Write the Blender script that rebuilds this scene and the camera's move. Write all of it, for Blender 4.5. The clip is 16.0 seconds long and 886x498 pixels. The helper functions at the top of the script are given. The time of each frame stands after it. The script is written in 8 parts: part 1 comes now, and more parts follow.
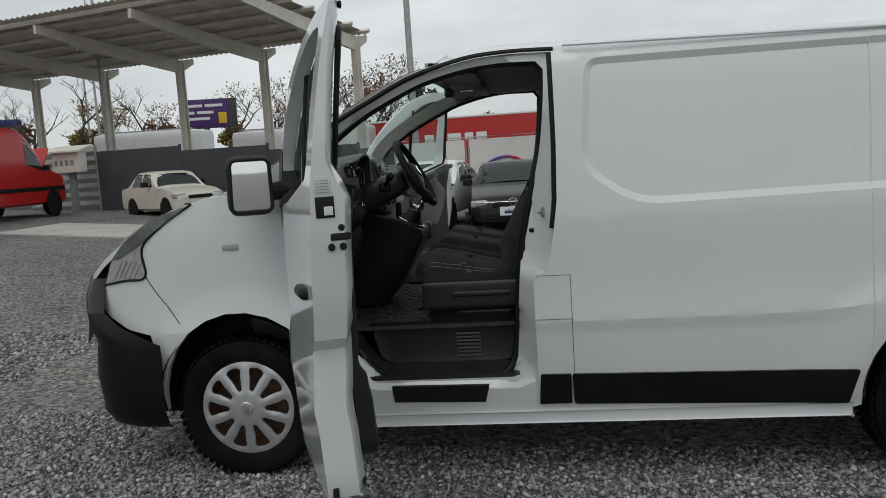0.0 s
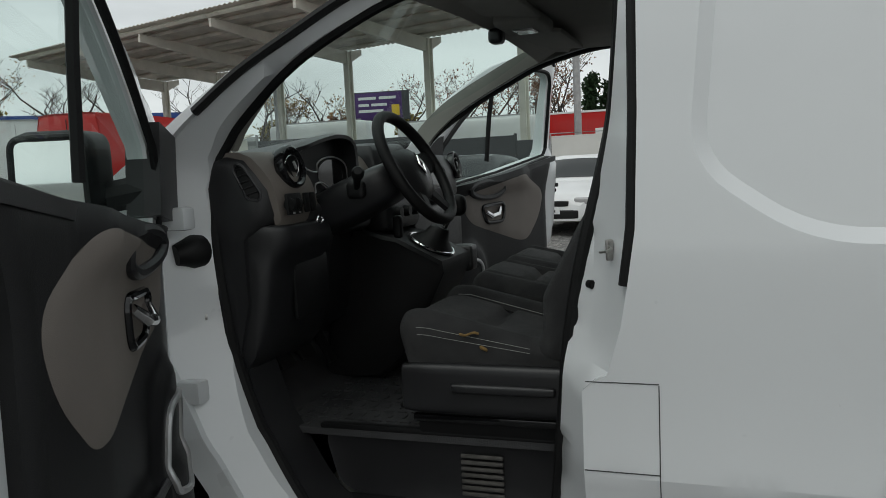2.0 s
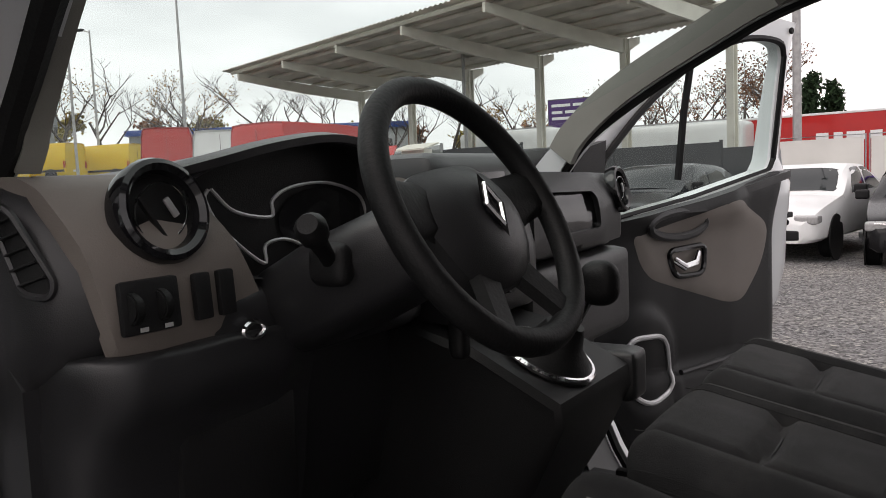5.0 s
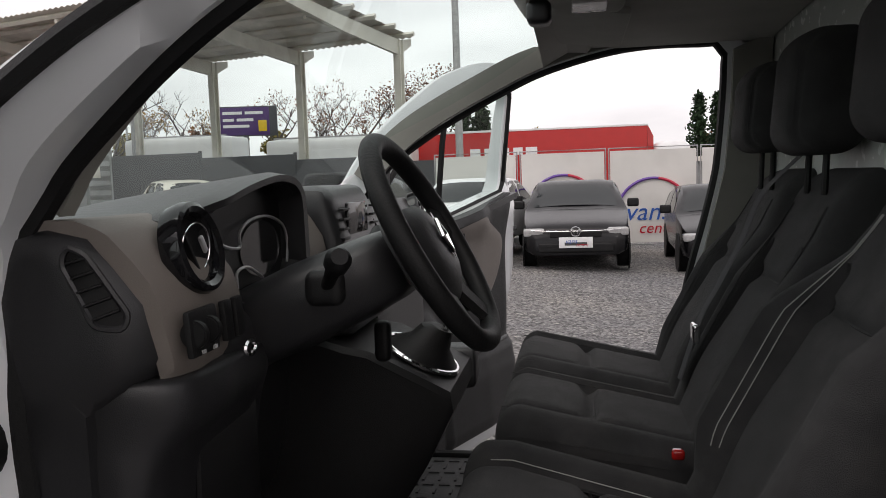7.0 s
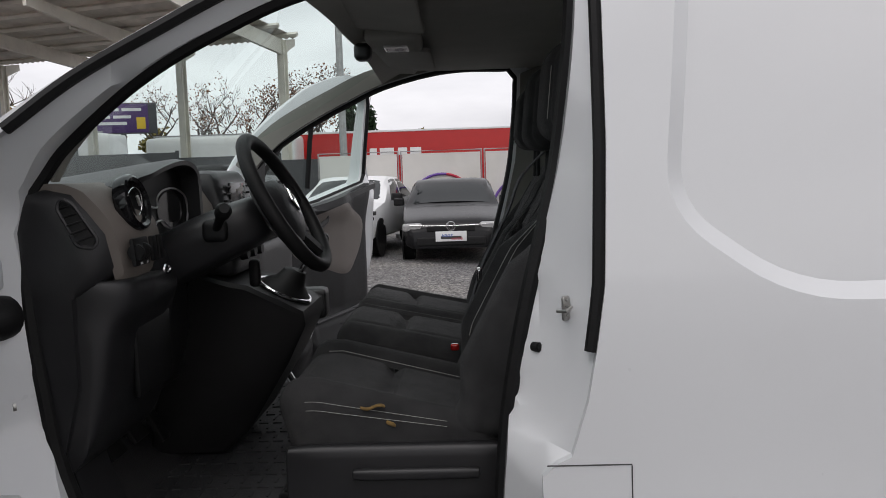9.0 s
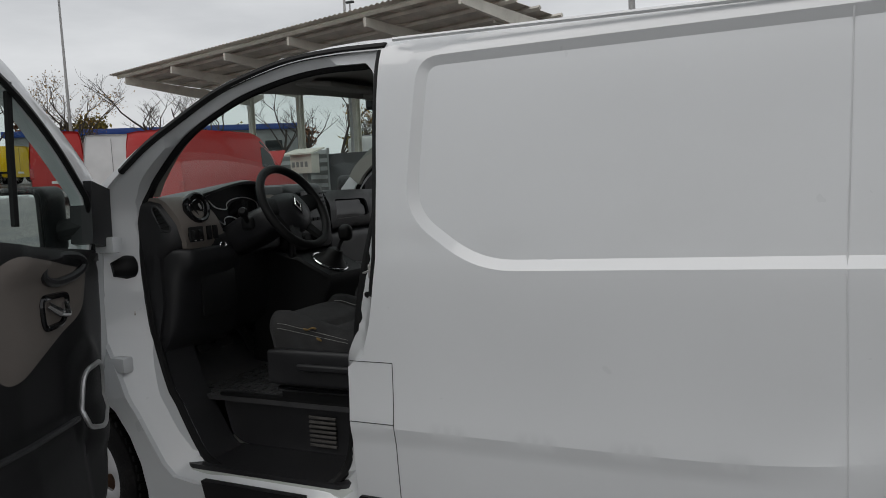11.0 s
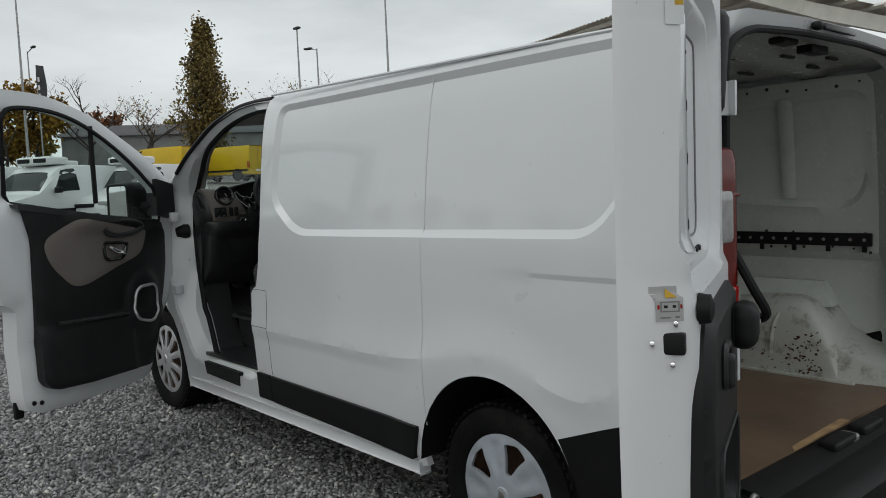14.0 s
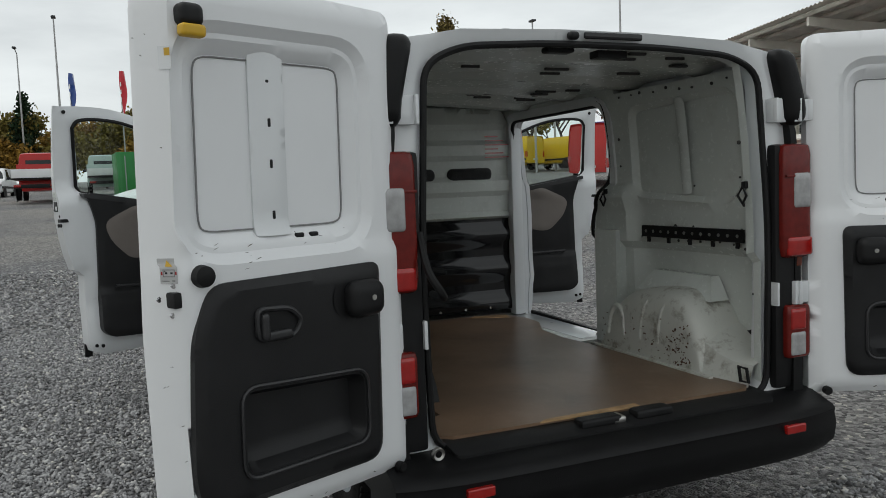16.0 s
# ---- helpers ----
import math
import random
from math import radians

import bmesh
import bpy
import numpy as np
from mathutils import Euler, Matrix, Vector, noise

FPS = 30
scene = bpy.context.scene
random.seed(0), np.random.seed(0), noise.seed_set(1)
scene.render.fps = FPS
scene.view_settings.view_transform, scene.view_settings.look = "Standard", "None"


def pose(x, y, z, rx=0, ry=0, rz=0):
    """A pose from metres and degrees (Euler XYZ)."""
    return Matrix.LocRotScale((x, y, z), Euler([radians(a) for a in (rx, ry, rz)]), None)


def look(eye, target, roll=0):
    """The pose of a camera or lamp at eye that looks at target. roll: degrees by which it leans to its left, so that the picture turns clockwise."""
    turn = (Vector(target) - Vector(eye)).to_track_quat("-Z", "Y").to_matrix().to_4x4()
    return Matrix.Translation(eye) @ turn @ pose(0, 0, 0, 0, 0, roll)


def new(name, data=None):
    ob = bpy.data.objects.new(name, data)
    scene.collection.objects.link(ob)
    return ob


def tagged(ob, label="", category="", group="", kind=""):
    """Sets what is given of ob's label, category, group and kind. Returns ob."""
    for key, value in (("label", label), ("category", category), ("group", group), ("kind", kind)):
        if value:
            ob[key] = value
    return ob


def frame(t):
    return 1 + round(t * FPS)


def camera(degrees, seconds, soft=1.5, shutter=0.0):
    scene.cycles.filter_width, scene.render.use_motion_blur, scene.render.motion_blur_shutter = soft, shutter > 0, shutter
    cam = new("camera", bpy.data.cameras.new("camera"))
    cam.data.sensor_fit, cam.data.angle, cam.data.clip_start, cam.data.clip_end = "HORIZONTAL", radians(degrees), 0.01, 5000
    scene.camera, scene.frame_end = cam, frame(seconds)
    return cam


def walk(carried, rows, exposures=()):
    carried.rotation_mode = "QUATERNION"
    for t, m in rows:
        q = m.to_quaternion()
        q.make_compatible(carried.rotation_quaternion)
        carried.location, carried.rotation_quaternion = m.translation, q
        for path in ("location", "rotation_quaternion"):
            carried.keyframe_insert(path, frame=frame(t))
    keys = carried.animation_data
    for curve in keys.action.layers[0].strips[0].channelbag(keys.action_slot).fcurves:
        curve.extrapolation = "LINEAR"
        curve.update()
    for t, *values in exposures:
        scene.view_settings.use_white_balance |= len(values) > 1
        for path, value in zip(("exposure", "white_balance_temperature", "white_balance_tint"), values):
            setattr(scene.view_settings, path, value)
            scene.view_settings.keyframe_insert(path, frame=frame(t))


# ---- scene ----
cam = camera(58.6, 16.0, soft=0.9)
METRES, EYE, TILT, LEAN, TURN = 8.0, 1.5, 0.0, 0.0, 0.0
PATH = [
    (0, (1.394, -4.444, 1.461), (1.159, -2.471, 1.236), -3.7),
    (0.5, (1.49, -3.955, 1.468), (1.196, -1.989, 1.248), -3.4),
    (1, (1.557, -3.526, 1.438), (1.145, -1.58, 1.224), -3.2),
    (1.5, (1.637, -3.091, 1.418), (1.089, -1.179, 1.207), -2.9),
    (2, (1.663, -2.642, 1.408), (0.997, -0.767, 1.193), -2.9),
    (2.5, (1.631, -2.24, 1.419), (0.87, -0.403, 1.204), -2.7),
    (3, (1.601, -1.866, 1.415), (0.71, -0.089, 1.2), -2.6),
    (3.5, (1.532, -1.533, 1.423), (0.457, 0.142, 1.224), -2.8),
    (3.7, (1.505, -1.425, 1.428), (0.372, 0.208, 1.234), -2.8),
    (5.8, (1.196, -1.251, 1.463), (0.197, 0.474, 1.297), -2.6),
    (6, (1.178, -1.28, 1.478), (0.246, 0.48, 1.293), -2.6),
    (6.5, (1.111, -1.439, 1.512), (0.507, 0.459, 1.335), -2.1),
    (7, (1.025, -1.646, 1.503), (0.686, 0.317, 1.32), -2.0),
    (7.5, (0.93, -1.84, 1.469), (0.831, 0.149, 1.284), -2.1),
    (8, (0.913, -1.973, 1.449), (0.941, 0.018, 1.261), -1.9),
    (8.2, (0.943, -2.047, 1.436), (0.981, -0.056, 1.248), -1.9),
    (10.3, (2.142, -2.866, 1.521), (1.547, -0.968, 1.308), -2.5),
    (10.5, (2.317, -2.929, 1.509), (1.613, -1.068, 1.303), -2.7),
    (11, (2.748, -3.067, 1.497), (1.882, -1.277, 1.312), -2.9),
    (11.5, (3.149, -3.14, 1.484), (2.175, -1.402, 1.302), -3.0),
    (12, (3.582, -3.209, 1.495), (2.411, -1.598, 1.314), -3.2),
    (12.5, (4.029, -3.254, 1.488), (2.707, -1.763, 1.32), -3.3),
    (13, (4.384, -3.221, 1.438), (3.019, -1.767, 1.284), -3.2),
    (13.5, (4.804, -3.094, 1.404), (3.389, -1.689, 1.25), -3.0),
    (14, (5.2, -2.928, 1.424), (3.695, -1.62, 1.265), -2.4),
    (14.5, (5.571, -2.662, 1.384), (3.974, -1.468, 1.227), -2.4),
    (15, (5.916, -2.393, 1.374), (4.208, -1.365, 1.217), -2.4),
    (15.5, (6.252, -2.117, 1.385), (4.463, -1.236, 1.231), -2.4),
    (16, (6.541, -1.762, 1.379), (4.7, -0.996, 1.22), -2.2),
]
LIGHT_METER = [(0.0, -0.2, 6450, 8), (1.5, -0.1, 6450, 5), (2.5, -0.1, 6450, 8), (3.5, 0.3, 6650, 13), (6.0, 0.6, 6950, 21), (6.5, 0.45, 6950, 20), (7.0, 0.5, 6850, 19), (8.0, 0.55, 6600, 18), (10.5, -0.25, 6550, 13), (12.5, -0.2, 6450, 8), (14.0, -0.15, 6450, 7), (15.0, 0.0, 6450, 7), (16.0, 0.05, 6450, 7)]
walk(cam, [(t, look(eye, target, roll)) for t, eye, target, roll in PATH], exposures=LIGHT_METER)

# world, sun, exposure
world = bpy.data.worlds.new("overcast_sky")
scene.world = world
world.use_nodes = True
wn, wl = world.node_tree.nodes, world.node_tree.links
wn.clear()
w_out, w_bg = wn.new("ShaderNodeOutputWorld"), wn.new("ShaderNodeBackground")
w_sky = wn.new("ShaderNodeTexSky")
w_sky.sky_type, w_sky.sun_disc = "NISHITA", False
w_sky.sun_elevation, w_sky.sun_rotation = radians(32), radians(150)
w_sky.dust_density, w_sky.air_density = 3.0, 1.0
w_geo, w_map = wn.new("ShaderNodeTexCoord"), wn.new("ShaderNodeMapping")
w_map.inputs["Scale"].default_value = (1.2, 1.2, 4.5)
w_noise = wn.new("ShaderNodeTexNoise")
w_noise.inputs["Scale"].default_value, w_noise.inputs["Detail"].default_value = 1.7, 7
w_noise.inputs["Roughness"].default_value = 0.55
w_ramp = wn.new("ShaderNodeValToRGB")
w_ramp.color_ramp.elements[0].position, w_ramp.color_ramp.elements[0].color = 0.32, (6.9, 7.15, 7.35, 1)
w_ramp.color_ramp.elements[1].position, w_ramp.color_ramp.elements[1].color = 0.66, (10.2, 10.5, 10.6, 1)
w_mix = wn.new("ShaderNodeMix")
w_mix.data_type = "RGBA"
w_mix.inputs["Factor"].default_value = 0.93
wl.new(w_geo.outputs["Generated"], w_map.inputs["Vector"])
wl.new(w_map.outputs["Vector"], w_noise.inputs["Vector"])
wl.new(w_noise.outputs["Fac"], w_ramp.inputs["Fac"])
wl.new(w_sky.outputs["Color"], w_mix.inputs["A"])
wl.new(w_ramp.outputs["Color"], w_mix.inputs["B"])
wl.new(w_mix.outputs["Result"], w_bg.inputs["Color"])
w_bg.inputs["Strength"].default_value = 0.09
wl.new(w_bg.outputs["Background"], w_out.inputs["Surface"])
sun = new("sun", bpy.data.lights.new("sun", "SUN"))
sun.data.energy, sun.data.angle, sun.data.color = 0.7, radians(40), (1.0, 0.97, 0.93)
sun.matrix_basis = look((0, 0, 30), (8, 16, 0))



# ---- materials ----
def mat(name, color, rough=0.5, metal=0.0, vary=0.12, scale=8.0, bump=0.0, bump_scale=120.0, coat=0.0, spec=0.5, dirt=0.0, dirt_color=(0.12, 0.1, 0.08), dirt_scale=3.0, random_hue=0.0):
    """A surface with two scales of variation: broad stains and fine grain, and fine relief."""
    m = bpy.data.materials.new(name)
    m.use_nodes = True
    n, l = m.node_tree.nodes, m.node_tree.links
    b = n["Principled BSDF"]
    b.inputs["Metallic"].default_value, b.inputs["Roughness"].default_value = metal, rough
    b.inputs["Coat Weight"].default_value, b.inputs["Coat Roughness"].default_value = coat, 0.04
    b.inputs["Specular IOR Level"].default_value = spec
    tc = n.new("ShaderNodeTexCoord")
    big, fine = n.new("ShaderNodeTexNoise"), n.new("ShaderNodeTexNoise")
    big.inputs["Scale"].default_value, big.inputs["Detail"].default_value = scale, 5
    fine.inputs["Scale"].default_value, fine.inputs["Detail"].default_value = bump_scale, 3
    l.new(tc.outputs["Object"], big.inputs["Vector"])
    l.new(tc.outputs["Object"], fine.inputs["Vector"])
    r = n.new("ShaderNodeValToRGB")
    lo = [max(0, c * (1 - vary)) for c in color]
    hi = [min(1, c * (1 + vary)) for c in color]
    r.color_ramp.elements[0].position, r.color_ramp.elements[0].color = 0.3, (*lo, 1)
    r.color_ramp.elements[1].position, r.color_ramp.elements[1].color = 0.7, (*hi, 1)
    l.new(big.outputs["Fac"], r.inputs["Fac"])
    last = r.outputs["Color"]
    if dirt > 0:
        d, dr, mx = n.new("ShaderNodeTexNoise"), n.new("ShaderNodeValToRGB"), n.new("ShaderNodeMix")
        d.inputs["Scale"].default_value, d.inputs["Detail"].default_value, d.inputs["Roughness"].default_value = dirt_scale, 9, 0.7
        dr.color_ramp.elements[0].position, dr.color_ramp.elements[1].position = 0.52, 0.74
        dr.color_ramp.elements[0].color, dr.color_ramp.elements[1].color = (0, 0, 0, 1), (dirt, dirt, dirt, 1)
        mx.data_type = "RGBA"
        mx.inputs["B"].default_value = (*dirt_color, 1)
        l.new(tc.outputs["Object"], d.inputs["Vector"])
        l.new(d.outputs["Fac"], dr.inputs["Fac"])
        l.new(dr.outputs["Color"], mx.inputs["Factor"])
        l.new(last, mx.inputs["A"])
        last = mx.outputs["Result"]
    if random_hue > 0:
        oi, hs, mr = n.new("ShaderNodeObjectInfo"), n.new("ShaderNodeHueSaturation"), n.new("ShaderNodeMapRange")
        mr.inputs["To Min"].default_value, mr.inputs["To Max"].default_value = 1 - random_hue, 1 + random_hue
        l.new(oi.outputs["Random"], mr.inputs["Value"])
        l.new(mr.outputs["Result"], hs.inputs["Value"])
        l.new(last, hs.inputs["Color"])
        last = hs.outputs["Color"]
    l.new(last, b.inputs["Base Color"])
    rr = n.new("ShaderNodeMapRange")
    rr.inputs["To Min"].default_value, rr.inputs["To Max"].default_value = max(0.02, rough * 0.8), min(1, rough * 1.2)
    l.new(fine.outputs["Fac"], rr.inputs["Value"])
    l.new(rr.outputs["Result"], b.inputs["Roughness"])
    if bump > 0:
        bp = n.new("ShaderNodeBump")
        bp.inputs["Strength"].default_value, bp.inputs["Distance"].default_value = bump, 0.01
        l.new(fine.outputs["Fac"], bp.inputs["Height"])
        l.new(bp.outputs["Normal"], b.inputs["Normal"])
    return m


def glass_mat(name, tint=(0.86, 0.95, 0.92), rough=0.0):
    """A pane: clear with the tint of its thickness, and mirror gloss at grazing angles."""
    m = bpy.data.materials.new(name)
    m.use_nodes = True
    n, l = m.node_tree.nodes, m.node_tree.links
    n.clear()
    out, mx = n.new("ShaderNodeOutputMaterial"), n.new("ShaderNodeMixShader")
    tr, gl, fr = n.new("ShaderNodeBsdfTransparent"), n.new("ShaderNodeBsdfGlossy"), n.new("ShaderNodeLayerWeight")
    pw, ma = n.new("ShaderNodeMath"), n.new("ShaderNodeMath")
    pw.operation, pw.inputs[1].default_value = "POWER", 4.0
    ma.operation, ma.inputs[1].default_value, ma.inputs[2].default_value = "MULTIPLY_ADD", 0.25, 0.04
    tr.inputs["Color"].default_value = (*tint, 1)
    gl.inputs["Roughness"].default_value = 0.01
    fr.inputs["Blend"].default_value = 0.5
    l.new(fr.outputs["Facing"], pw.inputs[0])
    l.new(pw.outputs["Value"], ma.inputs[0])
    l.new(ma.outputs["Value"], mx.inputs["Fac"])
    l.new(tr.outputs["BSDF"], mx.inputs[1])
    l.new(gl.outputs["BSDF"], mx.inputs[2])
    l.new(mx.outputs["Shader"], out.inputs["Surface"])
    return m


WHITE = mat("white_car_paint", (0.655, 0.672, 0.684), 0.3, vary=0.02, scale=1.6, bump=0.006, bump_scale=9, coat=1.0, dirt=0.06, dirt_color=(0.4, 0.39, 0.36), dirt_scale=1.4)
PRIMER = mat("thin_white_inner_paint", (0.58, 0.61, 0.58), 0.26, vary=0.05, scale=3, bump=0.05, bump_scale=40, dirt=0.35, dirt_color=(0.3, 0.3, 0.28), dirt_scale=6)
WORN = mat("scraped_white_paint", (0.52, 0.53, 0.49), 0.45, vary=0.05, scale=3, bump=0.05, bump_scale=40, dirt=1.0, dirt_color=(0.13, 0.10, 0.065), dirt_scale=11)
BLACK = mat("black_plastic", (0.009, 0.009, 0.0095), 0.5, spec=0.25, vary=0.2, bump=0.12, bump_scale=420)
SOFT = mat("charcoal_grained_plastic", (0.017, 0.017, 0.0185), 0.38, spec=0.5, vary=0.15, bump=0.12, bump_scale=600, dirt=0.12, dirt_color=(0.06, 0.055, 0.05))
BUMPER = mat("grey_black_bumper_plastic", (0.006, 0.006, 0.0064), 0.42, spec=0.2, vary=0.2, bump=0.1, bump_scale=300, dirt=0.05, dirt_color=(0.05, 0.047, 0.043))
RUBBER = mat("black_rubber", (0.007, 0.007, 0.0073), 0.55, spec=0.25, vary=0.15, bump=0.1, bump_scale=200)
TYRE = mat("tyre_rubber", (0.0055, 0.0055, 0.0057), 0.8, spec=0.1, vary=0.25, bump=0.3, bump_scale=90, dirt=0.25, dirt_color=(0.06, 0.055, 0.05))
TAUPE = mat("taupe_trim_plastic", (0.155, 0.135, 0.12), 0.6, vary=0.06, bump=0.15, bump_scale=500)
GLOSSB = mat("piano_black_plastic", (0.008, 0.008, 0.009), 0.08, vary=0.1)
CHROME = mat("chrome", (0.75, 0.75, 0.76), 0.12, 1.0, vary=0.05)
STEEL = mat("bare_steel", (0.45, 0.44, 0.42), 0.4, 1.0, vary=0.2, bump=0.1)
SILVER = mat("silver_wheel_paint", (0.55, 0.55, 0.56), 0.35, 0.7, vary=0.08, dirt=0.3, dirt_color=(0.25, 0.2, 0.16), dirt_scale=12)
RUST = mat("rusty_steel", (0.1, 0.055, 0.035), 0.8, 0.2, vary=0.4, scale=20, bump=0.3)
FABRIC = mat("black_seat_fabric", (0.036, 0.036, 0.037), 0.9, spec=0.3, vary=0.25, scale=14, bump=0.5, bump_scale=900, dirt=0.3, dirt_color=(0.07, 0.063, 0.057), dirt_scale=7)
LINER = mat("grey_headliner", (0.38, 0.37, 0.345), 0.95, vary=0.06, bump=0.3, bump_scale=700)
PILLAR = mat("light_grey_pillar_trim", (0.21, 0.205, 0.185), 0.7, vary=0.06, bump=0.15, bump_scale=500)
GLASS = glass_mat("clear_glass", (0.80, 0.90, 0.87))
SMOKED = mat("smoked_lamp_lens", (0.10, 0.105, 0.11), 0.1, vary=0.2, scale=20, coat=0.8)
MIRROR = mat("mirror_glass", (0.9, 0.93, 0.93), 0.02, 1.0, vary=0.0)
REDLENS = mat("red_lens", (0.33, 0.010, 0.008), 0.12, vary=0.12, scale=30, coat=0.6)
CLEARLENS = mat("clear_lens", (0.34, 0.34, 0.34), 0.12, vary=0.15, scale=30, coat=0.6)
REDDARK = mat("smoked_red_lens", (0.13, 0.011, 0.008), 0.2, vary=0.15, scale=30, coat=0.1, spec=0.3)
AMBER = mat("brown_red_lens", (0.14, 0.035, 0.018), 0.2, vary=0.15, scale=30, coat=0.2)
WOOD = mat("brown_phenolic_plywood", (0.15, 0.092, 0.056), 0.36, vary=0.35, scale=2.5, bump=0.08, bump_scale=160, dirt=0.55, dirt_color=(0.26, 0.19, 0.13), dirt_scale=3.5)
RAWWOOD = mat("raw_plywood_edge", (0.38, 0.24, 0.12), 0.7, vary=0.25, scale=20, bump=0.2)

for cloth in (FABRIC,):
    cloth.node_tree.nodes["Principled BSDF"].inputs["Sheen Weight"].default_value = 0.04
    cloth.node_tree.nodes["Principled BSDF"].inputs["Sheen Roughness"].default_value = 0.4

# ---- mesh helpers ----
from mathutils.geometry import delaunay_2d_cdt


def link(name, bm, material, parent=None, label="", smooth=True, angle=35, m=None):
    """Links a bmesh as one mesh object; sharp edges past the angle; m is laid into the mesh."""
    me = bpy.data.meshes.new(name)
    if m is not None:
        bmesh.ops.transform(bm, matrix=m, verts=bm.verts)
    bmesh.ops.remove_doubles(bm, verts=bm.verts, dist=1e-5)
    bmesh.ops.recalc_face_normals(bm, faces=bm.faces)
    if smooth:
        for f in bm.faces:
            f.smooth = True
        for e in bm.edges:
            if len(e.link_faces) == 2 and e.calc_face_angle(0) > radians(angle):
                e.smooth = False
    bm.to_mesh(me)
    bm.free()
    ob = new(name, me)
    me.materials.append(material)
    if parent is not None:
        ob.parent = parent
    return tagged(ob, label)


part = link


def inside(p, poly):
    x, y, c = p[0], p[1], False
    for (ax, ay), (bx, by) in zip(poly, poly[1:] + poly[:1]):
        if (ay > y) != (by > y) and x < (bx - ax) * (y - ay) / (by - ay) + ax:
            c = not c
    return c


def dense(poly, step):
    out = []
    for (ax, ay), (bx, by) in zip(poly, poly[1:] + poly[:1]):
        k = max(1, math.ceil(math.hypot(bx - ax, by - ay) / step))
        out += [(ax + (bx - ax) * i / k, ay + (by - ay) * i / k) for i in range(k)]
    return out


def rounded(poly, r, n=5):
    """A polygon with its corners rounded."""
    out = []
    k = len(poly)
    rs = r if isinstance(r, (list, tuple)) else [r] * k
    for i in range(k):
        p, a, b = Vector(poly[i]), Vector(poly[i - 1]), Vector(poly[(i + 1) % k])
        d = min(rs[i], (a - p).length * 0.48, (b - p).length * 0.48)
        s, e = p + (a - p).normalized() * d, p + (b - p).normalized() * d
        for j in range(n + 1):
            t = j / n
            q = s * (1 - t) ** 2 + p * 2 * t * (1 - t) + e * t * t
            out.append((q.x, q.y))
    return out


def smooth_line(pts, n=8, closed=False):
    """A Catmull-Rom line through the points."""
    P = [Vector(p) for p in pts]
    k, out = len(P), []
    for i in range(k if closed else k - 1):
        a = P[(i - 1) % k] if closed or i > 0 else P[i] * 2 - P[i + 1]
        b, c = P[i], P[(i + 1) % k]
        d = P[(i + 2) % k] if closed or i < k - 2 else P[i + 1] * 2 - P[i]
        for j in range(n):
            t = j / n
            out.append(0.5 * ((2 * b) + (c - a) * t + (2 * a - 5 * b + 4 * c - d) * t * t + (3 * b - a - 3 * c + d) * t ** 3))
    if not closed:
        out.append(P[-1])
    return [tuple(p) for p in out]


def sheet(outline, holes, fn, step=0.07, back=None, bm=None, creases=()):
    """A sheet over a plane outline with holes, bent by fn(u, v); with back(u, v) it gets a second skin and closed rims."""
    bm = bm or bmesh.new()
    loops = [dense(p, step) for p in [outline, *holes]]
    pts, edges = [], []
    for lp in loops:
        s = len(pts)
        pts += lp
        edges += [(s + i, s + (i + 1) % len(lp)) for i in range(len(lp))]
    for lp in creases:
        lp = [tuple(q) for q in lp]
        s = len(pts)
        pts += lp
        edges += [(s + i, s + i + 1) for i in range(len(lp) - 1)]
    us, vs = [p[0] for p in loops[0]], [p[1] for p in loops[0]]
    u = min(us) + step * 0.5
    taken = np.array(pts)
    while u < max(us):
        v = min(vs) + step * 0.5
        while v < max(vs):
            if inside((u, v), loops[0]) and not any(inside((u, v), h) for h in loops[1:]) and np.min(np.abs(taken - (u, v)).max(1)) > step * 0.4:
                pts.append((u, v))
            v += step
        u += step
    out = delaunay_2d_cdt([Vector(p) for p in pts], edges, [], 0, 1e-6)
    vv, ff = out[0], out[2]
    good = []
    for f in ff:
        c = (sum(vv[i].x for i in f) / len(f), sum(vv[i].y for i in f) / len(f))
        if inside(c, loops[0]) and not any(inside(c, h) for h in loops[1:]):
            good.append(f)
    front = [bm.verts.new(fn(p.x, p.y)) for p in vv]
    for f in good:
        bm.faces.new([front[i] for i in f])
    if back:
        rear = [bm.verts.new(back(p.x, p.y)) for p in vv]
        count = {}
        for f in good:
            bm.faces.new([rear[i] for i in reversed(f)])
            for a, b in zip(f, (*f[1:], f[0])):
                count.setdefault((min(a, b), max(a, b)), []).append((a, b))
        for e in count.values():
            if len(e) == 1:
                a, b = e[0]
                bm.faces.new([front[b], front[a], rear[a], rear[b]])
    loose = [v for v in bm.verts if not v.link_faces]
    bmesh.ops.delete(bm, geom=loose, context="VERTS")
    return bm


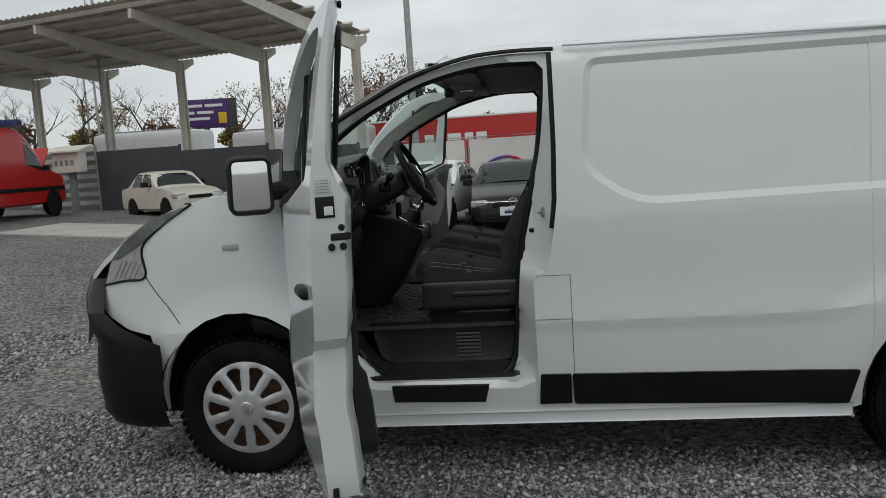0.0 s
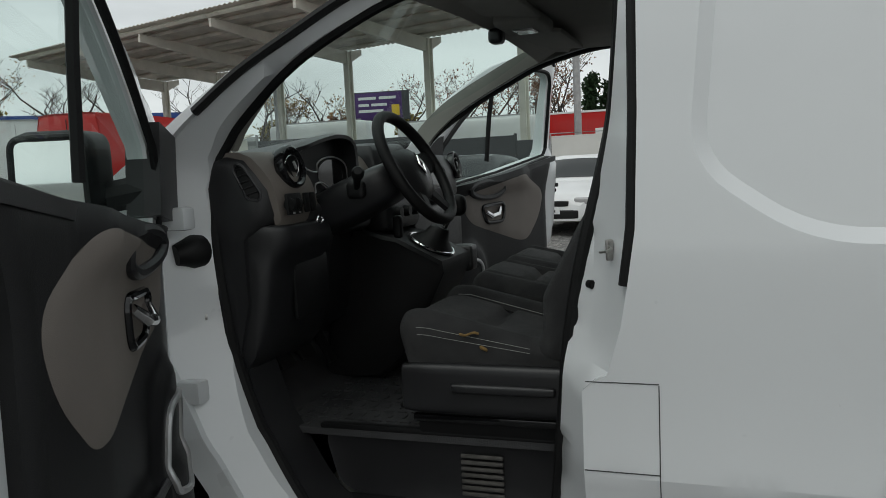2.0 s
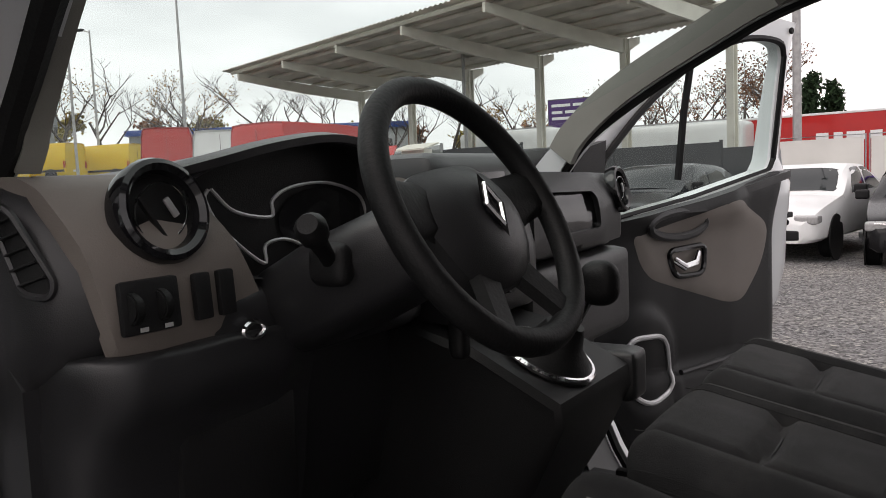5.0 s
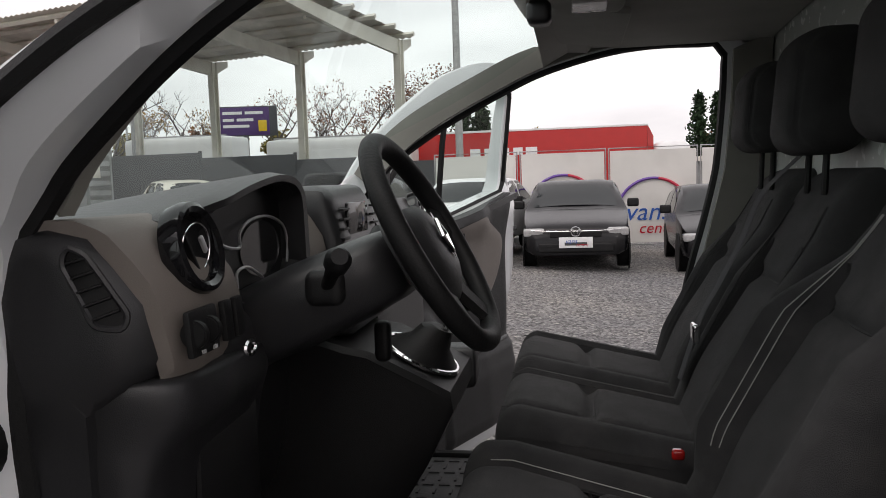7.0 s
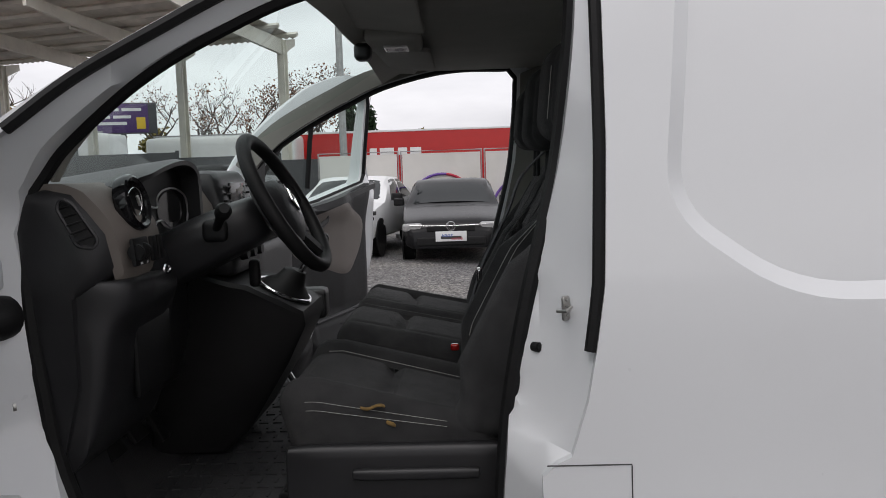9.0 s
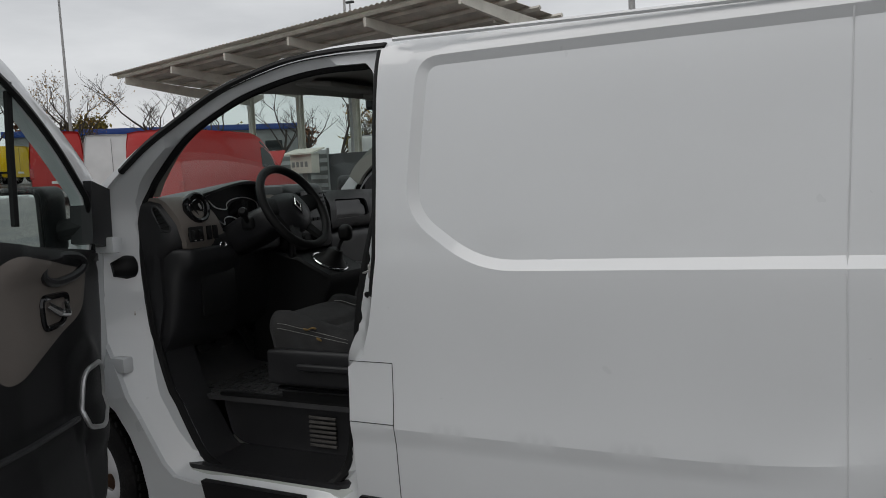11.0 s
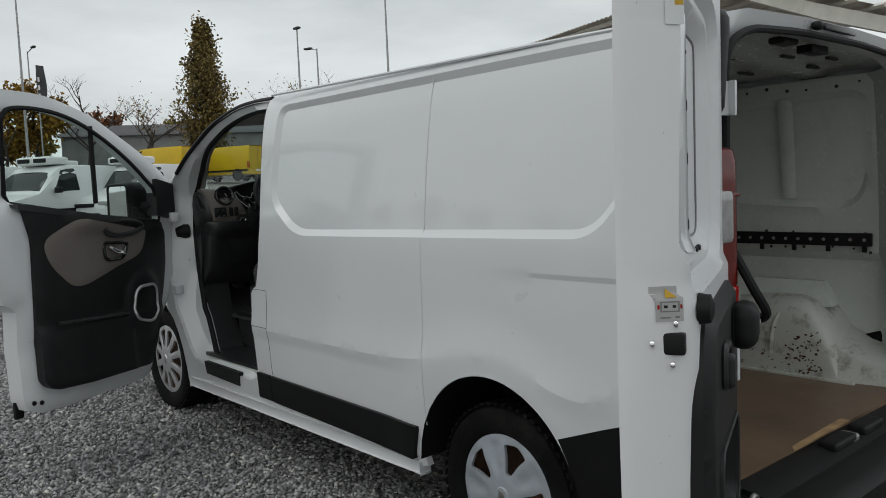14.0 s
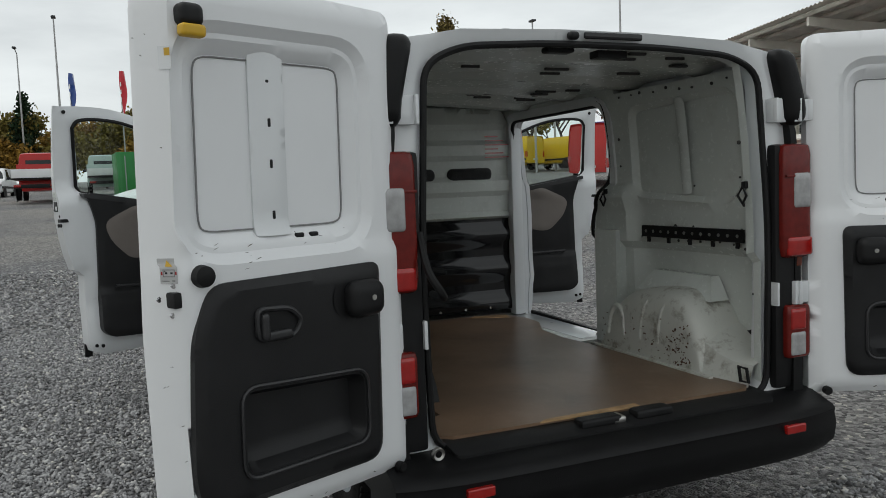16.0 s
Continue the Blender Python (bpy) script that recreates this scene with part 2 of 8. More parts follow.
def tube(pts, r, sides=8, closed=False, bm=None, ry=None, cap=True):
    """A round bar along points; r may be a list."""
    bm = bm or bmesh.new()
    P = [Vector(p) for p in pts]
    k = len(P)
    R = r if isinstance(r, (list, tuple)) else [r] * k
    rings, up = [], None
    for i, p in enumerate(P):
        a = P[i - 1] if i > 0 or closed else p
        b = P[(i + 1) % k] if i < k - 1 or closed else p
        d = (b - a).normalized()
        if up is None:
            up = Vector((0, 0, 1)) if abs(d.z) < 0.9 else Vector((1, 0, 0))
        s = d.cross(up)
        if s.length < 1e-4:
            s = d.cross(Vector((0, 1, 0)))
        s.normalize()
        up = s.cross(d).normalized()
        rings.append([bm.verts.new(p + s * math.cos(2 * math.pi * j / sides) * R[i] + up * math.sin(2 * math.pi * j / sides) * (ry or R[i])) for j in range(sides)])
    for i in range(k if closed else k - 1):
        A, B = rings[i], rings[(i + 1) % k]
        for j in range(sides):
            bm.faces.new([A[j], A[(j + 1) % sides], B[(j + 1) % sides], B[j]])
    if cap and not closed:
        bm.faces.new(list(reversed(rings[0])))
        bm.faces.new(rings[-1])
    return bm


def box(x0, y0, z0, x1, y1, z1, bevel=0.0, bm=None, m=None, seg=2):
    """A box between two corners with bevelled edges."""
    tmp = bmesh.new()
    bmesh.ops.create_cube(tmp, size=1.0)
    for v in tmp.verts:
        v.co = Vector((x0 + (v.co.x + 0.5) * (x1 - x0), y0 + (v.co.y + 0.5) * (y1 - y0), z0 + (v.co.z + 0.5) * (z1 - z0)))
    if bevel > 0:
        bmesh.ops.bevel(tmp, geom=tmp.edges[:], offset=bevel, segments=seg, affect="EDGES", profile=0.6)
    return merge(bm, tmp, m)


def merge(bm, tmp, m=None):
    if m is not None:
        bmesh.ops.transform(tmp, matrix=m, verts=tmp.verts)
    if bm is None:
        return tmp
    me = bpy.data.meshes.new("tmp")
    tmp.to_mesh(me)
    tmp.free()
    bm.from_mesh(me)
    bpy.data.meshes.remove(me)
    return bm


def disc(r, depth, seg=24, bevel=0.0, bm=None, m=None, r2=None):
    """A round plate along local z."""
    tmp = bmesh.new()
    bmesh.ops.create_cone(tmp, cap_ends=True, segments=seg, radius1=r, radius2=r if r2 is None else r2, depth=depth)
    if bevel > 0:
        bmesh.ops.bevel(tmp, geom=[e for e in tmp.edges if abs(e.verts[0].co.z - e.verts[1].co.z) < 1e-6], offset=bevel, segments=2, affect="EDGES")
    return merge(bm, tmp, m)


def lathe(profile, seg=40, bm=None, m=None, closed=False):
    """A profile of (radius, height) turned round local z."""
    tmp = bmesh.new()
    rings = [[tmp.verts.new((r * math.cos(2 * math.pi * j / seg), r * math.sin(2 * math.pi * j / seg), z)) for j in range(seg)] for r, z in profile]
    n = len(rings)
    for i in range(n if closed else n - 1):
        A, B = rings[i], rings[(i + 1) % n]
        for j in range(seg):
            tmp.faces.new([A[j], A[(j + 1) % seg], B[(j + 1) % seg], B[j]])
    return merge(bm, tmp, m)


def loft(rings, closed=True, cap=True, bm=None):
    """A skin over rings of equal length."""
    bm = bm or bmesh.new()
    V = [[bm.verts.new(p) for p in r] for r in rings]
    k = len(V[0])
    for A, B in zip(V, V[1:]):
        for j in range(k if closed else k - 1):
            bm.faces.new([A[j], A[(j + 1) % k], B[(j + 1) % k], B[j]])
    if cap and closed:
        bm.faces.new(list(reversed(V[0])))
        bm.faces.new(V[-1])
    return bm


def puff(x0, y0, z0, x1, y1, z1, r=0.06, fn=None, n=(8, 8, 5), bm=None):
    """A cushion: a box of many cells with rounded edges, bent by fn."""
    tmp = bmesh.new()
    bmesh.ops.create_cube(tmp, size=1.0)
    bmesh.ops.subdivide_edges(tmp, edges=tmp.edges[:], cuts=9, use_grid_fill=True)
    c, h = Vector(((x0 + x1) / 2, (y0 + y1) / 2, (z0 + z1) / 2)), Vector((abs(x1 - x0) / 2, abs(y1 - y0) / 2, abs(z1 - z0) / 2))
    for v in tmp.verts:
        p = Vector((v.co.x * 2 * h.x, v.co.y * 2 * h.y, v.co.z * 2 * h.z))
        rr = min(r, h.x, h.y, h.z)
        q = Vector([max(-hh + rr, min(hh - rr, pp)) for pp, hh in zip(p, h)])
        d = p - q
        if d.length > 1e-9:
            p = q + d.normalized() * rr
        p += c
        v.co = Vector(fn(*p)) if fn else p
    return merge(bm, tmp)


def empty(name, m, label, category, group="", kind=""):
    ob = new(name)
    ob.matrix_basis = m
    return tagged(ob, label, category, group, kind)

# ---- the white van: x runs to its tail, y to its right side ----
def lerp_table(t, x):
    if x <= t[0][0]:
        return t[0][1]
    for (a, fa), (b, fb) in zip(t, t[1:]):
        if x <= b:
            k = (x - a) / (b - a)
            return fa + (fb - fa) * k
    return t[-1][1]


def ease_table(t, n=12):
    """A smoothed table."""
    return smooth_line(t, n)


SIDE_Z = ease_table([(0.2, 0.925), (0.3, 0.945), (0.45, 0.962), (0.62, 0.974), (0.72, 0.978), (0.78, 0.972), (0.9, 0.966), (1.1, 0.964), (1.22, 0.960), (1.5, 0.938), (1.7, 0.915), (1.82, 0.892), (1.9, 0.86), (1.94, 0.81)])
SIDE_X = ease_table([(-1.0, 0.60), (-0.9, 0.70), (-0.75, 0.805), (-0.55, 0.895), (-0.3, 0.955), (0.0, 0.985), (0.4, 0.998), (1.2, 1.0), (3.2, 1.0), (3.7, 0.992), (4.05, 0.97)])
PANEL = rounded([(1.64, 1.86), (1.60, 1.38), (1.83, 1.213), (3.64, 1.237), (3.81, 1.435), (3.80, 1.86)], [0.07, 0.1, 0.12, 0.09, 0.09, 0.07], 6)


PANEL_A = dense(PANEL, 0.03)
PANEL_A = PANEL_A + PANEL_A[:1]


def shrink(poly, d):
    """A polygon moved inward by d."""
    out = []
    k = len(poly)
    area = sum(a[0] * b[1] - b[0] * a[1] for a, b in zip(poly, poly[1:] + poly[:1]))
    sg = 1 if area > 0 else -1
    for i in range(k):
        t = Vector(poly[(i + 1) % k]) - Vector(poly[i - 1])
        t.normalize()
        out.append((poly[i][0] - t.y * d * sg, poly[i][1] + t.x * d * sg))
    return out


PANEL_B = shrink(PANEL_A[:-1], 0.03)
PANEL_B = PANEL_B + PANEL_B[:1]


def edge_dist(p, poly):
    best = 9
    for (ax, ay), (bx, by) in zip(poly, poly[1:] + poly[:1]):
        vx, vy = bx - ax, by - ay
        t = max(0, min(1, ((p[0] - ax) * vx + (p[1] - ay) * vy) / (vx * vx + vy * vy + 1e-12)))
        best = min(best, math.hypot(p[0] - ax - t * vx, p[1] - ay - t * vy))
    return best


def crease(x):
    """Height of the waist crease, which climbs over the rear arch."""
    z = 0.715 + 0.085 * math.exp(-((x - 3.16) / 0.36) ** 2)
    if x > 3.35:
        z = float(np.interp(x, (3.35, 3.42, 3.50, 3.59, 3.65, 3.706, 3.75, 3.784, 3.793), (z, 0.746, 0.720, 0.707, 0.722, 0.750, 0.787, 0.835, 1.06)))
    return z


def half_width(x, z):
    """Half the width of the body skin, with the pressed panel, the waist crease and the flared rear arch."""
    w = lerp_table(SIDE_Z, z) * lerp_table(SIDE_X, x)
    if 1.55 < x < 3.85 and 1.1 < z < 1.95:
        d = edge_dist((x, z), PANEL)
        if inside((x, z), PANEL):
            w -= 0.020 * min(1, max(0, d / 0.028))
    zc = crease(x)
    if z < zc:
        w -= 0.009 * min(1, (zc - z) / 0.05)
    if 3.1 < x < 3.80 and 0.9 < z < 1.118:
        w -= 0.006 * min(1, (1.118 - z) / 0.018) * max(0, 1 - (1.118 - z) / 0.16) * max(0, min(1, (x - 3.12) / 0.3)) * max(0, min(1, (3.80 - x) / 0.03))
    r = math.hypot(x - 3.13, (z - 0.34) * 1.02)
    if r < 0.62 and z > 0.3:
        w += 0.012 * max(0, 1 - abs(r - 0.45) / 0.17)
    r = math.hypot(x, z - 0.36)
    if r < 0.6:
        w += 0.012 * max(0, 1 - abs(r - 0.44) / 0.14)
    return w


def skin(side, inset=0.0):
    return lambda x, z: (x, side * (half_width(x, z) - inset), z)


van = empty("van", pose(0, 0, 0), "white panel van with open doors standing on grey gravel", "van")

ARCH_F = [(0.46 * math.cos(a) * 0.93, 0.36 + 0.455 * math.sin(a)) for a in [math.pi * (1.02 - k / 14 * 1.1) for k in range(15)]]
ARCH_R = [(3.16 + 0.40 * math.cos(a), 0.325 + 0.40 * math.sin(a)) for a in [math.pi * (1.03 - k / 40 * 1.0) for k in range(41)]]
ROOFLINE = smooth_line([(3.862, 1.885), (2.8, 1.90), (1.5, 1.925), (1.32, 1.93), (1.14, 1.918), (0.96, 1.875), (0.85, 1.84), (0.69, 1.76), (0.53, 1.675), (0.37, 1.575), (0.2, 1.46), (0.06, 1.37)], 5)
FENDER = smooth_line([(0.06, 1.37), (-0.18, 1.335), (-0.35, 1.23), (-0.47, 1.13), (-0.47, 1.0)], 5)[1:]
OUTLINE = ROOFLINE + FENDER + [(-0.72, 0.955), (-0.80, 0.86), (-0.72, 0.79), (-0.60, 0.735), (-0.47, 0.71)] + ARCH_F + [(0.47, 0.30), (2.70, 0.27)] + ARCH_R + [(3.55, 0.46), (3.7, 0.59), (3.80, 0.665), (3.855, 0.70)]
# cut line of the front doors and the narrower hole inside it
DOOR_CUT = smooth_line([(1.50, 1.90), (1.32, 1.905), (1.14, 1.893), (0.96, 1.85), (0.84, 1.81), (0.69, 1.735), (0.53, 1.65), (0.37, 1.545), (0.27, 1.45)], 5) + [(0.245, 1.25), (0.26, 0.95), (0.33, 0.82), (0.43, 0.64), (0.52, 0.475), (0.56, 0.43), (0.66, 0.415), (1.28, 0.41), (1.36, 0.44), (1.375, 0.49), (1.372, 0.90), (1.40, 0.925), (1.427, 0.938), (1.458, 1.04), (1.474, 1.13), (1.492, 1.25), (1.50, 1.5)]
DOOR_HOLE = smooth_line([(1.43, 1.868), (1.25, 1.872), (1.10, 1.856), (0.92, 1.811), (0.78, 1.751), (0.65, 1.686), (0.54, 1.618), (0.43, 1.535), (0.365, 1.455)], 5) + smooth_line([(0.34, 1.37), (0.348, 1.22), (0.366, 1.05), (0.395, 0.87), (0.48, 0.665), (0.585, 0.51), (0.69, 0.46), (0.80, 0.447), (1.12, 0.447), (1.225, 0.462), (1.275, 0.55), (1.298, 0.75), (1.316, 0.95), (1.338, 1.09), (1.366, 1.22), (1.402, 1.36), (1.432, 1.5), (1.455, 1.70), (1.462, 1.83)], 4)


def jamb_inset(x, z):
    """How far the door frame lies inside the skin: deepest at the hinge and latch posts."""
    k = max(0, min(1, (0.80 - x) / 0.36))
    q = max(0, min(1, (x - 1.20) / 0.12))
    low = max(0, min(1, (1.85 - z) / 0.35))
    return 0.065 + 0.085 * low * max(k * k * (3 - 2 * k), q * q * (3 - 2 * q))


SLIDE = rounded([(1.66, 1.80), (1.62, 0.43), (2.60, 0.43), (2.66, 1.1), (2.80, 1.35), (2.80, 1.80)], [0.1, 0.06, 0.12, 0.2, 0.1, 0.12], 6)

for side, word, holes in ((-1, "left", [DOOR_CUT]), (1, "right", [DOOR_CUT, SLIDE])):
    s = skin(side)
    inner = (lambda sd: lambda x, z: (x, sd * (half_width(x, z) - 0.03), z))(side)
    part("body_side", sheet(OUTLINE, holes, s, 0.035, inner, creases=[PANEL_A, PANEL_B, [(1.4 + 0.04 * k, crease(1.4 + 0.04 * k)) for k in range(62)], [(1.4 + 0.04 * k, crease(1.4 + 0.04 * k) - 0.05) for k in range(34)], [(3.12 + 0.03 * k, 1.118) for k in range(23)], [(3.12 + 0.03 * k, 1.100) for k in range(23)]] if side < 0 else []), WHITE, van, "white painted side panel with a pressed recess", angle=14)
    # door frame inside the cut line
    back = (lambda sd: lambda x, z: (x, sd * (half_width(x, z) - jamb_inset(x, z) - 0.03), z))(side)
    fr = (lambda sd: lambda x, z: (x, sd * (half_width(x, z) - 0.02 - (jamb_inset(x, z) - 0.02) * min(1, edge_dist((x, z), DOOR_CUT) / (0.04 if 0.6 < x < 1.3 else 0.10))), z))(side)
    part("door_frame", sheet(DOOR_CUT, [DOOR_HOLE], fr, 0.04, back), WHITE, van, "white painted door jamb")
    part("door_seal", tube([(x, side * (half_width(x, z) - jamb_inset(x, z) - 0.006), z) for x, z in DOOR_HOLE], 0.017, 8, True), RUBBER, van, "black rubber seal")

# roof, between the two side panels
def roof_fn(x, s):
    z0 = lerp_table(sorted(ROOFLINE), x)
    w = half_width(x, z0)
    return (x, w * s, z0 + (0.09 - 0.035 * max(0, min(1, (x - 3.5) / 0.45))) * (1 - abs(s) ** 3) + 0.006 * (abs((abs(s) * 3) % 1 - 0.5) < 0.18) * (abs(s) < 0.75))
part("roof", sheet([(1.0, -1), (3.95, -1), (3.95, 1), (1.0, 1)], [], roof_fn, 0.09, lambda x, s: (roof_fn(x, s)[0], roof_fn(x, s)[1] * 0.97, roof_fn(x, s)[2] - 0.025)), WHITE, van)
rail_line = [(x, -0.872 * lerp_table(SIDE_X, x), lerp_table(sorted(ROOFLINE), x) + 0.0) for x in (1.55, 2.2, 2.8, 3.3, 3.85)]
for sg in (-1, 1):
    part("roof_gutter", tube([(x, y * -sg, z) for x, y, z in rail_line], 0.007, 6), WHITE, van)

# bonnet and nose
def hood_fn(x, s):
    zt = lerp_table(smooth_line([(-0.98, 0.80), (-0.95, 0.98), (-0.88, 1.10), (-0.7, 1.22), (-0.45, 1.32), (-0.1, 1.40), (0.12, 1.44)], 8), x)
    w = half_width(x, min(zt, 1.2)) * 0.99
    return (x, w * s, zt - 0.10 * abs(s) ** 3 * (1 if x > -0.5 else 1 + (-(x + 0.5)) * 1.3))
part("bonnet", sheet([(-0.98, -1), (0.1, -1), (0.1, 1), (-0.98, 1)], [], hood_fn, 0.08, lambda x, s: (x, hood_fn(x, s)[1], hood_fn(x, s)[2] - 0.03)), WHITE, van)


def bumper_ring(z, x0, w0, x1):
    """A plan line round the nose at height z."""
    out = []
    for k in range(25):
        a = math.pi * (k / 24 - 0.5)
        c, s_ = math.cos(a), math.sin(a)
        out.append((x1 - (x1 - x0) * abs(c) ** 0.55, w0 * (1 if s_ > 0 else -1) * abs(s_) ** 0.6, z))
    return out


nose = [bumper_ring(*a) for a in ((0.24, -0.82, 0.86, -0.42), (0.27, -0.88, 0.91, -0.41), (0.33, -0.915, 0.94, -0.41), (0.345, -0.90, 0.945, -0.41), (0.37, -0.905, 0.95, -0.41), (0.50, -0.925, 0.958, -0.40), (0.60, -0.915, 0.958, -0.395), (0.67, -0.90, 0.955, -0.40), (0.71, -0.90, 0.94, -0.50), (0.76, -0.905, 0.91, -0.62), (0.82, -0.915, 0.85, -0.72))]
part("front_bumper", loft(nose, False), BUMPER, van, "black textured plastic front bumper")
part("grille", loft([bumper_ring(0.815, -0.92, 0.845, -0.725), bumper_ring(0.90, -0.94, 0.8, -0.74), bumper_ring(0.98, -0.935, 0.76, -0.71)], False), GLOSSB, van)
for sd in (-1, 1):
    lamp = [(-0.73, 0.955), (-0.47, 1.0), (-0.475, 1.13), (-0.36, 1.23), (-0.19, 1.33), (-0.40, 1.27), (-0.58, 1.16), (-0.68, 1.06)]
    hl = part("headlight", sheet(lamp, [], (lambda q: lambda x, z: (x, q * (half_width(x, z) + 0.004), z))(sd), 0.04, (lambda q: lambda x, z: (x, q * (half_width(x, z) - 0.06), z))(sd)), CLEARLENS, van, "clear headlight with a chrome bowl")
    up = [(-0.19, 1.33), (-0.40, 1.27), (-0.58, 1.16), (-0.67, 1.075), (-0.61, 1.085), (-0.50, 1.14), (-0.38, 1.215)]
    part("dark_lens", sheet(up, [], (lambda q: lambda x, z: (x, q * (half_width(x, z) + 0.008), z))(sd), 0.03), SMOKED, hl, "smoked upper lens")
    part("lamp_seal", tube([(x, sd * (half_width(x, z) + 0.003), z) for x, z in smooth_line([(-0.74, 0.95), (-0.60, 0.975), (-0.47, 0.995), (-0.475, 1.13), (-0.36, 1.23), (-0.19, 1.33)], 4)], 0.006, 6), RUBBER, hl)
    for k in range(5):
        part("lens_rib", tube([(-0.66 + 0.03 * k, sd * (half_width(-0.66 + 0.03 * k, 1.0) + 0.005), 0.985), (-0.60 + 0.03 * k, sd * (half_width(-0.6 + 0.03 * k, 1.08) + 0.005), 1.07)], 0.003, 6), CLEARLENS, hl)
    part("bumper_gap", tube([(x, sd * (half_width(x, z) + 0.001), z) for x, z in ((-0.47, 0.995), (-0.42, 0.92), (-0.36, 0.85), (-0.30, 0.77))], 0.002, 6), RUBBER, van)
    part("side_lamp", box(-0.05, -0.006, 1.105, 0.03, 0.006, 1.135, 0.005, m=pose(0, sd * half_width(-0.01, 1.12) * 1.0, 0)), CLEARLENS, van)

# lower trim, sill, step
for sd in (-1, 1):
    ins = (lambda q: lambda o: lambda x, z: (x, q * (half_width(x, z) + o), z))(sd)
    part("sill_trim", sheet(rounded([(1.385, 0.475), (1.52, 0.473), (1.52, 0.335), (1.375, 0.335)], 0.008), [], ins(0.014), 0.05, ins(-0.01)), BUMPER, van, "black plastic rubbing strip")
    part("sill_trim", sheet(rounded([(1.525, 0.473), (2.745, 0.455), (2.70, 0.305), (1.53, 0.333)], 0.012), [], ins(0.016), 0.06, ins(-0.01)), BUMPER, van, "black plastic rubbing strip")
    part("step_plate", sheet([(0.70, 0.435), (1.15, 0.43), (1.13, 0.35), (0.71, 0.36)], [], ins(0.006), 0.06, ins(-0.02)), BLACK, van, "black ribbed step tread")
    part("sill", box(0.45, sd * 0.90, 0.245, 2.72, sd * 0.94, 0.30, 0.01), WHITE, van)
    rear_c = [(3.565, 0.33), (3.550, 0.43), (3.530, 0.49), (3.494, 0.567), (3.663, 0.630), (3.80, 0.678), (3.83, 0.685), (3.852, 0.70), (3.860, 0.72), (4.03, 0.72), (4.05, 0.40), (4.0, 0.22), (3.567, 0.24)]
    part("bumper_corner", sheet(rear_c, [], ins(0.004), 0.06, ins(-0.05)), BUMPER, van)

# windscreen
def screen_fn(s, t):
    z = 1.36 + (1.905 - 1.36) * t
    x = -0.05 + 1.03 * t ** 0.93 - 0.22 * (1 - abs(s) ** 2) * (1 - 0.55 * t) + 0.02
    return (x, s * (0.90 - 0.07 * t), z + 0.03 * (1 - s * s))
ws = part("windscreen", sheet(rounded([(-1, 0), (1, 0), (0.98, 1), (-0.98, 1)], 0.05), [], screen_fn, 0.09), GLASS, van, "tinted windscreen")
ws.visible_shadow = False
part("windscreen_header", sheet([(-0.93, 0.97), (0.93, 0.97), (0.90, 1.05), (-0.90, 1.05)], [], screen_fn, 0.08, lambda s, t: tuple(Vector(screen_fn(s, t)) + Vector((0.02, 0, -0.03)))), WHITE, van)

# wheels
BLUECAP = mat("bluish_silver_plastic", (0.36, 0.39, 0.43), 0.45, 0.3, vary=0.12, dirt=0.35, dirt_color=(0.18, 0.17, 0.16), dirt_scale=14)


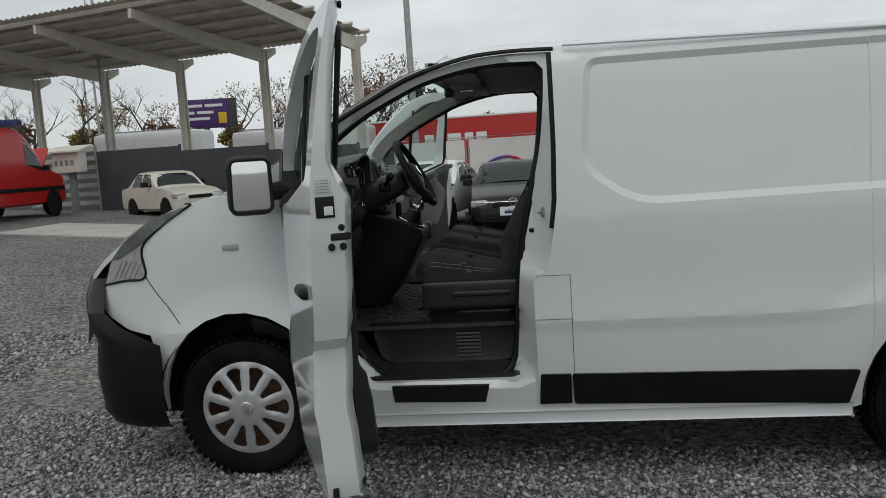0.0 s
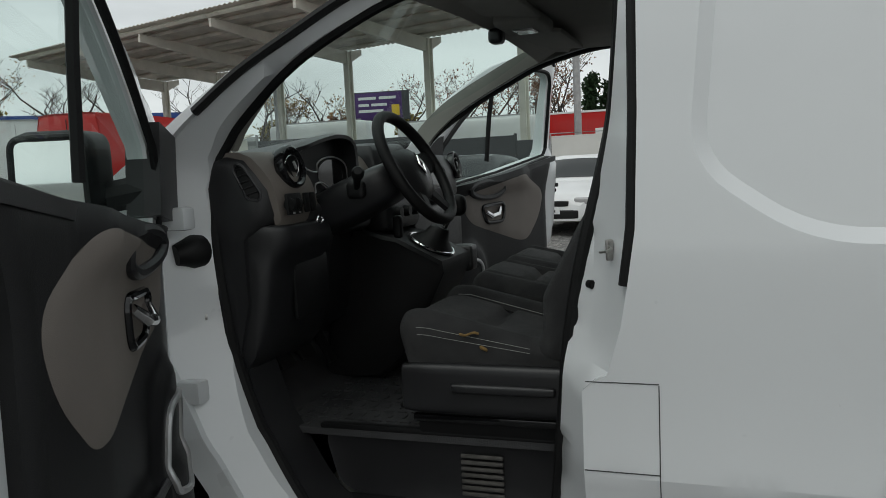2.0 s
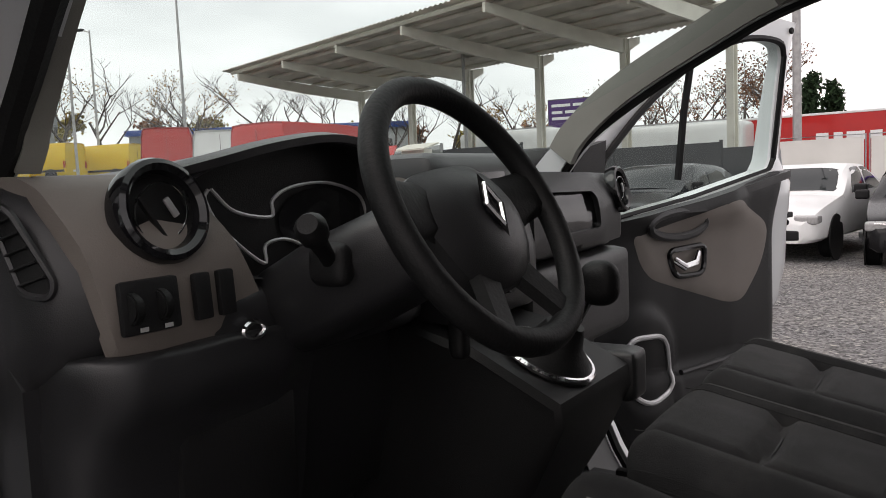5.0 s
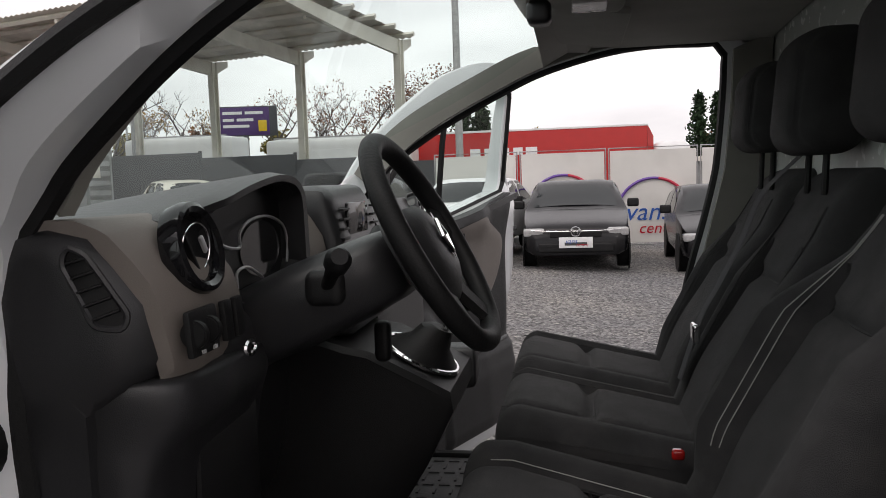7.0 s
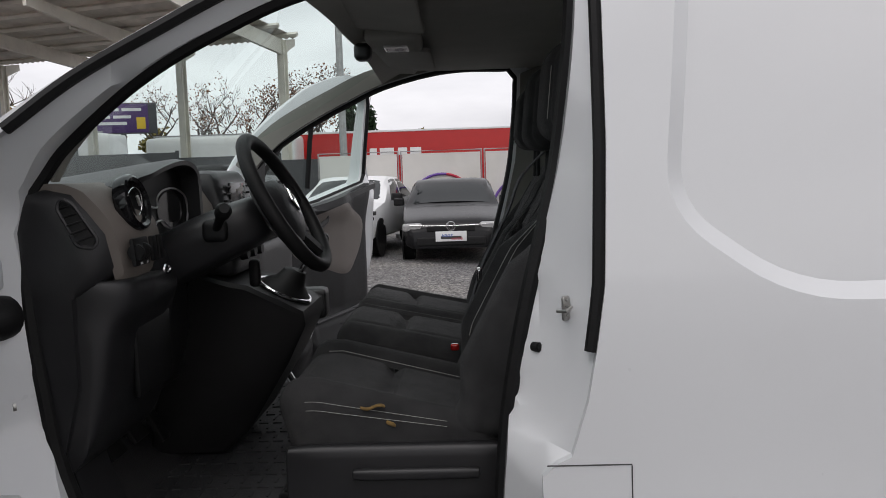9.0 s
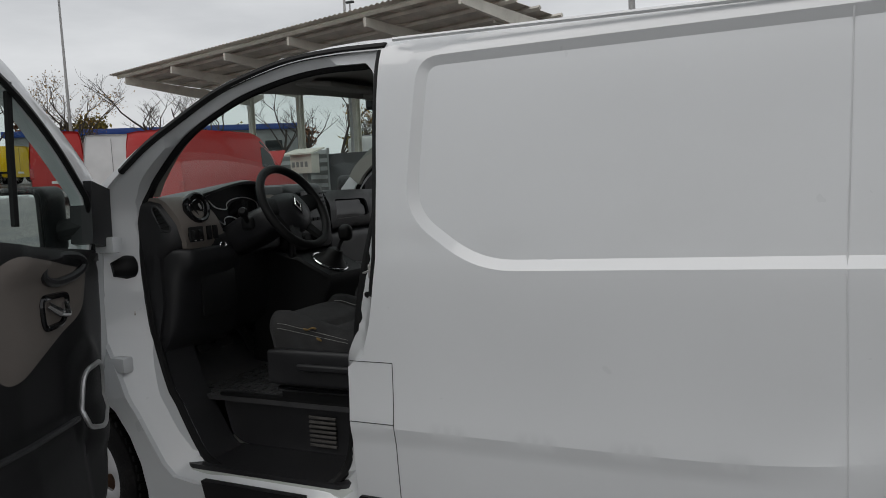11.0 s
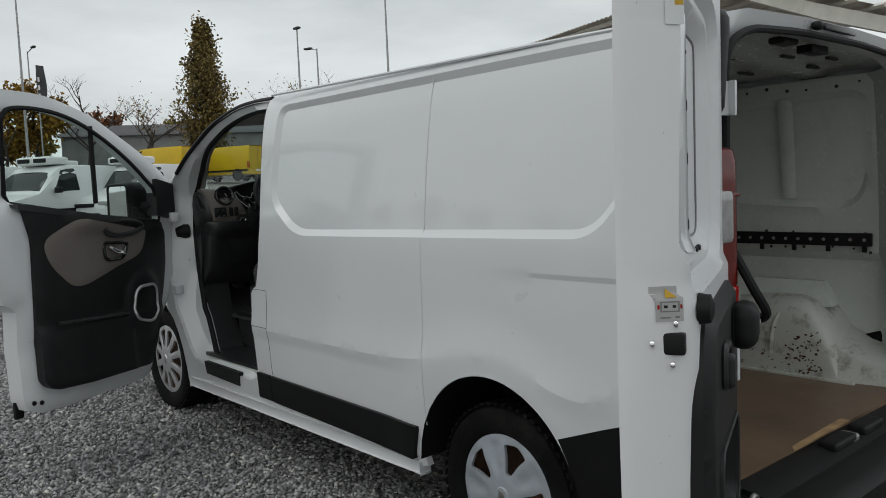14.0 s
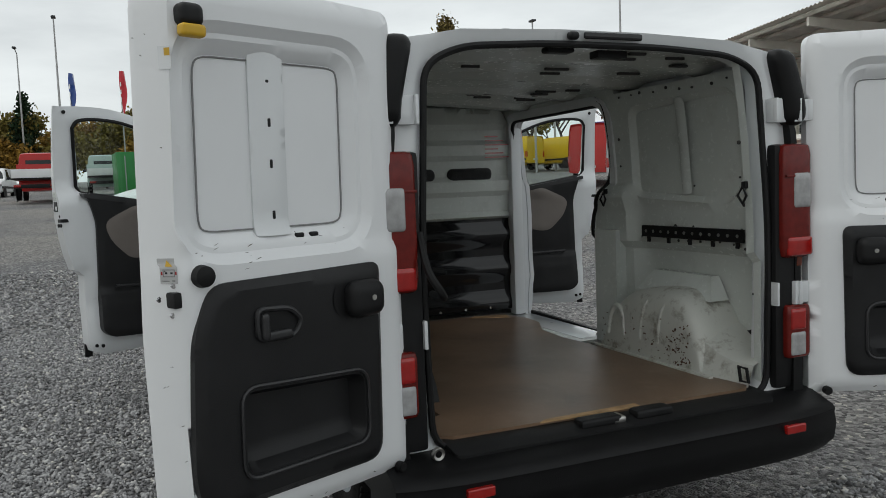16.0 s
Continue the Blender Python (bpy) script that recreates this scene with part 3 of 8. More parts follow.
def wheel(cx, side):
    hub = empty("wheel", pose(cx + (0.03 if cx > 1 else 0), side * 0.80, 0.337 if cx < 1 else 0.264, 90 if side < 0 else -90, 0, 0), "", "")
    hub.parent = van
    prof = [(0.226, -0.10), (0.25, -0.105), (0.30, -0.11), (0.325, -0.098), (0.336, -0.07), (0.337, 0.07), (0.325, 0.098), (0.30, 0.11), (0.25, 0.105), (0.226, 0.09)]
    part("tyre", lathe(prof, 56), TYRE, hub, "black winter tyre")
    bm = bmesh.new()
    for k in range(56):
        for q, tilt in ((-0.078, 12), (-0.026, -14), (0.026, 14), (0.078, -12)):
            box(0.333, -0.012, q - 0.021, 0.3455, 0.012, q + 0.021, 0.002, bm, pose(0, 0, 0, 0, 0, k * 360 / 56 + (3 if q > 0 else 0)) @ pose(0, 0, 0, tilt, 0, 0), 1)
    tagged(part("tread", bm, TYRE, hub, "block tread of the tyre"), kind="stuff")
    part("rim", lathe([(0.227, -0.09), (0.227, 0.07), (0.21, 0.06), (0.19, -0.01), (0.06, 0.01), (0.0, 0.01)], 40), RUST, hub, "rusty steel rim")
    # one moulded disc with slots between the spokes
    ring = [(0.231 * math.cos(2 * math.pi * j / 60), 0.231 * math.sin(2 * math.pi * j / 60)) for j in range(60)]
    slots = []
    rear_ = cx > 1
    for k in range(5 if rear_ else 10):
        a = math.radians(k * (72 if rear_ else 36))
        sh = [(0.085, -0.012), (0.15, -0.036), (0.185, -0.058), (0.203, 0.0), (0.185, 0.058), (0.15, 0.036), (0.085, 0.012)] if rear_ else [(0.088, -0.010), (0.150, -0.024), (0.188, -0.040), (0.200, -0.020), (0.202, 0.0), (0.200, 0.020), (0.188, 0.040), (0.150, 0.024), (0.088, 0.010)]
        slots.append([(u * math.cos(a) - v * math.sin(a), u * math.sin(a) + v * math.cos(a)) for u, v in rounded(sh, 0.012, 3)])
    def dish(u, v):
        r = math.hypot(u, v)
        w = 0.5 + 0.5 * math.cos(math.atan2(v, u) * (10 if rear_ else 10))
        return (u, v, 0.112 - 0.16 * max(0, r - 0.06) ** 1.2 - 0.010 * w * min(1, max(0, (r - 0.07) / 0.05)) * max(0, min(1, (0.22 - r) / 0.03)) - 0.25 * max(0, r - 0.215))
    cap = sheet(ring, slots, dish, 0.016, lambda u, v: (u, v, dish(u, v)[2] - 0.012))
    part("hubcap", cap, BLUECAP if rear_ else SILVER, hub, "bluish five-spoke plastic hubcap" if rear_ else "ten-spoke silver plastic hubcap", angle=50)
    part("hub_centre", lathe([(0.0, 0.118), (0.03, 0.117), (0.034, 0.113), (0.05, 0.112), (0.054, 0.1)], 32), BLUECAP if rear_ else SILVER, hub)
    part("emblem", box(-0.014, -0.02, 0.115, 0.014, 0.02, 0.121, 0.004), STEEL, hub)
    return hub


for cx in (-0.02, 3.13):
    for sd in (-1, 1):
        wheel(cx, sd)
        if cx > 1 and sd > 0:
            continue
        c = bmesh.new()
        hr, hz = (0.43, 0.36) if cx < 1 else (0.399, 0.325)
        hx = cx if cx < 1 else 3.16
        tube_pts = [(hx + hr * math.cos(a), sd * 0.62, hz + hr * math.sin(a)) for a in [math.pi * k / 16 for k in range(17)]]
        loft([[(x, sd * 0.55, z) for x, _, z in tube_pts], [(x, sd * (0.935 if cx < 1 else 0.972), z) for x, _, z in tube_pts]], False, False, c)
        c.faces.new([c.verts.new((x, sd * 0.55, z)) for x, _, z in tube_pts])
        part("wheel_housing", c, BLACK, van, "dark wheel housing")
part("underbody", box(-0.7, -0.56, 0.22, 3.9, 0.56, 0.27, 0.02), BLACK, van)

# panel gaps, fuel flap, pillar strip
GAP = mat("dark_panel_gap", (0.05, 0.05, 0.05), 0.8, vary=0.1)
def gap_line(name, pts, w=0.0035, sd=-1):
    bm = bmesh.new()
    tube([(x, sd * (half_width(x, z) + 0.0005), z) for x, z in pts], w / 2, 6, bm=bm)
    return part(name, bm, GAP, van, "narrow dark shut line")
gap_line("panel_gap", [(1.535, 0.92 - 0.02 * k) for k in range(23)], 0.0026)
gap_line("panel_gap", [(1.38 + 0.031 * k, 0.922) for k in range(6)], 0.0026)
gap_line("panel_gap", [(1.375 + 0.032 * k, 0.727) for k in range(6)], 0.0026)
SEAMD = mat("grey_sealer_line", (0.2, 0.2, 0.2), 0.6, vary=0.1)
SEAM = mat("pale_panel_seam", (0.6, 0.61, 0.62), 0.5, vary=0.05)
sm = bmesh.new()
tube([(2.80 + 0.03 * max(0, (z - 1.2)) - 0.03 * max(0, 0.7 - z), -(half_width(2.80, z) - 0.0005), z) for z in [0.47 + 0.03 * k for k in range(48)]], 0.0028, 6, bm=sm)
part("panel_seam", sm, SEAM, van)
strip_x = lambda z: float(np.interp(z, (1.13, 1.25, 1.5, 1.9), (1.466, 1.483, 1.491, 1.491)))
part("pillar_strip", tube([(strip_x(z), -(half_width(1.49, z) - 0.016), z) for z in [1.895 - 0.0425 * k for k in range(19)]], 0.0125, 8), RUBBER, van, "black rubber pillar strip")
part("roof_edge_strip", tube([(x, -(half_width(x, z) - 0.004), z) for x, z in smooth_line([(1.51, 1.912), (1.32, 1.916), (1.14, 1.904), (0.96, 1.861), (0.84, 1.82), (0.69, 1.745), (0.53, 1.66), (0.40, 1.57)], 5)], 0.013, 6), RUBBER, van)
striker = bmesh.new()
merge(striker, puff(-0.012, -0.006, -0.036, 0.016, 0.006, 0.036, 0.006))
tube([(0.0, 0.0, 0.008), (-0.010, -0.034, 0.008), (-0.034, -0.040, 0.0), (-0.036, -0.004, -0.004)], 0.0052, 8, bm=striker)
for q in (-0.02, 0.024):
    disc(0.005, 0.004, 10, 0, striker, pose(0.003, -0.007, q, 90, 0, 0))
bmesh.ops.transform(striker, matrix=pose(1.428, -0.886, 1.200, 0, 0, 38) @ Matrix.Scale(0.66, 4), verts=striker.verts)
part("striker", striker, STEEL, van, "bare steel door striker")
part("pillar_plug", disc(0.010, 0.022, 16, 0.003, m=pose(1.377, -0.829, 1.114, 90, 0, 40)), RUBBER, van)
part("hinge_bolt", disc(0.014, 0.012, 12, 0.003, m=pose(0.319, -0.842, 1.022, 90, 0, -40)), STEEL, van)
conn = bmesh.new()
tube([(0.315, -0.835, 1.205), (0.311, -0.862, 1.205), (0.300, -0.885, 1.203), (0.288, -0.905, 1.20)], [0.044, 0.046, 0.036, 0.028], 16, bm=conn)
part("wiring_grommet", conn, RUBBER, van, "black rubber wiring grommet")
for zz in (1.30, 0.84):
    part("door_hinge", box(0.27, -0.965, zz - 0.03, 0.37, -0.915, zz + 0.03, 0.01), WHITE, van)


# ---- front doors, built shut and turned about their hinges ----
WINDOW = smooth_line([(1.395, 1.80), (1.36, 1.84), (1.25, 1.85), (1.10, 1.835), (0.95, 1.79), (0.78, 1.705), (0.62, 1.60), (0.47, 1.475)], 4) + [(0.42, 1.36), (0.43, 1.29), (0.9, 1.345), (1.36, 1.42), (1.385, 1.46)]
CARD = rounded([(1.365, 1.425), (1.305, 1.24), (1.315, 0.84), (1.325, 0.56), (1.27, 0.515), (1.05, 0.505), (0.60, 0.50), (0.44, 0.80), (0.38, 1.05), (0.375, 1.23), (0.43, 1.285), (0.9, 1.343)], [0.05] * 9 + [0.03] * 3)
GREY = rounded([(1.325, 1.225), (1.10, 1.335), (0.58, 1.235), (0.63, 1.10), (1.06, 0.965), (1.15, 0.965), (1.28, 1.09)], [0.07, 0.05, 0.03, 0.1, 0.05, 0.05, 0.08])


# the shell stands a little larger than the opening it closes
GROW = Matrix.Translation((0.29, 0, 1.15)) @ Matrix.Diagonal((1.075, 1, 1.12, 1)) @ Matrix.Translation((-0.29, 0, -1.15))
WINDOW = [(x, z - 0.0246) for x, z in WINDOW]
CARD = [(0.29 + (x - 0.29) * 1.06, 1.38 + (z - 1.38) * 1.08) for x, z in CARD]


PALE = mat("pale_grey_sticker", (0.42, 0.42, 0.42), 0.4, vary=0.05)
CARDS = mat("black_grained_card", (0.0105, 0.0105, 0.0112), 0.45, spec=0.3, vary=0.2, bump=0.12, bump_scale=420)


def front_door(side):
    hx, hy = 0.29, -0.90
    flip = Matrix.Diagonal((1, -side * -1 if side < 0 else -1, 1, 1)) if side > 0 else Matrix.Identity(4)
    m = flip @ Matrix.Translation((-hx, -hy, 0))
    turn = -66.5 if side < 0 else 71.0

    def put(name, bm, material, parent, label="", **k):
        return link(name, bm, material, parent, label, m=m, **k)

    def grown(name, bm, material, parent, label="", **k):
        return link(name, bm, material, parent, label, m=m @ GROW, **k)

    outer = lambda x, z: (x, -(half_width(x, z) + 0.001 + 0.036 * max(0, min(1, (x - 0.4) / 0.3)) * max(0.2, min(1, (1.9 - z) / 0.5))), z)
    slim = lambda x: 0.03 + 0.042 * max(0, min(1, (x - 0.36) / 0.28)) + 0.028 * max(0, min(1, (x - 0.78) / 0.3))
    depth = lambda x, z: slim(x) if z < 1.36 else max(0.04, slim(x) - (z - 1.36) * 0.9)
    inner = lambda x, z: (x, -(half_width(x, z) - depth(x, z) + 0.035 * max(0, 1 - edge_dist((x, z), DOOR_CUT) / 0.045)), z)
    cut = [(x, z) for x, z in shrink(DOOR_CUT, 0.004)]
    door = grown("front_door", sheet(cut, [WINDOW], outer, 0.05, inner), WHITE, van, "white front door standing open")
    door.matrix_basis = pose(hx, side * -hy, 0, 0, 0, turn)
    at = lambda o: lambda x, z: (x, -(half_width(x, min(z, 1.36)) - slim(x) - o), z)
    pane = grown("pane", sheet(WINDOW, [], lambda x, z: (x, -(half_width(x, z) - 0.03), z), 0.1), GLASS, door, "greenish side glass")
    pane.visible_shadow = False
    grown("window_seal", tube([(x, -(half_width(x, z) - 0.055), z) for x, z in WINDOW], 0.011, 6, True), RUBBER, door)
    grown("window_divider", tube([(0.885, -(half_width(0.88, 1.76) - 0.035), 1.765), (0.865, -(half_width(0.86, 1.58) - 0.035), 1.58), (0.85, -(half_width(0.86, 1.4) - 0.035), 1.38)], 0.013, 6), RUBBER, door, "black window divider")
    belt = [(0.44, 1.285), (0.6, 1.303), (0.9, 1.338), (1.15, 1.378), (1.37, 1.412)]
    grown("belt_trim", loft([[(x, -(half_width(x, z) - 0.045), z - 0.026), (x, -(half_width(x, z) - 0.040), z - 0.018), (x, -(half_width(x, z) - slim(x) - 0.035), z - 0.020), (x, -(half_width(x, z) - slim(x) - 0.035), z - 0.045)] for x, z in belt]), SOFT, door, "charcoal window ledge")
    # inner card: a flat upper part, a swollen pocket and speaker below
    def card_fn(x, z):
        o = (0.022 + 0.012 * min(1, edge_dist((x, z), CARD) / 0.03)) * (0.4 + 0.6 * max(0, min(1, (x - 0.40) / 0.2)))
        o += 0.035 * max(0, min(1, (0.78 - z) / 0.04)) * (1 if x > 0.75 else 0.6)
        o += 0.03 * max(0, min(1, (z - 1.24) / 0.05)) * max(0, min(1, (1.18 - x) / 0.12))
        r = math.hypot((x - 0.63) / 0.13, (z - 0.80) / 0.17)
        o += 0.018 * max(0, min(1, (1.25 - r) / 0.25))
        return at(o)(x, z)
    card = put("door_card", sheet(CARD, [], card_fn, 0.022, at(0.0)), CARDS, door, "charcoal plastic door card")
    put("inlay", sheet(GREY, [], lambda x, z: tuple(Vector(card_fn(x, z)) + Vector((0, 0.006 * min(1, edge_dist((x, z), GREY) / 0.012), 0))), 0.03), TAUPE, card, "taupe inlay")
    grip = bmesh.new()
    ring = [(0.80 + 0.16 * math.cos(a) * (1 if math.cos(a) < 0 else 0.75), 1.262 + 0.042 * math.sin(a)) for a in [2 * math.pi * k / 24 for k in range(24)]]
    tube([(x, at(0.046)(x, z)[1], z) for x, z in ring], 0.015, 8, True, grip)
    put("pull_grip", grip, SOFT, card)
    put("grip_bowl", sheet(ring, [], lambda x, z: (x, at(0.037)(x, z)[1], z), 0.05), BLACK, card)
    hb = bmesh.new()
    hring = rounded([(0.74, 1.175), (0.93, 1.185), (0.92, 1.085), (0.78, 1.085)], 0.035)
    tube([(x, at(0.042)(x, z)[1], z) for x, z in hring], 0.010, 8, True, hb)
    put("handle_bezel", hb, GLOSSB, card)
    put("handle_cup", sheet(hring, [], lambda x, z: (x, at(0.036)(x, z)[1], z), 0.05), BLACK, card)
    put("inner_handle", tube([(0.77, at(0.045)(0.8, 1.13)[1], 1.145), (0.80, at(0.065)(0.8, 1.13)[1], 1.12), (0.85, at(0.07)(0.8, 1.13)[1], 1.13), (0.89, at(0.055)(0.8, 1.13)[1], 1.16)], [0.012, 0.014, 0.014, 0.010], 10), CHROME, card, "chrome inner handle")
    sp = rounded([(0.535, 0.91), (0.71, 0.905), (0.74, 0.72), (0.60, 0.685), (0.53, 0.75)], 0.06)
    put("speaker_ring", tube([(x, card_fn(x, z)[1] + 0.003, z) for x, z in dense(sp, 0.02)], 0.009, 8, True), SILVER, card, "silver speaker ring")
    put("speaker_mesh", sheet(shrink(sp, 0.004), [], lambda x, z: (x, card_fn(x, z)[1] + 0.002, z), 0.02), BLACK, card)
    put("pocket_lip", tube([(x, at(0.066)(x, 0.79)[1], 0.765 + 0.05 * (x - 0.8)) for x in (0.78, 0.9, 1.1, 1.28)], 0.010, 8), SOFT, card)
    grown("mirror_trim", sheet([(0.31, 1.27), (0.33, 1.47), (0.46, 1.50), (0.455, 1.30)], [], lambda x, z: (x, -(half_width(x, z) - 0.07), z), 0.04, lambda x, z: (x, -(half_width(x, z) + 0.012), z)), SOFT, door, "black mirror corner cover")
    # trailing edge: latch, stickers, plugs
    grown("latch", box(1.44, -0.935, 1.226, 1.4905, -0.872, 1.246, 0.004), BLACK, door)
    for dz, dy in ((1.262, -0.900), (1.208, -0.934), (1.208, -0.898)):
        grown("latch_screw", disc(0.011, 0.01, 12, 0.002, m=pose(1.4855, dy, dz, 0, 90, 0)), BLACK, door)
    grown("tyre_sticker", box(1.480, -0.975, 1.290, 1.4925, -0.917, 1.348, 0.001), BLACK, door, "black tyre pressure sticker")
    grown("sticker_field", box(1.482, -0.950, 1.297, 1.4935, -0.922, 1.321, 0.001), WHITE, door)
    grown("data_sticker", box(1.482, -0.975, 1.354, 1.4938, -0.922, 1.404, 0.001), PRIMER, door, "white data sticker with grey bars")
    for k in range(5):
        grown("text_bar", box(1.484, -0.970, 1.359 + k * 0.008, 1.4948, -0.930, 1.3606 + k * 0.008), SEAMD, door)
    for px, pz in ((1.44, 1.865), (1.30, 0.47), (1.335, 0.475)):
        grown("plug", disc(0.011, 0.01, 12, 0.002, m=pose(px, inner(px, pz)[1], pz, 90, 0, 0)), RUBBER, door)
    grown("lower_flap", box(1.33, -0.975, 0.40, 1.375, -0.955, 0.48, 0.004), RUBBER, door)
    # outer handle and mirror
    hd = bmesh.new()
    tube([(1.18, -half_width(1.2, 1.05) - 0.005, 1.055), (1.21, -half_width(1.2, 1.05) - 0.045, 1.06), (1.33, -half_width(1.3, 1.05) - 0.045, 1.065), (1.37, -half_width(1.36, 1.05) - 0.005, 1.065)], [0.016, 0.02, 0.02, 0.016], 10, bm=hd)
    grown("outer_handle", hd, BLACK, door, "black outer handle")
    head = puff(0.39, -1.195, 1.275, 0.56, -1.005, 1.53, 0.045, lambda x, y, z: (x + (0.07 * (1 - ((y + 1.10) / 0.1) ** 2) if x < 0.47 else 0) * -1, y, z))
    mir = put("wing_mirror", head, BLACK, door, "black wing mirror")
    put("mirror_arm", tube([(0.43, -0.93, 1.38), (0.45, -1.02, 1.365)], 0.04, 10), BLACK, mir)
    gl = rounded([(-1.184, 1.293), (-1.016, 1.293), (-1.018, 1.512), (-1.178, 1.512)], 0.03)
    put("mirror_rim", tube([(0.562, y, z) for y, z in gl], 0.009, 8, True), BLACK, mir)
    put("mirror_glass", sheet(gl, [], lambda y, z: (0.563 + 0.03 * (y + 1.10) ** 2 * 8, y, z), 0.05), MIRROR, mir, "mirror glass")
    return door


front_door(-1)
front_door(1)


# ---- rear doors ----
RD = rounded([(-0.015, 0.43), (0.838, 0.43), (0.848, 1.0), (0.843, 1.15), (0.828, 1.93), (0.45, 1.965), (-0.02, 1.955)], [0.02, 0.05, 0.05, 0.03, 0.06, 0.1, 0.05])
RWIN = rounded([(0.11, 1.187), (0.80, 1.187), (0.785, 1.845), (0.10, 1.85)], 0.15, 7)
RCARD = rounded([(0.13, 0.505), (0.775, 0.515), (0.80, 0.62), (0.78, 1.02), (0.725, 1.14), (0.113, 1.147)], [0.07, 0.06, 0.06, 0.1, 0.05, 0.04])
RCARD_IN = shrink(RCARD, 0.03)
SCUFF = mat("scuffed_white_paint", (0.74, 0.75, 0.76), 0.38, vary=0.02, scale=3, bump=0.0, bump_scale=40, coat=0.0, dirt=0.0, dirt_color=(0.35, 0.33, 0.3), dirt_scale=16)


def rear_door(side):
    m = Matrix.Identity(4) if side < 0 else Matrix.Diagonal((1, -1, 1, 1))
    turn = -65.2 if side < 0 else 65.2

    def put(name, bm, material, parent, label="", **k):
        return link(name, bm, material, parent, label, m=m, **k)

    def inner(u, z):
        v = 0.035
        d = edge_dist((u, z), RWIN)
        if inside((u, z), RWIN):
            v -= 0.024 * min(1, d / 0.03) ** 1.4 + 0.031 * min(1, max(0, d - 0.045) / 0.04) ** 1.4
        e = edge_dist((u, z), RD)
        v -= 0.03 * max(0, 1 - e / 0.045)
        v -= 0.084 * max(0, min(1, (u - 0.778) / 0.062)) ** 1.2
        if z < 1.2:
            v += 0.012
        if inside((u, z), RCARD_IN):
            v -= 0.055
        return (u, v, z)
    def decal(name, u0, z0, u1, z1, lift, material, parent, label=""):
        """A thin sticker that follows the metal."""
        return put(name, sheet([(u0, z0), (u1, z0), (u1, z1), (u0, z1)], [], lambda u, z: (u, inner(u, z)[1] + lift + 0.002, z), 0.008), material, parent, label)

    bow = lambda u, z: (u, -0.045 - 0.044 * max(0, min(1, u / 0.8)) - 0.004 * math.sin((z - 0.4) / 1.6 * math.pi), z)
    door = put("rear_door", sheet(RD, [], inner, 0.032, bow, creases=[dense(RWIN, 0.03) + [RWIN[0]], dense(shrink(RWIN, 0.03), 0.03), dense(shrink(RWIN, 0.045), 0.03), dense(shrink(RWIN, 0.085), 0.03), dense(shrink(RD, 0.045), 0.032)]), SCUFF, van, "white rear door standing open, with scuffed paint")
    door.matrix_basis = pose(4.02, -0.90, 0, 0, 0, turn) if side < 0 else pose(4.035, 0.985, 0, 0, 0, turn)
    put("stiffener", sheet(rounded([(0.410, 1.254), (0.532, 1.254), (0.524, 1.80), (0.402, 1.80)], 0.01), [], lambda u, z: (u, -0.014 + 0.010 * math.cos((u - 0.467) / 0.06 * 1.5) + 0.012 * max(0, (1.29 - z) / 0.03), z), 0.02, lambda u, z: (u, -0.035, z)), WHITE, door, "white pressed stiffener with slots")
    for z in (1.314, 1.463, 1.582, 1.701):
        put("slot", puff(0.460, -0.010, z - 0.013 if z < 1.7 else z - 0.005, 0.472, -0.0025, z + 0.013 if z < 1.7 else z + 0.005, 0.006), BLACK, door, "dark slot")
    for u in (0.312, 0.366):
        put("slot", puff(u, inner(u, 1.247)[1] - 0.008, 1.240, u + 0.034, inner(u, 1.247)[1] + 0.004, 1.256, 0.007), BLACK, door)
    put("gasket", tube([(u, -0.018, z) for u, z in shrink(RWIN, 0.090)], 0.0028, 6, True), SEAMD, door)
    pocket = rounded([(0.215, 0.595), (0.655, 0.60), (0.65, 0.835), (0.215, 0.805)], 0.04)
    def card_fn(u, z):
        v = 0.075 - 0.02 * max(0, 1 - edge_dist((u, z), RCARD) / 0.025)
        if inside((u, z), pocket):
            v -= 0.055 * min(1, edge_dist((u, z), pocket) / 0.022) * (1 if z > 0.65 else max(0.0, (z - 0.55) / 0.10))
        return (u, v, z)
    card = put("door_card", sheet(RCARD, [], card_fn, 0.02, lambda u, z: (u, 0.03 if edge_dist((u, z), RCARD) < 0.03 else -0.02, z), creases=[dense(pocket, 0.02) + [pocket[0]], dense(shrink(pocket, 0.022), 0.02)]), CARDS, door, "black plastic rear door card with a pocket")
    put("pocket_rim", tube([(u, 0.078, z) for u, z in shrink(pocket, -0.012)], 0.006, 6, True), SOFT, card)
    hr = rounded([(0.475, 0.968), (0.60, 0.972), (0.60, 1.058), (0.49, 1.05), (0.448, 1.01)], 0.025)
    put("handle_frame", tube([(u, 0.080, z) for u, z in hr], 0.009, 8, True), SOFT, card)
    put("handle_cup", sheet(hr, [], lambda u, z: (u, 0.0765, z), 0.04), BLACK, card)
    put("inner_handle", puff(0.49, 0.075, 0.965, 0.585, 0.098, 0.992, 0.01), SOFT, card, "black inner handle")
    put("handle_grip", puff(0.57, 0.075, 0.97, 0.595, 0.102, 1.045, 0.01), SOFT, card)
    put("strap_hook", puff(0.150, 0.06, 0.985, 0.288, 0.135, 1.10, 0.045), BLACK, card, "black door check cover")
    put("hook_screw", disc(0.009, 0.004, 12, 0, m=pose(0.212, 0.1355, 1.046, 90, 0, 0)), STEEL, card)
    put("check_recess", sheet(rounded([(0.25, 0.988), (0.315, 1.0), (0.33, 1.05), (0.315, 1.09), (0.25, 1.10)], 0.03), [], lambda u, z: (u, 0.0785, z), 0.04), BLACK, card)
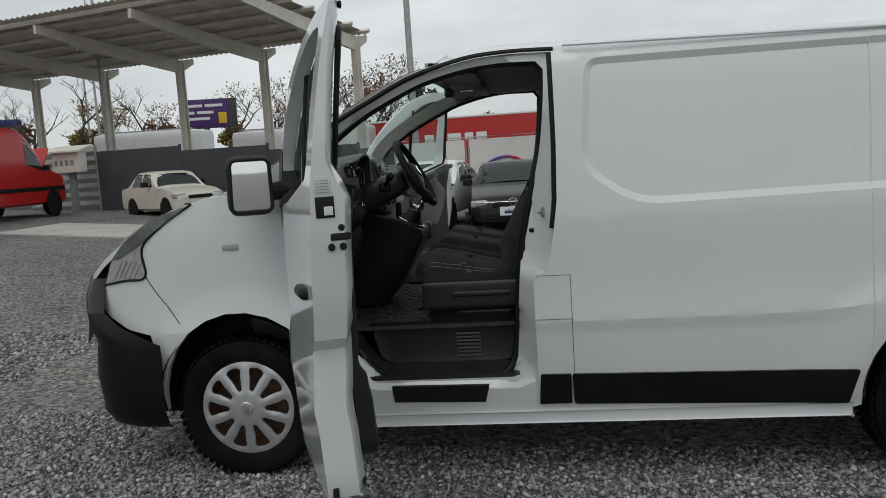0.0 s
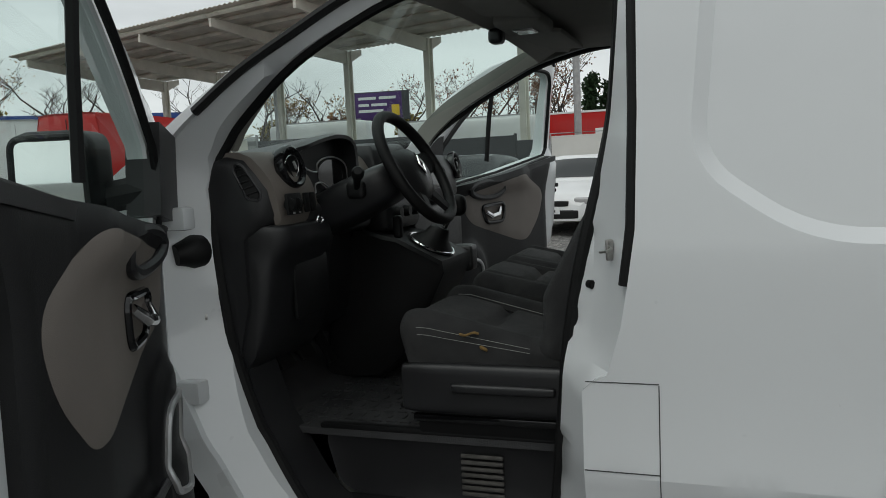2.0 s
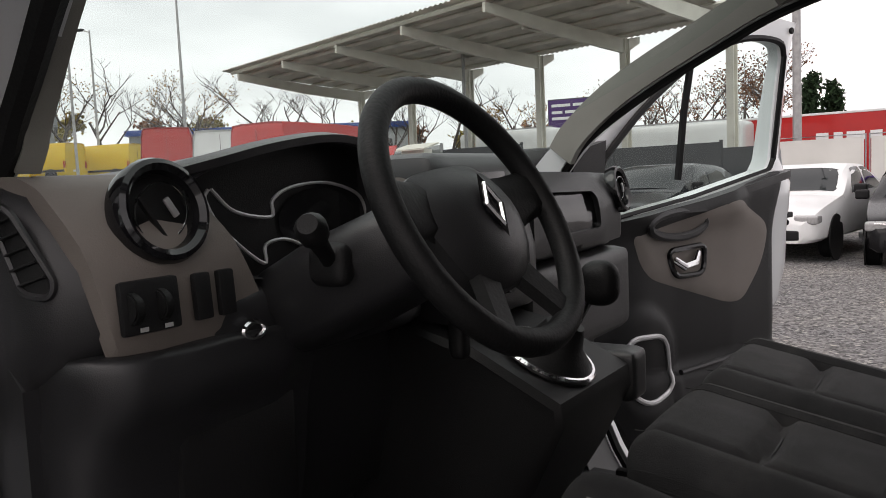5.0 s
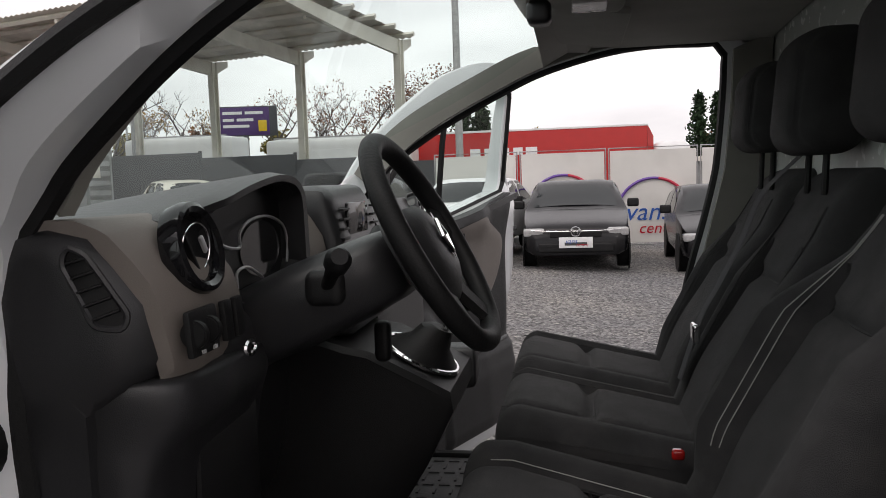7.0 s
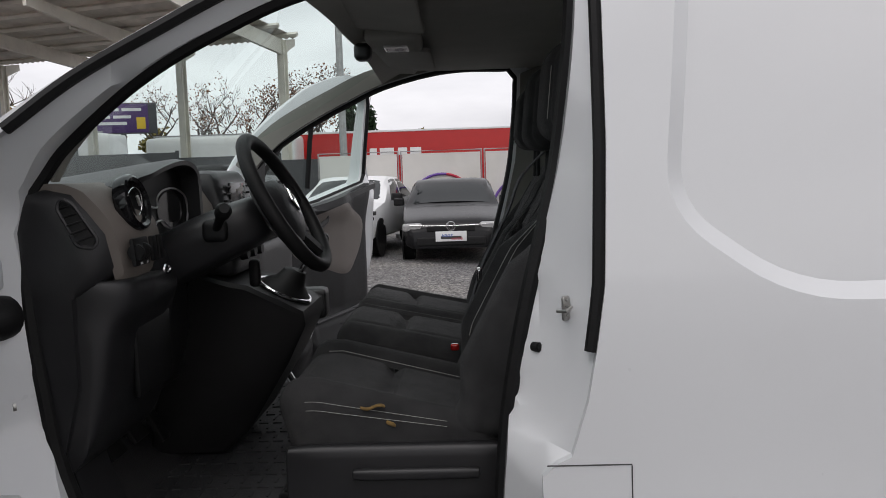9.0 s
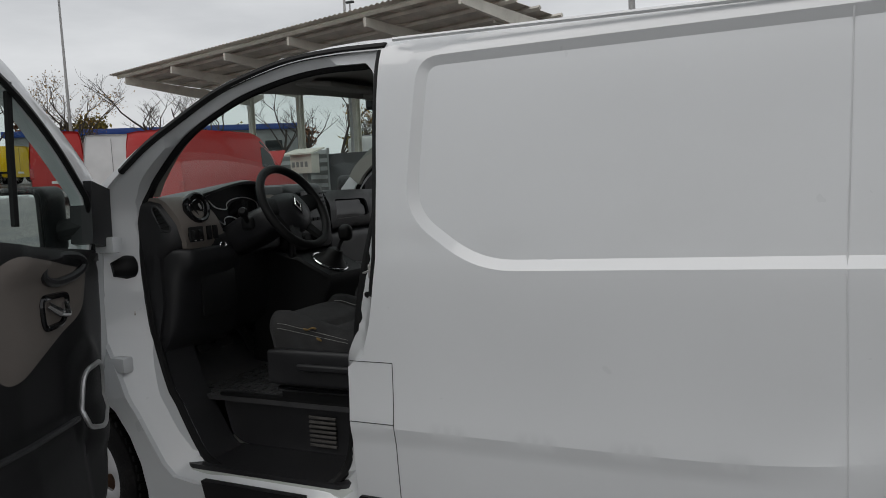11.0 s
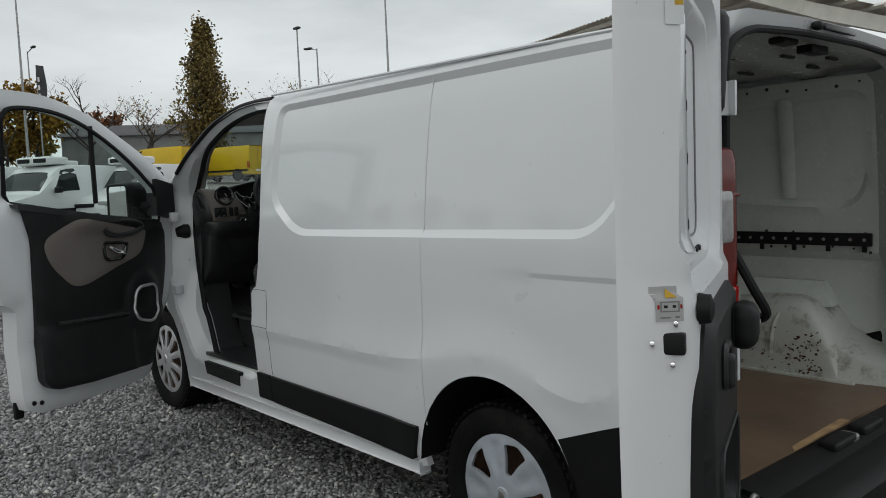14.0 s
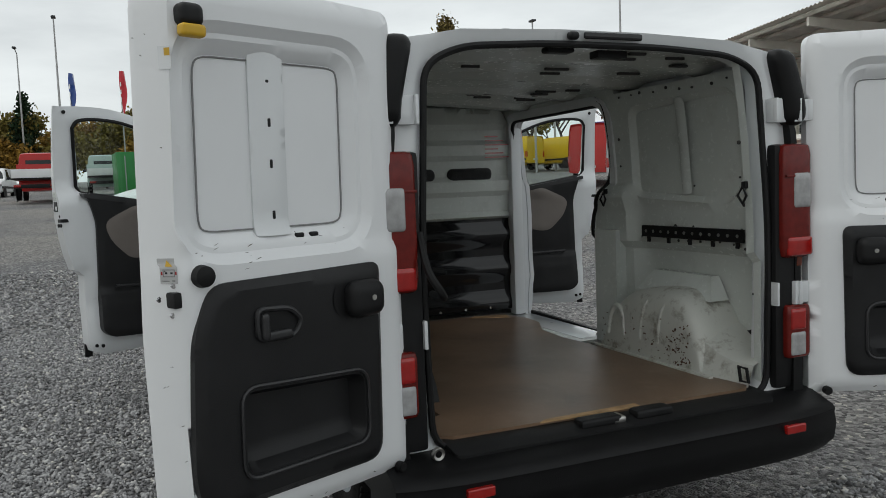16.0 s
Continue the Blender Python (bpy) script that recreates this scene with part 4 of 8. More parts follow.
    put("buffer", lathe([(0.0, 0.03), (0.012, 0.03), (0.028, 0.024), (0.031, 0.0)], 24, m=pose(0.743, 0.045, 1.165, -90, 0, 0)), RUBBER, door, "black rubber stop")
    put("bottom_buffer", disc(0.018, 0.03, 16, 0.004, m=pose(0.05, 0.05, 0.445, 90, 0, 0)), RUBBER, door)
    put("latch", box(0.790, -0.04, 1.085, 0.816, 0.028, 1.128, 0.006), BLACK, door, "black latch")
    for u, z in ((0.806, 1.145), (0.826, 1.108), (0.810, 1.066)):
        put("latch_screw", disc(0.008, 0.008, 12, 0.002, m=pose(u, inner(u, z)[1] + 0.002, z, 90, 0, 0)), CHROME, door)
    decal("warning_sticker", 0.800, 1.150, 0.823, 1.217, 0.0012, PALE, door, "pale grey warning sticker with a yellow triangle")
    tri = bmesh.new()
    tri.faces.new([tri.verts.new((u, inner(u, z)[1] + 0.0065, z)) for u, z in ((0.8065, 1.196), (0.8165, 1.196), (0.8115, 1.213))])
    put("warning_triangle", tri, YELLOW, door)
    for u0, z0, u1, z1, c in ((0.8035, 1.186, 0.8195, 1.1885, SEAMD), (0.8035, 1.168, 0.8195, 1.1705, SEAMD), (0.8035, 1.168, 0.8048, 1.1885, SEAMD), (0.8182, 1.168, 0.8195, 1.1885, SEAMD), (0.8065, 1.176, 0.8095, 1.181, BLACK), (0.8135, 1.176, 0.8165, 1.181, BLACK), (0.8012, 1.174, 0.8030, 1.182, REDLENS), (0.8200, 1.174, 0.8218, 1.182, REDLENS), (0.8035, 1.156, 0.8075, 1.160, SEAMD), (0.811, 1.156, 0.8195, 1.159, SEAMD)):
        decal("sticker_mark", u0, z0, u1, z1, 0.002, c, door)
    decal("label", 0.784, 1.705, 0.802, 1.765, 0.0012, WHITE, door)
    decal("text_bar", 0.786, 1.740, 0.794, 1.760, 0.002, YELLOW, door)
    put("top_latch", puff(0.70, 0.02, 1.815, 0.77, 0.075, 1.875, 0.02), BLACK, door, "black top latch")
    put("latch_tongue", puff(0.705, 0.05, 1.785, 0.775, 0.085, 1.818, 0.01), YELLOW, door, "yellow latch tongue")
    # scuffs and chips in the paint
    rn = random.Random(7 + side)
    sc = bmesh.new()
    for k in range(34):
        if k < 16:
            u, z = rn.uniform(0.12, 0.81), 1.20 + rn.uniform(-0.03, 0.06)
        elif k < 28:
            u, z = 0.822 + rn.uniform(-0.02, 0.012), rn.uniform(0.5, 1.9)
        else:
            u, z = rn.uniform(0.1, 0.80), 0.455 + rn.uniform(-0.012, 0.012)
        w, h, a = rn.uniform(0.002, 0.012), rn.uniform(0.0006, 0.0014), rn.uniform(-0.5, 0.5)
        c_, s_ = math.cos(a), math.sin(a)
        q = [(u + du * c_ - dz * s_, inner(u, z)[1] + 0.0012, z + du * s_ + dz * c_) for du, dz in ((-w, 0), (-w * 0.3, -h), (w, 0), (w * 0.2, h * 1.4))]
        sc.faces.new([sc.verts.new(p) for p in q])
    tagged(put("paint_chip", sc, STEELD, door, "dark scratches in the paint"), kind="stuff")
    # hinges from the pillar
    for z in (1.64, 0.87):
        hg = bmesh.new()
        box(-0.08, -0.02, z - 0.045, 0.03, 0.0, z - 0.03, 0.004, hg)
        box(-0.08, -0.02, z + 0.03, 0.03, 0.0, z + 0.045, 0.004, hg)
        box(-0.02, -0.035, z - 0.045, 0.02, 0.02, z + 0.045, 0.006, hg)
        put("hinge", hg, WHITE, door, "white strap hinge")
    # glazing blank and number plate side stay plain outside
    return door


STEELD = mat("bare_scratched_steel", (0.09, 0.085, 0.08), 0.6, vary=0.3, scale=30)
YELLOW = mat("yellow_plastic", (0.55, 0.33, 0.015), 0.5, vary=0.06)
rear_door(-1)
rear_door(1)

# ---- load space and tail ----
OPEN = rounded([(-0.77, 0.445), (0.77, 0.445), (0.785, 1.1), (0.745, 1.80), (0.60, 1.865), (0.25, 1.885), (-0.25, 1.885), (-0.60, 1.865), (-0.745, 1.80), (-0.785, 1.1)], [0.10, 0.10, 0.2, 0.10, 0.1, 0.1, 0.1, 0.1, 0.10, 0.2])
TAIL = [(-0.925, 0.44), (0.925, 0.44)] + [(half_width(3.95, z) - 0.02, z) for z in (0.6, 0.9, 1.2, 1.5, 1.7, 1.82, 1.88)] + [(0.6, 1.925), (0.2, 1.938), (-0.2, 1.938), (-0.6, 1.925)] + [(-(half_width(3.95, z) - 0.02), z) for z in (1.88, 1.82, 1.7, 1.5, 1.2, 0.9, 0.6)]
part("rear_frame", sheet(TAIL, [OPEN], lambda y, z: (4.0 - 0.02 * max(0, 1 - edge_dist((y, z), OPEN) / 0.05) - 0.05 * max(0, (z - 1.2)) * 0.5, y, z), 0.05, lambda y, z: (3.91, y, z)), WHITE, van, "white rear door surround")
part("rear_seal", tube([(4.0 - 0.05 * max(0, (z - 1.2)) * 0.5, y, z) for y, z in OPEN], 0.013, 8, True), RUBBER, van, "black rubber seal")
part("high_brake_lamp", box(3.985, -0.10, 1.905, 4.0, 0.16, 1.93, 0.008), GLOSSB, van)
part("washer_nozzle", puff(3.975, -0.17, 1.90, 4.01, -0.125, 1.93, 0.014), BLACK, van)
for sd in (-1, 1):
    fl = Matrix.Diagonal((1, sd, 1, 1))
    ins = (lambda q: lambda o: lambda x, z: (x, q * (half_width(x, z) + o), z))(sd)
    part("rear_pillar", sheet([(3.859, 0.722), (4.035, 0.722), (4.032, 1.55), (3.96, 1.86), (3.866, 1.885)], [], ins(0.002), 0.06, ins(-0.03)), BUMPER, van, "black plastic rear corner pillar")
    for z in (1.625, 0.825):
        part("pillar_joint", tube([(x, sd * (half_width(x, z) + 0.0025), z) for x in (3.868, 3.92, 3.98, 4.03)], 0.0025, 6), GLOSSB, van)
    part("side_lens", sheet(rounded([(3.988, 0.985), (4.036, 0.98), (4.036, 1.42), (4.015, 1.415), (3.992, 1.36)], 0.01), [], ins(0.007), 0.03, ins(-0.02)), AMBER, van, "brown red side of the tail lamp")
    capm = puff(3.90, 0.845, 1.575, 4.06, 0.965, 1.895, 0.05, lambda x, y, z: (x - 0.06 * max(0, (z - 1.7)), y - 0.28 * max(0, z - 1.65) ** 1.1, z))
    part("corner_cap", capm, BUMPER, van, "black plastic corner cap", m=fl)
    face = bmesh.new()
    box(3.93, 0.795, 0.46, 4.03, 0.945, 1.50, 0.02, face)
    part("lamp_pillar", face, BLACK, van, m=fl)
    tl = puff(3.96, 0.815, 1.02, 4.065, 0.972, 1.50, 0.03)
    t_ = part("tail_lamp", tl, REDDARK, van, "tall red tail lamp", m=fl)
    part("reversing_lens", puff(4.045, 0.862, 1.232, 4.0735, 0.955, 1.378, 0.012), CLEARLENS, t_, m=fl)
    part("stop_lens", puff(4.045, 0.83, 1.03, 4.0715, 0.965, 1.11, 0.012), REDLENS, t_, "bright red lens", m=fl)
    part("lamp_rib", box(4.055, 0.82, 1.36, 4.069, 0.935, 1.37, 0.002), REDDARK, t_, m=fl)
    lo = part("lower_lamp", puff(3.99, 0.835, 0.59, 4.062, 0.965, 0.82, 0.02), REDDARK, van, m=fl)
    part("stop_lens", puff(4.05, 0.848, 0.715, 4.068, 0.93, 0.805, 0.01), REDLENS, lo, "red lens", m=fl)
    part("white_lens", puff(4.05, 0.848, 0.605, 4.068, 0.93, 0.705, 0.01), CLEARLENS, lo, "clear lens", m=fl)
    part("reflector", puff(4.212, 0.645, 0.343, 4.236, 0.745, 0.378, 0.005), REDLENS, van, "red reflector", m=fl)
    for z in (1.64, 0.87):
        hp = box(3.985, 0.79, z - 0.05, 4.025, 0.90, z + 0.05, 0.006)
        box(4.02, 0.79, z - 0.05, 4.045, 0.803, z + 0.05, 0.004, hp)
        box(4.02, 0.885, z - 0.05, 4.05, 0.905, z + 0.05, 0.004, hp)
        part("hinge_plate", hp, WHITE, van, "white hinge plate", m=fl)
        if sd > 0:
            st2 = box(4.028, 0.90, z - 0.045, 4.045, 1.005, z + 0.045, 0.004)
            box(4.02, 0.90, z - 0.05, 4.06, 0.915, z + 0.05, 0.004, st2)
            box(4.02, 0.995, z - 0.075, 4.075, 1.012, z + 0.075, 0.006, st2)
            part("hinge_strap", st2, WHITE, van, "white strap hinge")
tow = lathe([(0.012, 0.01), (0.02, 0.014), (0.024, 0.008), (0.024, 0.0)], 20, m=pose(4.075, -0.785, 0.462, 0, 90, 0))
part("towing_eye", tow, STEEL, van)
hose = smooth_line([(4.02, -0.80, 1.22), (4.09, -0.80, 1.10), (4.11, -0.76, 1.02), (4.05, -0.735, 0.995), (3.97, -0.74, 1.0)], 6)
part("cable_hose", tube(hose, 0.014, 8), RUBBER, van, "black ribbed cable hose")

# rear bumper: a step ledge over a thick lower beam
bp = []
for k in range(25):
    t = k / 24
    y = -0.975 + 1.95 * t
    c = 1 - abs(2 * t - 1) ** 7
    bow = 0.05 * c
    bp.append([(3.90, y, 0.452), (4.04, y, 0.450), (4.07 + bow * 0.5, y, 0.438), (4.12 + bow, y, 0.420), (4.155 + bow, y, 0.408), (4.172 + bow, y, 0.392), (4.168 + bow, y, 0.376), (4.178 + bow, y, 0.33), (4.165 + bow, y, 0.26), (4.11 + bow, y, 0.205), (3.88, y, 0.19)])
part("rear_bumper", loft(bp), BUMPER, van, "black plastic rear bumper with a step")
part("sill_plate", sheet(rounded([(-0.74, 3.90), (0.74, 3.90), (0.72, 4.10), (-0.72, 4.10)], 0.03), [], lambda y, x: (x, y, 0.466 - 0.02 * max(0, (x - 4.04) / 0.06)), 0.05, lambda y, x: (x, y, 0.43)), BLACK, van, "black plastic load sill cover")
for y0, y1, z1 in ((-0.2, -0.02, 0.49), (0.05, 0.22, 0.492), (-0.07, 0.0, 0.485)):
    part("sill_latch", puff(4.005, y0, 0.45, 4.075, y1, z1 - 0.006, 0.012), BLACK if z1 > 0.486 else STEEL, van)

# floor board
FLOOR = [(1.66, -0.80), (1.66, 0.70), (1.80, 0.70), (1.9, 0.75), (2.10, 0.74), (2.35, 0.62), (2.62, 0.60), (2.80, 0.62), (2.90, 0.64), (3.70, 0.66), (3.78, 0.72), (3.94, 0.72), (3.995, 0.66), (3.99, 0.3), (3.975, -0.68), (3.93, -0.74), (3.75, -0.80), (3.7, -0.62), (2.8, -0.62), (2.75, -0.80)]
part("floor_board", sheet(FLOOR, [], lambda x, y: (x, y, 0.478), 0.15, lambda x, y: (x, y, 0.462)), WOOD, van, "worn brown plywood load floor")
part("floor_edge_chip", sheet([(3.955, 0.12), (3.991, 0.12), (3.987, -0.33), (3.965, -0.30)], [], lambda x, y: (x, y, 0.4805), 0.1, lambda x, y: (x, y, 0.474)), RAWWOOD, van, "splintered pale plywood edge")
part("board_patch", sheet([(1.72, 0.42), (1.84, 0.66), (1.74, 0.69), (1.67, 0.48)], [], lambda x, y: (x, y, 0.4805), 0.1, lambda x, y: (x, y, 0.474)), RAWWOOD, van)
for x0, x1, w in ((0.5, 2.68, 0.90), (2.68, 3.62, 0.60), (3.62, 3.99, 0.93)):
    part("floor_pan", box(x0, -w, 0.42, x1, w, 0.455, 0.004), PRIMER, van)

# inner side walls: pressed panels with holes
IN_R = [(2.73, 0.46), (3.985, 0.46), (3.985, 1.84), (2.82, 1.84), (2.82, 1.5), (2.73, 1.30), (2.645, 1.17), (2.64, 1.02), (2.69, 0.79)]
IN_WIN = rounded([(2.98, 1.28), (3.72, 1.24), (3.80, 1.40), (3.80, 1.78), (3.00, 1.76)], [0.08, 0.12, 0.1, 0.1, 0.08])
def inner_wall(side):
    def fn(x, z):
        w = half_width(x, max(z, 0.9)) - 0.085
        d = edge_dist((x, z), IN_WIN)
        if inside((x, z), IN_WIN):
            w += 0.03 * min(1, d / 0.03)
        if z < 1.04:
            w += 0.045 * min(1, (1.04 - z) / 0.015)
        if x > 3.82:
            w -= 0.135 * min(1, (x - 3.82) / 0.12)
        if x < 3.0 and z < 1.36:
            w -= 0.05 * min(1, (3.0 - x) / 0.06) * min(1, (1.36 - z) / 0.06)
        return (x, side * w, z)
    return fn
for sd in (1, -1):
    out = IN_R if sd > 0 else [(1.66, 0.46), (2.70, 0.46)] + [(3.13 - 0.47 * math.cos(a), 0.34 + 0.50 * math.sin(a)) for a in [0.26 + (math.pi - 0.52) * k / 14 for k in range(15)]] + [(3.56, 0.46), (3.90, 0.46), (3.90, 1.84), (1.66, 1.84)]
    f = inner_wall(sd)
    wall_in = part("inner_panel", sheet(out, [], f, 0.04, creases=[dense(IN_WIN, 0.04) + [IN_WIN[0]], dense(shrink(IN_WIN, 0.03), 0.04)]), PRIMER, van, "thinly painted inner side panel")
    if sd > 0:
        part("stiffener", sheet(rounded([(3.39, 1.30), (3.46, 1.295), (3.46, 1.76), (3.39, 1.76)], 0.02), [], lambda x, z: (x, half_width(x, z) - 0.088 - 0.012 * math.cos((x - 3.425) / 0.035 * 1.4), z), 0.03), PRIMER, van)
        rnd = random.Random(5)
        spots = [(3.0 + 0.1 * k, 1.06 + 0.012 * (k % 2)) for k in range(9)] + [(3.05 + 0.12 * k, 1.13) for k in range(7)] + [(3.935, 0.6 + 0.13 * k) for k in range(9)] + [(2.95 + 0.1 * k, 1.81) for k in range(9)] + [(2.90, 1.45), (2.90, 1.6), (3.425, 1.35)]
        for x, z in spots:
            y = f(x, z)[1]
            part("hole", disc(0.0045 + 0.0045 * rnd.random(), 0.006, 10, 0, m=pose(x + rnd.uniform(-0.02, 0.02), y - 0.001, z + rnd.uniform(-0.018, 0.012), 90, 0, 0)), GAP, wall_in)
        for x, z in ((3.955, 1.30), (2.80, 1.28)):
            part("lashing_ring", tube([(x, f(x, z)[1] - 0.022, z + 0.03), (x - 0.025, f(x, z)[1] - 0.026, z - 0.01), (x, f(x, z)[1] - 0.022, z - 0.045), (x + 0.025, f(x, z)[1] - 0.026, z - 0.01)], 0.006, 6, True), BLACK, van, "black lashing ring")
            part("ring_plate", box(x - 0.012, f(x, z)[1] - 0.02, z + 0.02, x + 0.012, f(x, z)[1], z + 0.05, 0.004), BLACK, van)
        part("lashing_eye", tube([(3.98, 0.69, 0.495), (3.98, 0.68, 0.555), (3.945, 0.67, 0.56), (3.945, 0.68, 0.495)], 0.008, 8, True), BLACK, van, "black floor lashing eye")
        rail = bmesh.new()
        box(3.07, 0.832, 1.072, 3.80, 0.85, 1.132, 0.004, rail)
        rl = part("lashing_rail", rail, BLACK, van, "black perforated steel lashing rail")
        for k in range(12):
            part("rail_hole", disc(0.008, 0.004, 10, 0, m=pose(3.11 + k * 0.06, 0.831, 1.102, 90, 0, 0)), STEEL, rl)
        for k in range(5):
            part("rail_tab", box(3.12 + k * 0.16, 0.828, 1.045, 3.14 + k * 0.16, 0.84, 1.075, 0.003), BLACK, rl)
        # rubber edging of the side door opening, seen from inside
        part("jamb_seal", tube([(x, f(max(x, 2.87), z)[1] - 0.004, z) for x, z in smooth_line([(2.76, 1.82), (2.805, 1.76), (2.812, 1.5), (2.78, 1.39), (2.715, 1.29), (2.635, 1.17), (2.625, 1.03), (2.675, 0.79), (2.70, 0.66), (2.715, 0.47)], 5)], 0.012, 8), RUBBER, van, "black rubber edging")
        part("jamb_cutout", puff(2.745, 0.80, 0.92, 2.815, 0.835, 1.03, 0.012), PRIMER, van)
        # scrapes and flaked paint on the wheel box
        rq = random.Random(21)
        chips = bmesh.new()
        for q in range(130):
            x = rq.choice((rq.uniform(2.95, 3.66), rq.gauss(3.58, 0.06)))
            z = 0.49 + abs(rq.gauss(0, 0.13))
            if z > 0.70 or not 2.95 < x < 3.66:
                continue
            yy = 0.651 + 0.010 * (z - 0.49) / 0.2 - 0.003
            w, h, a = rq.uniform(0.002, 0.012), rq.uniform(0.0015, 0.007), rq.uniform(-0.6, 0.6)
            chips.faces.new([chips.verts.new((x + du * math.cos(a) - dz * math.sin(a), yy, z + du * math.sin(a) + dz * math.cos(a))) for du, dz in ((-w, 0), (-w * 0.2, -h), (w, -h * 0.3), (w * 0.3, h))])
        tagged(part("paint_chip", chips, RUST, van, "rusty scrapes in the paint"), kind="stuff")
        # lower step panel in front of the box
        part("jamb_post", loft([[(2.70, 0.90, z), (2.86, 0.90, z), (2.86 + 0.02, 0.80, z), (2.72, 0.77, z)] for z in (0.46, 0.8, 1.1)]), PRIMER, van)
    if sd < 0:
        continue
    # wheel box
    ring = smooth_line([(2.90, 0.47), (2.93, 0.56), (2.985, 0.66), (3.06, 0.745), (3.15, 0.80), (3.30, 0.83), (3.45, 0.84), (3.55, 0.825), (3.63, 0.77), (3.69, 0.68), (3.725, 0.58), (3.74, 0.47)], 4)
    wb = bmesh.new()
    prof = [(0.92, 1.0, 1.0), (0.78, 1.0, 1.0), (0.735, 0.985, 0.99), (0.70, 0.94, 0.975), (0.678, 0.86, 0.96), (0.666, 0.72, 0.955), (0.660, 0.5, 0.97), (0.655, 0.25, 0.99), (0.65, 0.0, 1.0)]
    V = [[wb.verts.new((3.32 + (x - 3.32) * k, sd * y, 0.47 + (z - 0.47) * q)) for x, z in ring] for y, q, k in prof]
    for A, B in zip(V, V[1:]):
        for j in range(len(ring) - 1):
            wb.faces.new([A[j], A[j + 1], B[j + 1], B[j]])
    part("wheel_box", wb, WORN, van, "scraped white wheel arch box")
    part("wheel_box_skirt", loft([[(x, sd * (0.655 + 0.03 * t), 0.468), (x, sd * (0.70 + 0.02 * t), 0.56 + h), (x, sd * (0.80 + 0.02 * t), 0.60 + h), (x, sd * 0.95, 0.63 + h)] for x, t, h in ((3.60, 0, 0.12), (3.70, 0, 0.06), (3.78, 0.5, 0.02), (3.86, 1, 0.0), (3.97, 1.4, 0.0))], False, False), WORN, van)
    part("wheel_box_foot", box(2.86, sd * 0.635, 0.470, 3.80, sd * 0.66, 0.488, 0.004), WORN, van)
    wf = lambda z: 0.668 - 0.012 * max(0, min(1, (0.70 - z) / 0.2)) + 0.11 * max(0, (z - 0.72) / 0.12) ** 2
    for line in ([(3.0, 0.56), (3.015, 0.66), (3.05, 0.712), (3.095, 0.71), (3.125, 0.66), (3.14, 0.57)], [(3.275, 0.57), (3.285, 0.68), (3.315, 0.77), (3.36, 0.812)], [(3.415, 0.57), (3.425, 0.69), (3.46, 0.78), (3.51, 0.818)]):
        part("pressed_rib", tube([(x, wf(z), z) for x, z in smooth_line(line, 4)], 0.0125, 8), WORN, van, "pressed rib on the wheel box")
    part("upper_cover", loft([[(3.08, 0.79, 0.80), (3.64, 0.79, 0.79), (3.575, 0.85, 0.90), (3.15, 0.85, 0.90)], [(3.08, 0.90, 0.80), (3.64, 0.90, 0.79), (3.575, 0.90, 0.90), (3.15, 0.90, 0.90)]]), PRIMER, van)

# inner roof with crossbeams
part("inner_roof", sheet([(1.62, -0.86), (3.93, -0.86), (3.93, 0.86), (1.62, 0.86)], [], lambda x, y: (x, y, 1.868 + 0.045 * (1 - (y / 0.86) ** 2) - 0.02 * (abs(((x - 1.6) / 0.55) % 1 - 0.5) < 0.14)), 0.05), PRIMER, van, "bare inner roof skin with crossbeams")
rnd = random.Random(9)
for k in range(34):
    x, y = rnd.uniform(2.2, 3.85), rnd.choice((-0.55, -0.3, 0.25, 0.55)) + rnd.uniform(-0.08, 0.08)
    part("roof_slot", box(-0.03 - 0.05 * rnd.random(), -0.007 - 0.008 * rnd.random(), -0.008, 0.05, 0.010, 0.004, 0.003, m=pose(x, y, 1.868 + 0.045 * (1 - (y / 0.86) ** 2) - 0.012, 0, 0, 90)), GAP, van)
part("latch_bracket", box(3.84, 0.02, 1.855, 3.90, 0.16, 1.885, 0.006), BLACK, van)
part("load_lamp", puff(3.84, -0.2, 1.87, 3.90, -0.08, 1.895, 0.01), BLACK, van)
# cantrail over the sliding door opening and its post
part("cantrail", loft([[(x, 0.90, 1.80), (x, 0.80, 1.80), (x, 0.78, 1.90), (x, 0.88, 1.90)] for x in (1.60, 2.2, 2.9)]), PRIMER, van)
part("slide_seal", tube([(x, half_width(x, z) - 0.07, z) for x, z in SLIDE], 0.014, 8, True), RUBBER, van, "black rubber seal")
part("slide_jamb", sheet(shrink(SLIDE, -0.05), [SLIDE], lambda x, z: (x, half_width(x, z) - 0.035, z), 0.06, lambda x, z: (x, half_width(x, z) - 0.10, z)), WHITE, van)
part("slide_step", box(1.66, 0.72, 0.44, 2.62, 0.93, 0.458, 0.006), WHITE, van)

# bulkhead: white corrugated upper part, dark lower part
def bulk(y, z):
    x = 1.60
    if z > 1.14:
        x += 0.03 * (abs(((z - 1.0) / 0.24) % 1 - 0.5) < 0.22)
    return (x, y, z)
top = [(-0.86, 1.14), (0.86, 1.14)] + [(0.80, 1.80), (0.74, 1.89), (0, 1.92), (-0.74, 1.89), (-0.80, 1.80)]
part("bulkhead", sheet(top, [], bulk, 0.035, lambda y, z: (1.585, y, z)), PRIMER, van, "white corrugated steel bulkhead")
lowb = bmesh.new()
sheet([(-0.86, 0.50), (0.86, 0.50), (0.86, 1.138), (-0.86, 1.138)], [], lambda y, z: (1.60 + 0.02 * math.sin(z * 26), y, z), 0.04, lambda y, z: (1.585, y, z), lowb)
part("lower_bulkhead", lowb, GLOSSB, van, "black corrugated lower bulkhead")
